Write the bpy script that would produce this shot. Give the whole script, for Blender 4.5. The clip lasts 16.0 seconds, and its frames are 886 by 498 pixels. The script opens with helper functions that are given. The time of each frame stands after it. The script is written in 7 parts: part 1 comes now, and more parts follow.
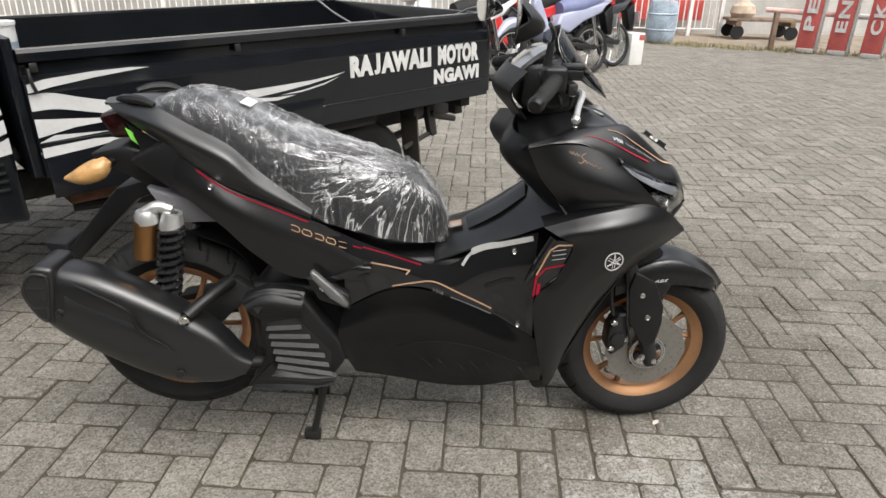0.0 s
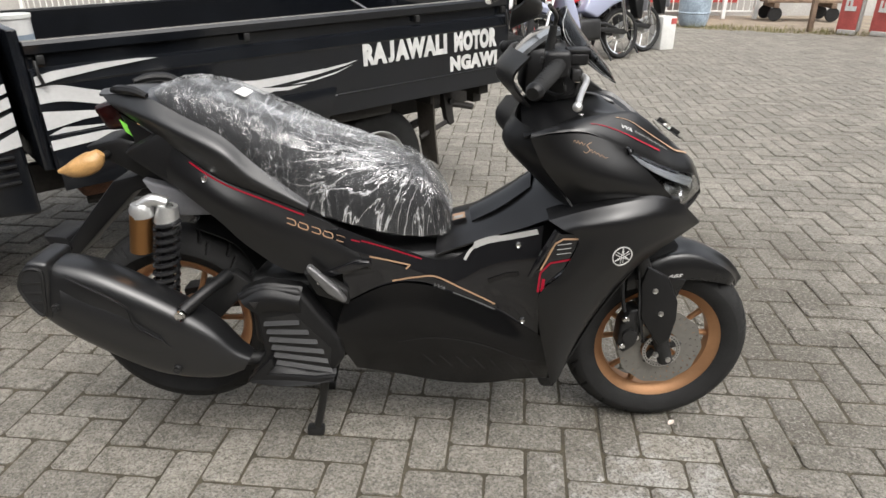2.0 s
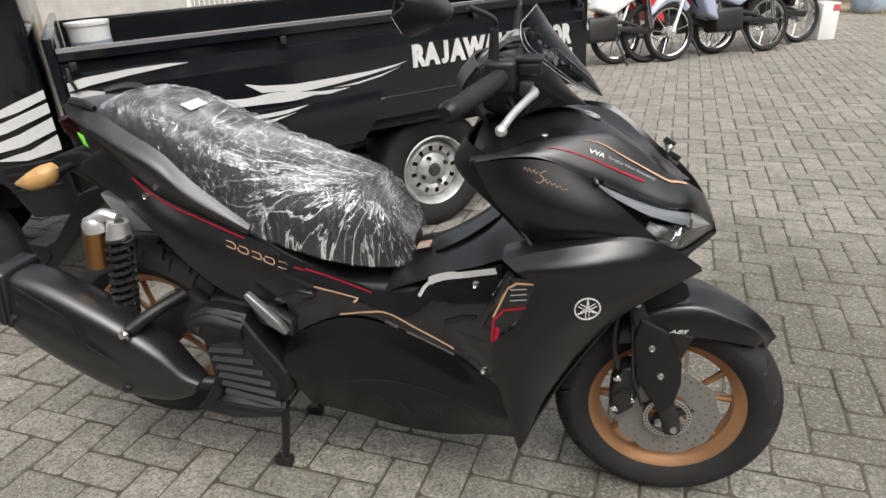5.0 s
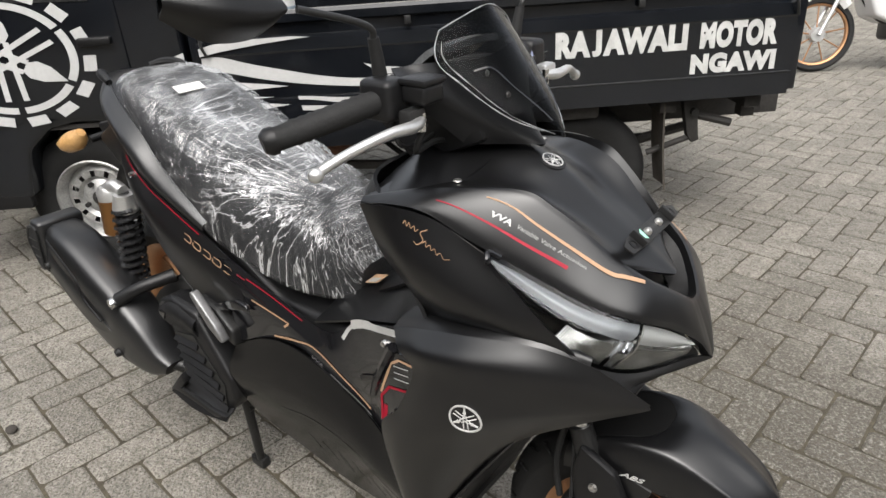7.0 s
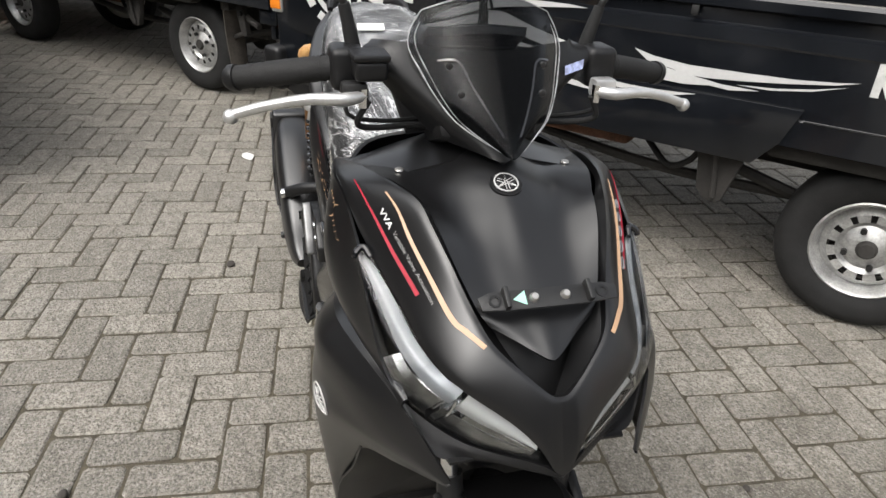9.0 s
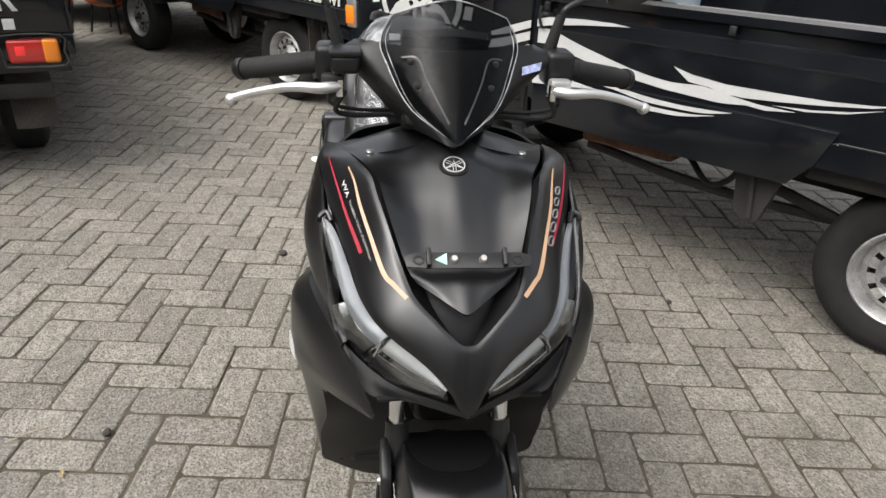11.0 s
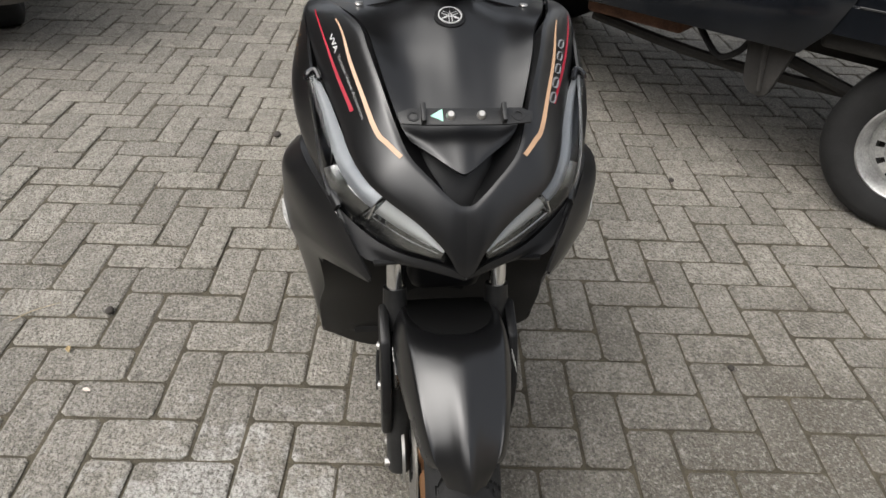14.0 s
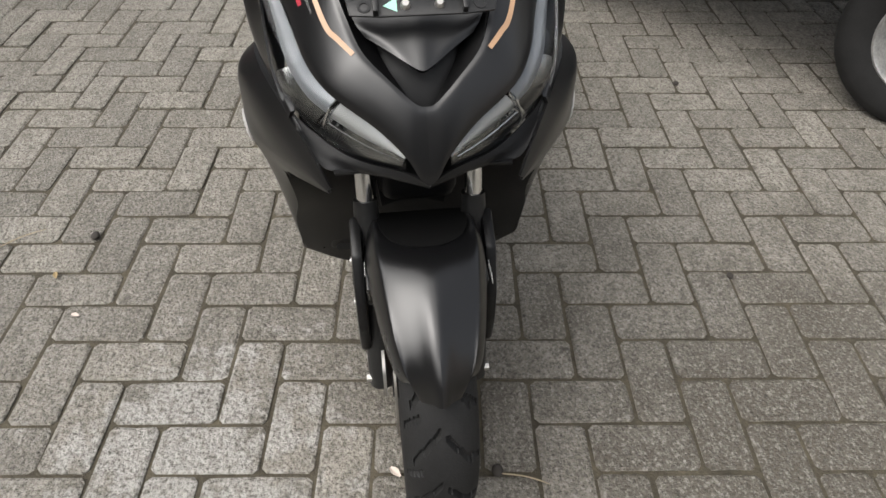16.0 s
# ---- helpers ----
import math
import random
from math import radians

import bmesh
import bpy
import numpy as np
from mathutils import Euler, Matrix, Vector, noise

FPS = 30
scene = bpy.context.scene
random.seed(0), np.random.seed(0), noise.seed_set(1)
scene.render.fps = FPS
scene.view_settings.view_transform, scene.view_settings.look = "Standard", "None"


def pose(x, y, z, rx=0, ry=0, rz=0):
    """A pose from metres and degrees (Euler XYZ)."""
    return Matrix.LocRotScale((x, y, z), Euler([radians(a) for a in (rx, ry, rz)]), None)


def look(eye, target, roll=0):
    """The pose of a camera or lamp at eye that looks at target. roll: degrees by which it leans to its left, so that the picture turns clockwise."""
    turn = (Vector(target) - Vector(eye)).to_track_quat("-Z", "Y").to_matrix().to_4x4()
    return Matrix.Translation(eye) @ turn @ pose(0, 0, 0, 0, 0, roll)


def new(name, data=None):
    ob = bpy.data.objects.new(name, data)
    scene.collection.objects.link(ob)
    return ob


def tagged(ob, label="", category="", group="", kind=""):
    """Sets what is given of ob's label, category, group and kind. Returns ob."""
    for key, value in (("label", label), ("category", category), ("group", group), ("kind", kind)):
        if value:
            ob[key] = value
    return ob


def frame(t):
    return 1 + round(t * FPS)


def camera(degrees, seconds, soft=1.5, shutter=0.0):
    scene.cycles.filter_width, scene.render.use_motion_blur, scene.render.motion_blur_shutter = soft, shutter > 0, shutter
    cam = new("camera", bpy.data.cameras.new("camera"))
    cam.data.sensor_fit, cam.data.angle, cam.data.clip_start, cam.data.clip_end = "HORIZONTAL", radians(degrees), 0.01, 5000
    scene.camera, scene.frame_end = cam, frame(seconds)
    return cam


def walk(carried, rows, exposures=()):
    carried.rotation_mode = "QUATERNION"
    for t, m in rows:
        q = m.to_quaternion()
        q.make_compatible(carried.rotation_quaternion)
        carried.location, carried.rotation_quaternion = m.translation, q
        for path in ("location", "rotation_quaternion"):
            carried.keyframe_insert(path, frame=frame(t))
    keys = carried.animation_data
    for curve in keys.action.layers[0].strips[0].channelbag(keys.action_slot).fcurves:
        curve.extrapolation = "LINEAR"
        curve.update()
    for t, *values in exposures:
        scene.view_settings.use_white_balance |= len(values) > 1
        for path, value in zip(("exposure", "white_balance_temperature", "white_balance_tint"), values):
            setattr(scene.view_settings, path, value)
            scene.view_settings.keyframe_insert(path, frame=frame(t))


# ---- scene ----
cam = camera(67.8, 16.0)
PATH = [
    (0, (0.018, -1.775, 1.315), (0.116, 0.06, 0.525), 1.2),
    (0.5, (0.035, -1.754, 1.312), (0.133, 0.072, 0.502), 0.9),
    (1, (0.054, -1.746, 1.311), (0.155, 0.077, 0.495), 0.8),
    (1.5, (0.068, -1.729, 1.307), (0.138, 0.092, 0.483), 0.4),
    (2, (0.097, -1.716, 1.303), (0.1, 0.107, 0.481), 0.0),
    (2.5, (0.147, -1.714, 1.297), (0.095, 0.114, 0.488), -0.4),
    (3, (0.19, -1.71, 1.293), (0.116, 0.119, 0.488), -0.3),
    (3.5, (0.211, -1.682, 1.296), (0.147, 0.139, 0.471), -1.0),
    (3.7, (0.226, -1.654, 1.296), (0.156, 0.169, 0.477), -1.1),
    (5.8, (0.722, -1.268, 1.293), (0.052, 0.403, 0.422), -3.5),
    (6, (0.761, -1.213, 1.285), (0.055, 0.435, 0.4), -3.4),
    (6.5, (0.87, -1.042, 1.286), (0.035, 0.545, 0.399), -0.9),
    (7, (0.975, -0.905, 1.289), (-0.141, 0.505, 0.414), -2.3),
    (7.5, (1.122, -0.783, 1.31), (-0.279, 0.35, 0.44), -0.5),
    (8, (1.175, -0.652, 1.303), (-0.345, 0.309, 0.428), -0.4),
    (8.2, (1.179, -0.586, 1.301), (-0.38, 0.274, 0.389), 0.9),
    (10.3, (1.441, -0.177, 1.323), (-0.323, 0.075, 0.414), 3.7),
    (10.5, (1.445, -0.179, 1.32), (-0.315, 0.078, 0.404), 3.9),
    (11, (1.448, -0.183, 1.316), (-0.305, 0.062, 0.386), 3.4),
    (11.5, (1.445, -0.179, 1.311), (-0.289, 0.069, 0.345), 3.4),
    (12, (1.439, -0.178, 1.303), (-0.271, 0.065, 0.295), 3.3),
    (12.5, (1.437, -0.178, 1.295), (-0.246, 0.069, 0.242), 3.4),
    (13, (1.436, -0.174, 1.283), (-0.208, 0.071, 0.17), 3.4),
    (13.5, (1.437, -0.174, 1.27), (-0.169, 0.063, 0.103), 3.4),
    (14, (1.441, -0.175, 1.262), (-0.136, 0.064, 0.055), 3.2),
    (14.5, (1.439, -0.17, 1.253), (-0.111, 0.062, 0.011), 2.8),
    (15, (1.43, -0.155, 1.244), (-0.08, 0.063, -0.05), 2.4),
    (15.5, (1.426, -0.136, 1.23), (-0.031, 0.079, -0.123), 1.6),
    (16, (1.418, -0.108, 1.218), (-0.007, 0.077, -0.174), 0.7),
]
walk(cam, [(t, look(eye, target, roll)) for t, eye, target, roll in PATH], [(0.0, 1.27), (8.0, 1.30), (11.0, 1.36), (13.5, 1.22), (16.0, 1.08)])

# ---------------------------------------------------------------- light
world = bpy.data.worlds.new("world")
scene.world = world
world.use_nodes = True
_wn = world.node_tree
_sky = _wn.nodes.new("ShaderNodeTexSky")
_sky.sky_type, _sky.sun_disc = 'NISHITA', False
SUN_ELEVATION, SUN_ROTATION = 55.0, 150.0          # the sun stands behind cloud over the near side of the yard
_sky.sun_elevation, _sky.sun_rotation = radians(SUN_ELEVATION), radians(SUN_ROTATION)
_sky.air_density, _sky.dust_density, _sky.ozone_density = 1.0, 5.0, 0.6
_hsv = _wn.nodes.new("ShaderNodeHueSaturation")
_hsv.inputs["Saturation"].default_value = 0.25          # overcast: the cloud cover greys the sky
_wn.links.new(_sky.outputs[0], _hsv.inputs["Color"])
_wn.links.new(_hsv.outputs[0], _wn.nodes["Background"].inputs["Color"])
_wn.nodes["Background"].inputs["Strength"].default_value = 0.125
_sun = new("sun", bpy.data.lights.new("sun", "SUN"))
_sun.data.energy, _sun.data.angle, _sun.data.color = 1.0, radians(85), (1.0, 0.96, 0.90)
_e, _r = radians(SUN_ELEVATION), radians(SUN_ROTATION)
_sun.matrix_world = look((0, 0, 0), (-math.sin(_r) * math.cos(_e), -math.cos(_r) * math.cos(_e), -math.sin(_e)))
_sun.location = (0, 0, 12)
scene.view_settings.exposure = 1.28


# ---------------------------------------------------------------- materials
def mat(name, color, rough=0.5, metal=0.0, vary=0.0, scale=8.0, bump=0.0, bump_scale=60.0, fine=None, coat=0.0,
        coat_rough=0.1, per=None, per_amount=0.0, spec=0.5, rough_vary=0.0):
    """A node material: base colour with noise at two scales, roughness variation and bump. per: 'object' or 'island' random value."""
    m = bpy.data.materials.new(name)
    m.use_nodes = True
    nt = m.node_tree
    n, l = nt.nodes, nt.links
    b = n["Principled BSDF"]
    b.inputs["Base Color"].default_value = (*color, 1)
    b.inputs["Roughness"].default_value = rough
    b.inputs["Metallic"].default_value = metal
    b.inputs["Specular IOR Level"].default_value = spec
    b.inputs["Coat Weight"].default_value = coat
    b.inputs["Coat Roughness"].default_value = coat_rough
    tc = n.new("ShaderNodeTexCoord")
    if vary or per:
        value = None
        def mul(a, lo, hi):
            r = n.new("ShaderNodeMapRange")
            r.inputs["To Min"].default_value, r.inputs["To Max"].default_value = lo, hi
            l.new(a, r.inputs["Value"])
            return r.outputs[0]
        def times(a, c):
            if a is None:
                return c
            x = n.new("ShaderNodeMath")
            x.operation = 'MULTIPLY'
            l.new(a, x.inputs[0])
            l.new(c, x.inputs[1])
            return x.outputs[0]
        if vary:
            for k, (s, amount) in enumerate(((scale, vary), (fine or scale * 9, vary * 0.6))):
                t = n.new("ShaderNodeTexNoise")
                t.inputs["Scale"].default_value, t.inputs["Detail"].default_value = s, 5.0
                l.new(tc.outputs["Object"], t.inputs["Vector"])
                st = n.new("ShaderNodeMapRange")
                st.inputs["From Min"].default_value, st.inputs["From Max"].default_value = 0.3, 0.7
                st.inputs["To Min"].default_value, st.inputs["To Max"].default_value = 1 - amount, 1 + amount
                l.new(t.outputs[0], st.inputs["Value"])
                value = times(value, st.outputs[0])
                if k == 0 and rough_vary:
                    rr = n.new("ShaderNodeMapRange")
                    rr.inputs["From Min"].default_value, rr.inputs["From Max"].default_value = 0.3, 0.7
                    rr.inputs["To Min"].default_value, rr.inputs["To Max"].default_value = max(0, rough - rough_vary), rough + rough_vary
                    l.new(t.outputs[0], rr.inputs["Value"])
                    l.new(rr.outputs[0], b.inputs["Roughness"])
        if per:
            if per == 'object':
                o = n.new("ShaderNodeObjectInfo").outputs["Random"]
            else:
                o = n.new("ShaderNodeNewGeometry").outputs["Random Per Island"]
            value = times(value, mul(o, 1 - per_amount, 1 + per_amount))
        mix = n.new("ShaderNodeVectorMath")
        mix.operation = 'SCALE'
        mix.inputs[0].default_value = color
        l.new(value, mix.inputs["Scale"])
        l.new(mix.outputs[0], b.inputs["Base Color"])
    if bump:
        t = n.new("ShaderNodeTexNoise")
        t.inputs["Scale"].default_value, t.inputs["Detail"].default_value = bump_scale, 6.0
        l.new(tc.outputs["Object"], t.inputs["Vector"])
        bp = n.new("ShaderNodeBump")
        bp.inputs["Strength"].default_value, bp.inputs["Distance"].default_value = bump, 0.004
        l.new(t.outputs[0], bp.inputs["Height"])
        l.new(bp.outputs[0], b.inputs["Normal"])
    return m


def paver_material(name, per):
    """Worn concrete paver: per-brick tone, coarse grain, pits, pale lime stains, dark dirt patches over the yard and
    one broad darker patch.
    """
    m = mat(name, (0.240, 0.224, 0.192), 0.78, vary=0.24, scale=22, fine=110, bump=1.0, bump_scale=120, per=per, per_amount=0.21, spec=0.4)
    nt = m.node_tree
    n, l = nt.nodes, nt.links
    b = n["Principled BSDF"]
    base = b.inputs["Base Color"].links[0].from_socket
    geo = n.new("ShaderNodeNewGeometry")
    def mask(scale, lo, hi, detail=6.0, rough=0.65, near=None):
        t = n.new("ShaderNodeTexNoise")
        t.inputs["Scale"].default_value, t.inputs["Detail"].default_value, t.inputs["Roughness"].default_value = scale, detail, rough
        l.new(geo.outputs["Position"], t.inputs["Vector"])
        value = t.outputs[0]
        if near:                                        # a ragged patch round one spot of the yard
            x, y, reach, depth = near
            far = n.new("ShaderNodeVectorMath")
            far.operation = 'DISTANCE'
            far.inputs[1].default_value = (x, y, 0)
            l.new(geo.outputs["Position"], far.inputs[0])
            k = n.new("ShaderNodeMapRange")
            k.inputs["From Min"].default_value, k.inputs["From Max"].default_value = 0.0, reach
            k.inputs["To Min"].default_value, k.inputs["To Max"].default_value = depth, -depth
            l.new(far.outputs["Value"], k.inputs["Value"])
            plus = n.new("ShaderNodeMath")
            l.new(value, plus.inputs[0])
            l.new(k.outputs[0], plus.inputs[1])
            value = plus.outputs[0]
        r = n.new("ShaderNodeMapRange")
        r.inputs["From Min"].default_value, r.inputs["From Max"].default_value = lo, hi
        l.new(value, r.inputs["Value"])
        return r.outputs[0]
    def over(colour, factor_socket, amount):
        nonlocal base
        k = n.new("ShaderNodeMath")
        k.operation = 'MULTIPLY'
        k.inputs[1].default_value = amount
        l.new(factor_socket, k.inputs[0])
        x = n.new("ShaderNodeMix")
        x.data_type = 'RGBA'
        x.inputs["B"].default_value = (*colour, 1)
        l.new(k.outputs[0], x.inputs["Factor"])
        l.new(base, x.inputs["A"])
        base = x.outputs["Result"]
    over((0.32, 0.305, 0.275), mask(3.0, 0.54, 0.72), 0.45)
    over((0.085, 0.078, 0.064), mask(1.2, 0.52, 0.75), 0.45)
    over((0.11, 0.10, 0.080), mask(9.0, 0.50, 0.68, 5.0, 0.7), 0.5)
    # broad darker brown patch centred on x 1.05, y 0.80
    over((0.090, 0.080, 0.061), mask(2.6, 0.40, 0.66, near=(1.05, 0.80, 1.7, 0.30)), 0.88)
    over((0.42, 0.41, 0.385), mask(14.0, 0.52, 0.64, near=(0.70, -0.52, 0.62, 0.26)), 0.75)
    over((0.05, 0.045, 0.037), mask(120, 0.48, 0.62, 5.0, 0.75), 0.85)
    over((0.40, 0.385, 0.35), mask(150, 0.53, 0.68, 5.0, 0.7), 0.6)
    over((0.09, 0.082, 0.066), mask(55, 0.5, 0.62, 8.0, 0.75), 0.72)
    over((0.33, 0.315, 0.285), mask(70, 0.53, 0.65, 8.0, 0.75), 0.75)
    over((0.05, 0.046, 0.04), mask(22, 0.66, 0.72, 3.0), 0.7)
    l.new(base, b.inputs["Base Color"])
    for node in n:
        if node.type == 'BUMP':
            node.inputs["Distance"].default_value = 0.010
    return m


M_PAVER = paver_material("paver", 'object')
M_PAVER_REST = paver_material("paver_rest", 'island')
M_SAND = mat("joint_sand", (0.062, 0.053, 0.036), 0.95, vary=0.35, scale=14, bump=0.6, bump_scale=200)
M_DIRT = mat("dry_dirt", (0.22, 0.18, 0.135), 0.95, vary=0.25, scale=2.5, fine=40, bump=0.8, bump_scale=40)
M_MATTE = mat("matte_black_paint", (0.005, 0.005, 0.0054), 0.30, vary=0.12, scale=3, bump=0.02, bump_scale=900, spec=0.61, rough_vary=0.03)
M_GLOSS = mat("gloss_black", (0.008, 0.008, 0.009), 0.08, coat=0.5, coat_rough=0.04)
M_SATIN = mat("satin_black_paint", (0.008, 0.0082, 0.0088), 0.34, vary=0.12, scale=4, bump=0.03, bump_scale=800, spec=0.75, rough_vary=0.05)
M_DEEP = mat("deep_gloss_black", (0.004, 0.004, 0.0042), 0.2, vary=0.1, scale=3, spec=0.4, rough_vary=0.04)
M_PLASTIC = mat("textured_black_plastic", (0.007, 0.007, 0.0074), 0.40, vary=0.15, scale=12, bump=0.12, bump_scale=700, spec=0.35)
M_CARBON = mat("dimpled_black_plastic", (0.008, 0.008, 0.0085), 0.45, bump=0.2, bump_scale=700, spec=0.3)
M_RUBBER = mat("tyre_rubber", (0.014, 0.014, 0.014), 0.72, vary=0.2, scale=20, bump=0.2, bump_scale=300, spec=0.3)
M_GOLD = mat("bronze_paint", (0.44, 0.24, 0.125), 0.38, metal=0.75, vary=0.06, scale=10, spec=0.5)
M_STEEL = mat("brushed_steel", (0.45, 0.44, 0.42), 0.38, metal=0.85, vary=0.1, scale=40, rough_vary=0.08)
M_CHROME = mat("chrome", (0.75, 0.75, 0.74), 0.12, metal=1.0)
M_ALLOY = mat("cast_aluminium", (0.62, 0.62, 0.61), 0.35, metal=0.8, vary=0.08, scale=30)
M_DARKMETAL = mat("black_steel", (0.02, 0.02, 0.02), 0.42, metal=0.3, vary=0.2, scale=15, bump=0.1, bump_scale=200)
M_TRUCK = mat("black_truck_paint", (0.006, 0.007, 0.009), 0.16, vary=0.25, scale=4, fine=60, coat=0.2, coat_rough=0.08, rough_vary=0.06, bump=0.04, bump_scale=9)
M_FRAME = mat("dirty_chassis", (0.025, 0.023, 0.021), 0.75, vary=0.35, scale=9, bump=0.3, bump_scale=60)
M_RUST = mat("rusty_steel", (0.13, 0.06, 0.035), 0.8, vary=0.4, scale=12, bump=0.4, bump_scale=80)
M_STICKER = mat("pale_sticker", (0.48, 0.48, 0.475), 0.35, vary=0.08, scale=6, fine=70)
M_LETTER = mat("white_letter", (0.50, 0.50, 0.485), 0.45, vary=0.15, scale=20)
M_WHEELSTEEL = mat("silver_wheel_paint", (0.40, 0.40, 0.39), 0.45, metal=0.6, vary=0.3, scale=14, rough_vary=0.1)
M_RED = mat("red_decal", (0.27, 0.003, 0.018), 0.5, spec=0.3)
M_GOLDDECAL = mat("gold_decal", (0.40, 0.25, 0.15), 0.4)
M_GREY = mat("grey_decal", (0.32, 0.32, 0.31), 0.4)
M_WHITE = mat("white_paint", (0.62, 0.62, 0.60), 0.5, vary=0.1, scale=5)
M_REDPAINT = mat("faded_red_paint", (0.42, 0.085, 0.075), 0.6, vary=0.2, scale=5, bump=0.1)


# ---------------------------------------------------------------- mesh tools
def thing(name, m=None, label="", category="", group="", kind=""):
    """A top-level empty that parents its parts."""
    o = new(name)
    o.empty_display_size = 0.1
    if m is not None:
        o.matrix_basis = m
    return tagged(o, label, category, group, kind)


def part(name, bm, material, parent=None, label="", smooth=True, sharp=40):
    """Links a bmesh as one mesh object under a thing or part."""
    me = bpy.data.meshes.new(name)
    if isinstance(bm, bmesh.types.BMesh):
        bmesh.ops.recalc_face_normals(bm, faces=bm.faces)
        bm.to_mesh(me)
        bm.free()
    else:
        me = bm
    me.materials.clear()
    me.materials.append(material)
    if smooth:
        me.shade_smooth()
        me.set_sharp_from_angle(angle=radians(sharp))
    o = new(name, me)
    if parent is not None:
        o.parent = parent
    return tagged(o, label)


def box(x0, x1, y0, y1, z0, z1, bevel=0.0, segs=2, bm=None):
    own = bm is None
    bm = bm or bmesh.new()
    r = bmesh.ops.create_cube(bm, size=1, matrix=Matrix.LocRotScale(((x0 + x1) / 2, (y0 + y1) / 2, (z0 + z1) / 2), None,
                                                                     (abs(x1 - x0), abs(y1 - y0), abs(z1 - z0))))
    if bevel:
        es = list({e for v in r["verts"] for e in v.link_edges})
        bmesh.ops.bevel(bm, geom=es, offset=bevel, segments=segs, affect='EDGES', profile=0.5)
    return bm


def rod(a, b, r, r2=None, segs=12, bm=None, cap=True):
    """A cylinder or cone from a to b."""
    bm = bm or bmesh.new()
    a, b = Vector(a), Vector(b)
    d = b - a
    m = Matrix.Translation((a + b) / 2) @ d.to_track_quat('Z', 'Y').to_matrix().to_4x4()
    bmesh.ops.create_cone(bm, cap_ends=cap, segments=segs, radius1=r, radius2=r if r2 is None else r2, depth=d.length, matrix=m)
    return bm


def spline(pts, n):
    """Catmull-Rom through pts (any dimension), n samples per span."""
    p = np.array(pts, float)
    if len(p) == 2:
        return np.array([p[0] + (p[1] - p[0]) * t for t in np.linspace(0, 1, n + 1)])
    e = np.vstack([2 * p[0] - p[1], p, 2 * p[-1] - p[-2]])
    out = []
    for i in range(len(p) - 1):
        a, b, c, d = e[i], e[i + 1], e[i + 2], e[i + 3]
        for t in np.linspace(0, 1, n, endpoint=False):
            out.append(0.5 * (2 * b + (c - a) * t + (2 * a - 5 * b + 4 * c - d) * t * t + (3 * b - a - 3 * c + d) * t ** 3))
    out.append(p[-1])
    return np.array(out)


def tube(pts, r, segs=8, n=6, bm=None, cap=True):
    """A round bar along a smooth path; r is a radius or one radius per point."""
    bm = bm or bmesh.new()
    rr = [r] * len(pts) if not hasattr(r, "__len__") else list(r)
    c = spline([(*p, q) for p, q in zip(pts, rr)], n)
    pos, rad = c[:, :3], c[:, 3]
    rings = []
    up = Vector((0, 0, 1))
    for i in range(len(pos)):
        d = Vector(pos[min(i + 1, len(pos) - 1)] - pos[max(i - 1, 0)]).normalized()
        s = d.cross(up)
        if s.length < 0.1:
            s = d.cross(Vector((1, 0, 0)))
        s.normalize()
        u = s.cross(d).normalized()
        up = u
        rings.append([bm.verts.new(Vector(pos[i]) + float(rad[i]) * (math.cos(a) * s + math.sin(a) * u))
                      for a in np.linspace(0, 2 * math.pi, segs, endpoint=False)])
    for a, b in zip(rings, rings[1:]):
        for k in range(segs):
            bm.faces.new((a[k], a[(k + 1) % segs], b[(k + 1) % segs], b[k]))
    if cap:
        bm.faces.new(rings[0])
        bm.faces.new(rings[-1])
    return bm


def lathe(profile, segs=48, axis='y', bm=None, centre=(0, 0, 0)):
    """Turns a closed profile of (radius, across) about an axis."""
    bm = bm or bmesh.new()
    rings = []
    for a in np.linspace(0, 2 * math.pi, segs, endpoint=False):
        ring = []
        for r, w in profile:
            p = {'y': (r * math.cos(a), w, r * math.sin(a)), 'z': (r * math.cos(a), r * math.sin(a), w), 'x': (w, r * math.cos(a), r * math.sin(a))}[axis]
            ring.append(bm.verts.new(Vector(p) + Vector(centre)))
        rings.append(ring)
    k = len(profile)
    for i in range(segs):
        a, b = rings[i], rings[(i + 1) % segs]
        for j in range(k):
            bm.faces.new((a[j], a[(j + 1) % k], b[(j + 1) % k], b[j]))
    return bm


def plate(outline, y0, y1, bevel=0.0, plane='xz', bm=None, segs=2):
    """A polygon in a plane, given thickness from y0 to y1 along the third axis."""
    bm = bm or bmesh.new()
    put = {'xz': lambda a, b, c: (a, c, b), 'xy': lambda a, b, c: (a, b, c), 'yz': lambda a, b, c: (c, a, b)}[plane]
    bot = [bm.verts.new(put(a, b, y0)) for a, b in outline]
    top = [bm.verts.new(put(a, b, y1)) for a, b in outline]
    k = len(outline)
    fs = [bm.faces.new(bot), bm.faces.new(list(reversed(top)))]
    for i in range(k):
        bm.faces.new((bot[i], top[i], top[(i + 1) % k], bot[(i + 1) % k]))
    if bevel:
        bmesh.ops.recalc_face_normals(bm, faces=bm.faces)
        es = {e for v in bot + top for e in v.link_edges}
        bmesh.ops.bevel(bm, geom=list(es), offset=bevel, segments=segs, affect='EDGES', profile=0.5, clamp_overlap=True)
    return bm


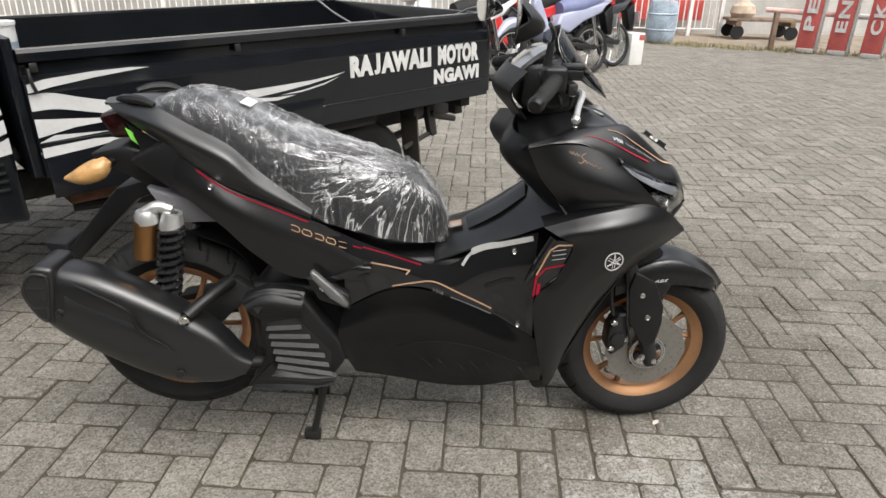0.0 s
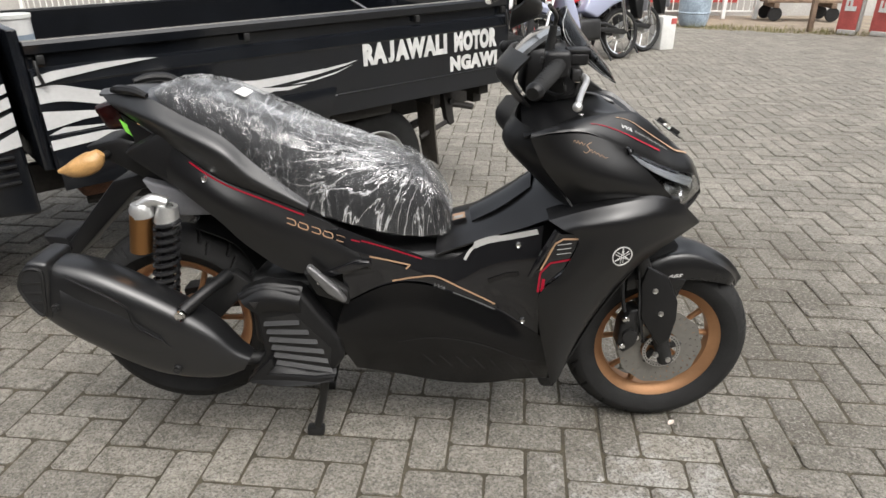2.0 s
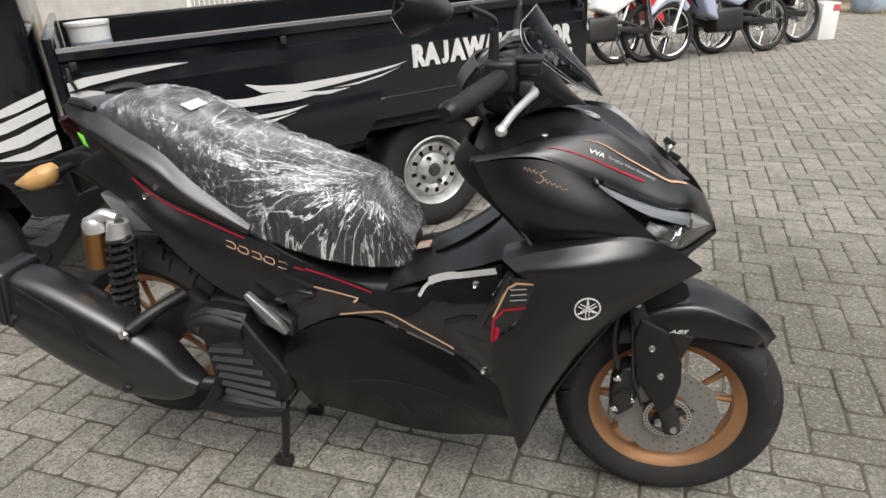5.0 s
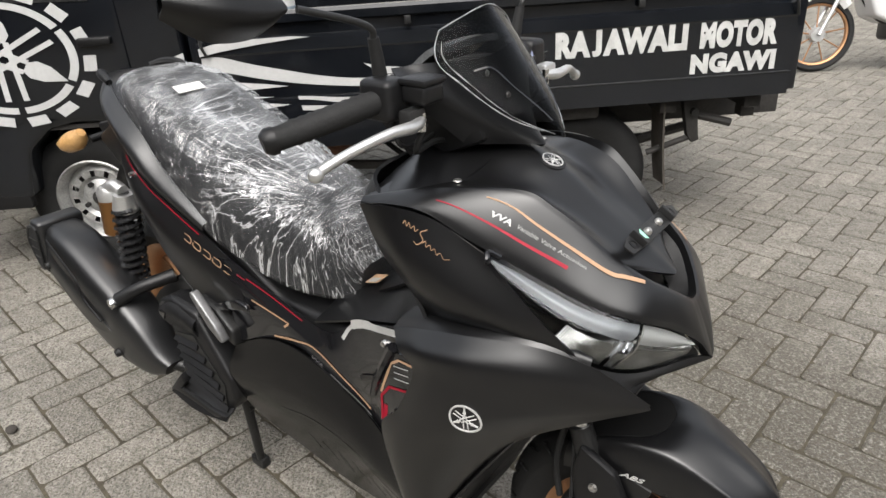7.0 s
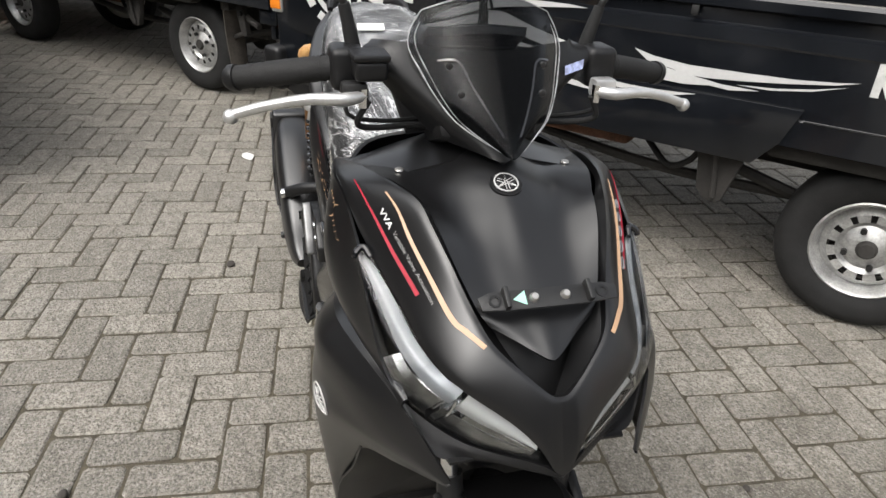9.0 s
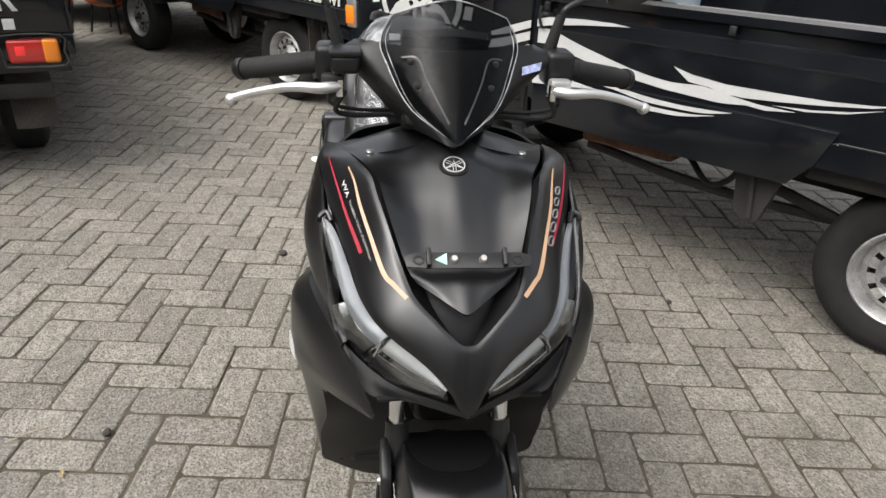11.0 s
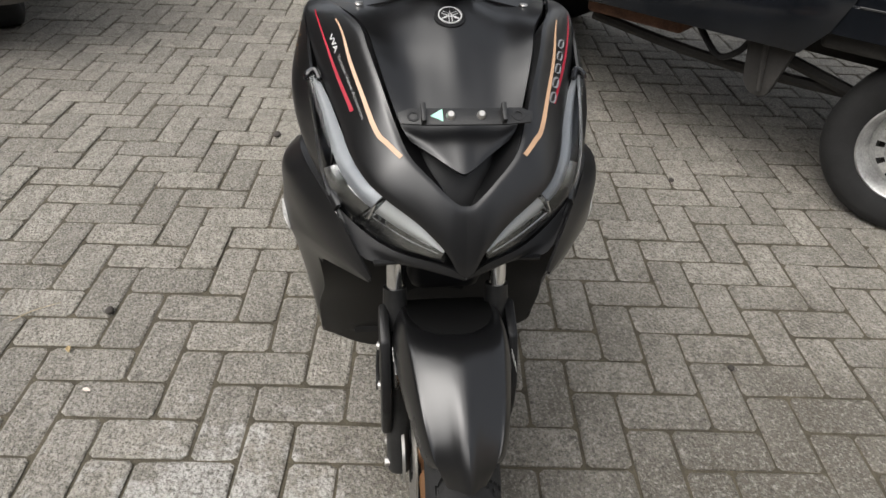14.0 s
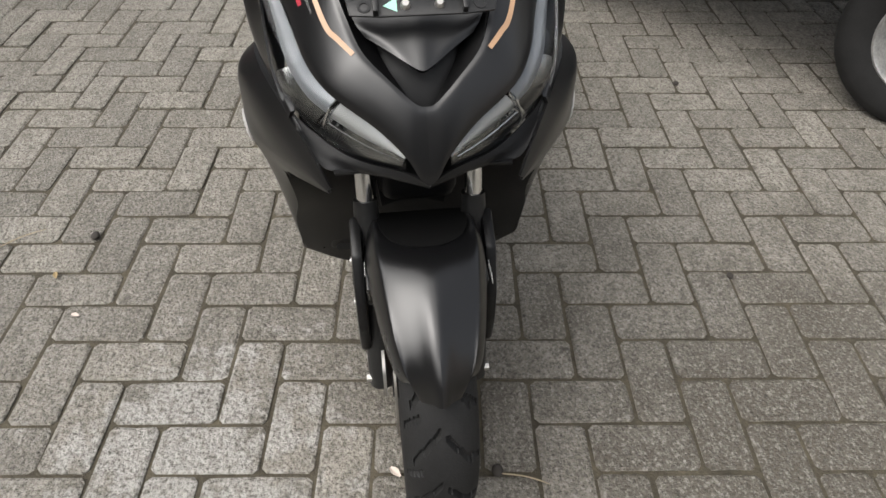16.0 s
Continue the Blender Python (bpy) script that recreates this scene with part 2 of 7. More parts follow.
def patch(rows, n=4, thick=0.004, mirror=False, bm=None, flip=False):
    """A smooth panel through a grid of control points, with thickness. mirror: the panel of the other side instead."""
    bm = bm or bmesh.new()
    g = np.array(rows, float)
    u = np.array([spline(r, n) for r in g])
    s = np.array([spline(u[:, j], n) for j in range(u.shape[1])])      # columns
    s = s.transpose(1, 0, 2)
    if mirror:
        s = s * np.array([1, -1, 1])
    h, w = s.shape[:2]
    du = np.gradient(s, axis=1)
    dv = np.gradient(s, axis=0)
    nor = np.cross(du, dv)
    nor /= np.maximum(np.linalg.norm(nor, axis=2, keepdims=True), 1e-9)
    away = s - np.array((s[:, :, 0].mean(), 0.0, 0.55))
    if (nor * away).sum() < 0:
        nor = -nor
    inner = s - nor * thick
    a = [[bm.verts.new(p) for p in r] for r in s]
    b = [[bm.verts.new(p) for p in r] for r in inner]
    for i in range(h - 1):
        for j in range(w - 1):
            bm.faces.new((a[i][j], a[i][j + 1], a[i + 1][j + 1], a[i + 1][j]))
            bm.faces.new((b[i][j], b[i + 1][j], b[i + 1][j + 1], b[i][j + 1]))
    for i in range(h - 1):
        bm.faces.new((a[i][0], a[i + 1][0], b[i + 1][0], b[i][0]))
        bm.faces.new((a[i][-1], b[i][-1], b[i + 1][-1], a[i + 1][-1]))
    for j in range(w - 1):
        bm.faces.new((a[0][j], b[0][j], b[0][j + 1], a[0][j + 1]))
        bm.faces.new((a[-1][j], a[-1][j + 1], b[-1][j + 1], b[-1][j]))
    return bm


def text_mesh(body, size, bold=0.0, shear=0.0, depth=0.001, width=1.0, spacing=1.0, align='LEFT', fit=None):
    cu = bpy.data.curves.new("lettering", 'FONT')
    cu.body, cu.size, cu.offset, cu.shear, cu.extrude = body, size, bold, shear, depth
    cu.space_character, cu.align_x, cu.resolution_u = spacing, align, 4
    ob = bpy.data.objects.new("lettering", cu)
    scene.collection.objects.link(ob)
    me = bpy.data.meshes.new_from_object(ob)
    bpy.data.objects.remove(ob)
    bpy.data.curves.remove(cu)
    me.transform(Matrix.Diagonal((width, 1, 1, 1)))
    if fit:                                             # exact length and height
        c = np.array([v.co for v in me.vertices])
        lo, hi = c.min(0), c.max(0)
        me.transform(Matrix.Diagonal((fit[0] / (hi[0] - lo[0]), fit[1] / (hi[1] - lo[1]), 1, 1)) @ Matrix.Translation((-lo[0], -lo[1], 0)))
    return me


def lettering(name, body, size, m, material, parent, **kw):
    me = text_mesh(body, size, **kw)
    me.transform(m)
    return part(name, me, material, parent, smooth=False)


# ---------------------------------------------------------------- pickup trucks
def steel_wheel(parent, x, y, z, r=0.292, w=0.18, out=-1, name="wheel"):
    """A road wheel: tyre, dished silver steel rim with round holes, hub cap and nuts. out: side of the outer face."""
    hub = part(name, lathe([(r, -w * 0.30), (r, w * 0.30), (r - 0.012, w * 0.42), (r - 0.045, w * 0.5), (r - 0.090, w * 0.48), (r - 0.122, w * 0.40),
                            (r - 0.122, -w * 0.40), (r - 0.090, -w * 0.48), (r - 0.045, -w * 0.5), (r - 0.012, -w * 0.42)], 56), M_RUBBER, parent)
    hub.location = (x, y, z)
    k = out * w
    rim = [(r - 0.126, k * 0.38), (r - 0.116, k * 0.45), (r - 0.122, k * 0.47), (r - 0.132, k * 0.42), (r - 0.140, k * 0.20), (r - 0.146, k * 0.16),
           (r - 0.146, k * 0.1), (r - 0.134, k * 0.05)]
    part("rim", lathe(rim, 56), M_WHEELSTEEL, hub, "silver-painted steel rim")
    bm = bmesh.new()
    n_hole, seg = 12, 72
    radii = [0.028, 0.050, 0.080, 0.096, 0.122, r - 0.142]
    depth = [k * 0.36, k * 0.33, k * 0.22, k * 0.30, k * 0.29, k * 0.14]
    rings = [[bm.verts.new((q * math.cos(a), d, q * math.sin(a))) for a in np.linspace(0, 2 * math.pi, seg, endpoint=False)] for q, d in zip(radii, depth)]
    for i in range(len(rings) - 1):
        for j in range(seg):
            if i == 3 and j % 6 in (0, 1):
                continue
            bm.faces.new((rings[i][j], rings[i][(j + 1) % seg], rings[i + 1][(j + 1) % seg], rings[i + 1][j]))
    part("disc", bm, M_WHEELSTEEL, hub)
    part("hub_cap", lathe([(0.0, k * 0.43), (0.024, k * 0.43), (0.034, k * 0.36), (0.034, k * 0.1), (0.0, k * 0.1)], 20), M_FRAME, hub)
    for a in range(4):
        q = a * math.pi / 2 + 0.4
        part("wheel_nut", rod((0.068 * math.cos(q), k * 0.30, 0.068 * math.sin(q)), (0.068 * math.cos(q), k * 0.40, 0.068 * math.sin(q)), 0.011, segs=6), M_DARKMETAL, hub)
    part("brake_drum", lathe([(0.0, -k * 0.2), (0.12, -k * 0.2), (0.12, k * 0.1), (0.0, k * 0.1)], 24), M_FRAME, hub)
    return hub


def board(parent, name, x0, x1, y, side, z0, z1, material):
    """A pressed steel drop side: rolled top rail, recess, slanted facet, flat panel and bottom lip. side: which way it faces along y."""
    h = z1 - z0
    prof = [(-0.016, z1), (-0.02, z1 - 0.012), (-0.018, z1 - 0.04), (0.006, z1 - 0.05), (0.006, z1 - 0.088), (-0.012, z1 - 0.098), (-0.0185, z1 - 0.14),
            (-0.012, z1 - 0.148), (-0.012, z0 + 0.090), (-0.018, z0 + 0.084), (-0.018, z0), (0.02, z0), (0.02, z1 - 0.05), (0.03, z1 - 0.012), (0.028, z1)]
    bm = bmesh.new()
    ends = [[bm.verts.new((x, y + side * a, b)) for a, b in prof] for x in (x0, x1)]
    k = len(prof)
    for i in range(k):
        bm.faces.new((ends[0][i], ends[0][(i + 1) % k], ends[1][(i + 1) % k], ends[1][i]))
    bm.faces.new(ends[0])
    bm.faces.new(ends[1])
    return part(name, bm, material, parent, sharp=20)


def swoosh(parent, name, outline, y, material=None):
    return part(name, plate(outline, y, y - 0.0012), material or M_STICKER, parent, smooth=False)


def band(top, bottom, n=8):
    """A closed outline between two smooth edges."""
    return [tuple(p) for p in spline(top, n)] + [tuple(p) for p in spline(bottom, n)[::-1]]


def pickup(m, label, group, pitched=False, letters=True, decals=True, lamps=True, lift=0.0, wheel_x=0.14, inset=0.20):
    """A small cab-over pickup: x runs to the rear, y to the far side, z up; the near side is its plane y = 0."""
    t = thing("pickup_truck", m, label, "pickup truck", group)
    RISE = math.tan(radians(1.4)) if pitched else 0.0
    X0, X1, WID, Z0, Z1 = -1.33, 0.925, 1.46, 0.628 + lift, 1.066 + lift
    cx = lambda x: -1.40 + (x + 1.30) * 1.26              # the cab's own lengths
    board(t, "side_board", X0, X1, 0.0, 1, Z0, Z1, M_TRUCK)
    board(t, "side_board", X0, X1, WID, -1, Z0, Z1, M_TRUCK)
    tail = part("tailgate", box(X1 + 0.002, X1 + 0.04, 0.0, WID, Z0 + 0.01, Z1 - 0.005, 0.008), M_TRUCK, t)
    part("tailgate_rib", box(X1 + 0.04, X1 + 0.052, 0.06, WID - 0.06, Z0 + 0.11, Z0 + 0.24, 0.005), M_TRUCK, tail)
    part("headboard", box(X0 - 0.035, X0 - 0.002, 0.0, WID, Z0, Z1 + 0.04, 0.006), M_TRUCK, t)
    bed = part("bed_floor", box(X0, X1, 0.022, WID - 0.022, Z0 - 0.01, Z0 + 0.02), M_FRAME, t)
    bm = bmesh.new()
    for i in range(13):
        y = 0.1 + i * 0.1
        box(X0 + 0.02, X1 - 0.02, y, y + 0.04, Z0 + 0.02, Z0 + 0.035, bm=bm)
    part("floor_rib", bm, M_FRAME, bed)
    for x in (X0 + 0.04, -0.55, 0.32, X1 - 0.03):
        part("hinge", box(x - 0.012, x + 0.012, -0.024, -0.012, Z1 - 0.075, Z1 - 0.045, 0.003), M_DARKMETAL, t)
    for x in (X0 + 0.02, X1 - 0.02):
        part("latch", tube([(x, -0.03, Z1 - 0.06), (x, -0.038, Z1 - 0.1), (x + 0.01, -0.03, Z1 - 0.14)], 0.006, 6, 4), M_DARKMETAL, t)
    # chassis
    for y in (0.38, WID - 0.42):
        part("chassis_rail", box(-1.9, 1.12, y, y + 0.05, 0.44, 0.56, 0.006), M_FRAME, t)
    for x in (-1.1, -0.35, 0.45, 0.80):
        part("cross_member", box(x, x + 0.07, 0.06, WID - 0.06, 0.56, Z0 - 0.012, 0.006), M_FRAME, t)
    part("inner_sill", box(X0 + 0.05, X1 - 0.03, 0.335, 0.36, 0.55, Z0 - 0.01, 0.004), M_FRAME, t)
    part("bed_brace", plate([(X0 + 0.01, Z0 + 0.124), (-0.156, Z0 + 0.122), (-0.20, 0.634), (-0.27, 0.55), (X0 + 0.01, 0.55)], -0.024, -0.0185, 0.002), M_TRUCK, t)
    part("lip_seam", box(-0.15, X1, -0.0205, -0.018, Z0 + 0.086, Z0 + 0.09), M_DARKMETAL, t, smooth=False)
    part("side_step", plate([(-0.49, 0.60), (-0.28, 0.60), (-0.32, 0.45), (-0.345, 0.36), (-0.37, 0.345), (-0.41, 0.355), (-0.44, 0.39), (-0.455, 0.50)], 0.06, 0.10, 0.006), M_FRAME, t)
    part("step_rib", tube([(-0.40, 0.055, 0.58), (-0.385, 0.05, 0.46), (-0.375, 0.055, 0.37)], 0.010, 8), M_FRAME, t)
    part("spare_tank", box(-0.24, 0.20, 0.05, 0.30, 0.56, 0.66, 0.02, 3), M_FRAME, t)
    part("fuel_tank", box(-1.22, -0.78, 0.25, 0.62, 0.42, 0.52, 0.02, 3), M_RUST, t, "rusty under-bed box")
    part("hose", tube([(-0.70, 0.2, 0.50), (-0.58, 0.15, 0.42), (-0.50, 0.12, 0.46), (-0.46, 0.1, 0.52)], 0.012, 8), M_RUBBER, t)
    part("exhaust_pipe", tube([(-1.2, 0.3, 0.40), (-0.7, 0.28, 0.36), (-0.3, 0.34, 0.34), (0.5, 0.4, 0.36)], 0.022), M_FRAME, t)
    part("axle", rod((0.14, 0.2, 0.285), (0.14, WID - 0.2, 0.285), 0.045, segs=14), M_FRAME, t)
    part("differential", lathe([(0.0, -0.11), (0.09, -0.07), (0.12, 0), (0.09, 0.07), (0.0, 0.11)], 20, 'x', centre=(0.12, WID / 2, 0.285)), M_FRAME, t)
    for y in (0.3, WID - 0.3):
        part("leaf_spring", tube([(-0.42, y, 0.43), (0.12, y, 0.33), (0.66, y, 0.43)], 0.022, 6), M_FRAME, t)
    # wheels
    for x in (wheel_x, -1.935):
        z = 0.292 - RISE * x
        steel_wheel(t, x, inset if x > 0 else 0.235, z, out=-1)
        steel_wheel(t, x, WID - inset if x > 0 else WID - 0.235, z, out=1)
    # mud flaps and rear bar
    for y in (0.06, WID - 0.24) if not lift else (0.13, 1.14):
        fx, fw = (0.73, 0.19) if lift else (0.465, 0.14)
        bm = patch([[(fx, y, 0.60), (fx + 0.01, y + fw / 2, 0.60), (fx, y + fw, 0.60)], [(fx + 0.01, y, 0.4), (fx + 0.017, y + fw / 2, 0.4), (fx + 0.01, y + fw, 0.4)],
                    [(fx + 0.03, y + 0.004, 0.22), (fx + 0.05, y + fw / 2, 0.222), (fx + 0.03, y + fw - 0.004, 0.232)]], 4, 0.008)
        part("mud_flap", bm, M_FLAP, t)
    part("rear_bar", box(0.83, 0.90, 0.12 if lamps else 0.5, WID - 0.12, 0.40, 0.47, 0.006), M_FRAME, t)
    part("bar_bracket", box(0.83, 0.89, 0.14, 0.2, 0.50, 0.62, 0.005), M_FRAME, t)
    part("tow_hook", tube([(0.58, 0.14, 0.535), (0.66, 0.09, 0.525), (0.755, 0.07, 0.50)], 0.018), M_FRAME, t)
    part("hook_bracket", plate([(0.555, 0.60), (0.615, 0.60), (0.625, 0.50), (0.635, 0.43), (0.605, 0.42), (0.585, 0.45), (0.57, 0.52)], 0.08, 0.12, 0.004), M_FRAME, t)
    part("sway_link", rod((0.43, 0.13, 0.375), (0.61, 0.10, 0.445), 0.014, segs=8), M_FRAME, t)
    part("link_bolt", rod((0.60, 0.06, 0.555), (0.60, 0.08, 0.555), 0.016, segs=10), M_DARKMETAL, t)
    for y in (0.055, WID - 0.260) if lamps else (WID - 0.260,):
        z = 0.508 + lift
        lamp = part("tail_light", box(X1 + 0.005, X1 + 0.045, y, y + 0.205, z, z + 0.106, 0.016, 3), M_TAIL_RED, t, "red tail light")
        ya = y + 0.135 if y > 0.5 else y - 0.0015
        part("turn_lens", box(X1 + 0.010, X1 + 0.048, ya, ya + 0.0715, z - 0.0015, z + 0.1075, 0.016, 3), M_AMBER, lamp, "amber lens")
        yr = y + 0.03 if y > 0.5 else y + 0.135
        part("reflex_square", box(X1 + 0.040, X1 + 0.0475, yr, yr + 0.042, z + 0.034, z + 0.078, 0.004), M_REFLEX, lamp, "bright red reflex square")
        part("lamp_frame", tube([(X1 + 0.045, y - 0.014, z - 0.012), (X1 + 0.045, y + 0.219, z - 0.012), (X1 + 0.045, y + 0.224, z + 0.05), (X1 + 0.045, y + 0.219, z + 0.122), (X1 + 0.045, y - 0.014, z + 0.122), (X1 + 0.045, y - 0.018, z + 0.05), (X1 + 0.045, y - 0.014, z - 0.012)], 0.005, 6, 3), M_FRAME, lamp)
        part("corner_post", box(X1 - 0.10, X1 + 0.03, y + 0.228 if y > 0.5 else y - 0.05, y + 0.27 if y > 0.5 else y - 0.028, 0.54 + lift, Z0 + 0.005, 0.006), M_TRUCK, t)
    part("tail_lamp_rail", box(X1 - 0.03, X1 + 0.004, 0.02 if lamps else 0.5, WID - 0.02, 0.46 + lift, Z0 - 0.01, 0.004), M_TRUCK, t)
    # cab
    C0, C1, CZ, CY = cx(-2.25), cx(-1.30), 1.78, 0.05
    side = [(C1, 0.46), (C1, CZ - 0.08), (C1 - 0.05, CZ), (-2.0, CZ), (-2.06, CZ - 0.03), (-2.559, 1.16), (C0, 1.0), (C0, 0.52), (C0 + 0.03, 0.42), (-2.143, 0.40),
            (-2.118, 0.52), (-2.093, 0.60), (-1.992, 0.68), (-1.879, 0.70), (-1.728, 0.69), (-1.614, 0.62), (-1.564, 0.48)]
    cab = part("cab", plate(side, CY, WID - CY, 0.018, segs=3), M_TRUCK, t, "gloss black cab", sharp=30)
    part("wheel_arch_liner", box(cx(-1.87), cx(-1.43), CY + 0.02, WID - CY - 0.02, 0.672, 0.69, 0.0), M_FRAME, t)
    door = [(-1.652, 0.72), (-1.614, 0.76), (-1.614, 1.66), (-1.677, 1.70), (-2.257, 1.70), (-2.496, 1.12), (-2.509, 0.70), (-2.282, 0.66), (-2.156, 0.70), (-2.030, 0.72)]
    for y0, y1 in ((CY - 0.006, CY + 0.004), (WID - CY - 0.004, WID - CY + 0.006)):
        dr = part("door", plate(door, y0, y1, 0.003), M_TRUCK, cab)
        part("door_window", plate([(-1.702, 1.14), (-1.702, 1.62), (-2.219, 1.62), (-2.421, 1.16)], y0 - 0.003 if y0 < 1 else y1 - 0.002, y0 + 0.001 if y0 < 1 else y1 + 0.003, 0.001), M_CABGLASS, dr)
    part("door_handle", box(cx(-1.60), cx(-1.50), CY - 0.03, CY - 0.004, 0.985, 1.015, 0.008), M_PLASTIC, cab)
    part("windscreen", plate([(-2.345, 1.68), (-2.572, 1.18), (-2.591, 1.18), (-2.364, 1.68)], 0.1, WID - 0.1), M_CABGLASS, cab)
    bm = bmesh.new()
    for i in range(4):
        box(cx(-1.46), cx(-1.33), CY - 0.012, CY + 0.002, 0.68 - i * 0.03, 0.69 - i * 0.03, 0.003, bm=bm)
    part("vent_louvre", bm, M_PLASTIC, cab)
    for y in (CY - 0.008, WID - CY - 0.152):
        lamp = part("front_indicator", plate([(-2.616, 0.76), (-2.616, 0.96), (-2.578, 1.0), (-2.540, 0.88), (-2.540, 0.76)], y, y + 0.16, 0.008), M_ALLOY, cab, "indicator housing")
        part("amber_lens", plate([(-2.620, 0.775), (-2.620, 0.87), (-2.553, 0.87), (-2.549, 0.775)], y - 0.004, y + 0.164, 0.004), M_AMBER, lamp, "amber lens")
    part("front_bumper", box(C0 - 0.06, C0 + 0.06, -0.01, WID + 0.01, 0.38, 0.60, 0.03, 3), M_PLASTIC, cab)
    part("lower_valance", plate([(-2.597, 0.46), (-2.156, 0.44), (-2.156, 0.36), (-2.509, 0.36), (-2.610, 0.40)], CY + 0.002, CY + 0.04, 0.004), M_PLASTIC, cab)
    if letters:
        f = pose(0, 0, 0, 90, 0, 0)
        for body, x, z, w, h in (("RA", 0.0, 0.822, 0.135, 0.098), ("J", 0.141, 0.822, 0.036, 0.098), ("AWALI", 0.183, 0.822, 0.324, 0.098), ("MOTOR", 0.556, 0.822, 0.300, 0.098), ("NGAWI", 0.527, 0.728, 0.333, 0.076)):
            lettering("lettering", body, 0.128, pose(x, -0.0135, z) @ f, M_LETTER, t, bold=0.0085, spacing=1.1, fit=(w, h))
    if decals:
        y = -0.0135
        # swooshes over the cargo side, then their ends on the cab
        yf = -0.0262
        swoosh(t, "stripe_decal", [(-1.325, 0.954), (-1.272, 0.966), (-1.116, 0.976), (-0.986, 0.977), (-0.914, 0.971), (-0.983, 0.966), (-1.111, 0.955), (-1.254, 0.938), (-1.325, 0.925)], yf)
        swoosh(t, "stripe_decal", band([(-1.325, 0.918), (-1.254, 0.917), (-1.149, 0.886), (-1.007, 0.851), (-0.873, 0.822), (-0.735, 0.806), (-0.609, 0.812), (-0.524, 0.793), (-0.463, 0.778)], [(-1.325, 0.862), (-1.246, 0.860), (-1.104, 0.826), (-0.948, 0.798), (-0.772, 0.778), (-0.700, 0.774), (-0.640, 0.771), (-0.545, 0.768), (-0.462, 0.776)]), y)
        swoosh(t, "stripe_decal", [(-0.729, 0.861), (-0.658, 0.844), (-0.535, 0.832), (-0.362, 0.834), (-0.205, 0.838), (-0.089, 0.848), (-0.030, 0.856), (-0.092, 0.840), (-0.222, 0.822), (-0.354, 0.808), (-0.474, 0.799), (-0.520, 0.800), (-0.421, 0.787), (-0.299, 0.785), (-0.392, 0.772), (-0.482, 0.779), (-0.589, 0.812), (-0.666, 0.818)], y - 0.0004)
        swoosh(t, "stripe_decal", [(-0.374, 0.793), (-0.249, 0.802), (-0.145, 0.818), (-0.060, 0.838), (-0.153, 0.810), (-0.269, 0.793)], y)
        for top, bot in (([(-0.989, 0.758), (-0.939, 0.754), (-0.825, 0.742), (-0.704, 0.736), (-0.591, 0.738), (-0.492, 0.744)], [(-0.986, 0.744), (-0.936, 0.740), (-0.821, 0.722), (-0.700, 0.720), (-0.588, 0.724), (-0.492, 0.743)]),
                         ([(-0.981, 0.721), (-0.866, 0.713), (-0.756, 0.708), (-0.640, 0.711), (-0.547, 0.723)], [(-0.978, 0.702), (-0.862, 0.693), (-0.768, 0.692), (-0.666, 0.697), (-0.547, 0.722)])):
            swoosh(t, "stripe_decal", band(top, bot), -0.0256)
        swoosh(t, "stripe_decal", [(-1.325, 0.835), (-1.10, 0.808), (-1.02, 0.795), (-1.20, 0.790), (-1.325, 0.770)], y)
        swoosh(t, "stripe_decal", [(-1.325, 0.752), (-1.273, 0.772), (-1.083, 0.758), (-1.197, 0.755)], y)
        swoosh(t, "stripe_decal", [(-1.325, 0.735), (-1.15, 0.742), (-1.02, 0.728), (-1.16, 0.712), (-1.325, 0.700)], -0.0256)
        yc = CY - 0.0075
        for outline in ([(-1.62, 0.862), (-1.50, 0.905), (-1.405, 0.935), (-1.405, 0.905), (-1.50, 0.872), (-1.62, 0.845)], [(-1.72, 0.800), (-1.55, 0.845), (-1.405, 0.890), (-1.405, 0.855), (-1.55, 0.808), (-1.72, 0.775)],
                        [(-1.66, 0.760), (-1.52, 0.795), (-1.405, 0.838), (-1.405, 0.792), (-1.52, 0.752), (-1.66, 0.735)], [(-1.62, 0.715), (-1.50, 0.735), (-1.405, 0.775), (-1.405, 0.720), (-1.52, 0.700)]):
            swoosh(t, "stripe_decal", outline, yc)
        # round emblem on the door: three crossed forks with pointed stems, a broken ring and an outer ring of dashes
        ex, ez, rr, wide = -2.065, 0.955, 0.205, 1.32
        place = lambda q, a: (ex + wide * q * math.cos(a), ez + q * math.sin(a))
        for a0, a1 in ((-28, 28), (32, 88), (152, 208), (212, 268), (274, 326)):
            th = np.radians(np.linspace(a0, a1, 14))
            swoosh(t, "ring_decal", [place(rr, a) for a in th] + [place(rr - 0.024, a) for a in th[::-1]], CY - 0.008)
        for a0 in np.arange(-40, 320, 24):
            th = np.radians([a0, a0 + 15])
            swoosh(t, "ring_decal", [place(rr + 0.016, th[0]), place(rr + 0.052, th[0] + 0.03), place(rr + 0.052, th[1]), place(rr + 0.016, th[1])], CY - 0.008)
        for k, a in enumerate((90, 210, 330)):
            q = math.radians(a)
            along, over = np.array((math.cos(q), math.sin(q))), np.array((-math.sin(q), math.cos(q)))
            spot = lambda p, o: (ex + wide * float(p * along[0] + o * over[0]), ez + float(p * along[1] + o * over[1]))
            swoosh(t, "emblem_decal", [spot(p, o) for p, o in ((0.060, 0.018), (0.085, 0.034), (0.125, 0.030), (0.185, 0.0), (0.125, -0.030), (0.085, -0.034), (0.060, -0.018))], CY - 0.0085 - 0.0006 * k)
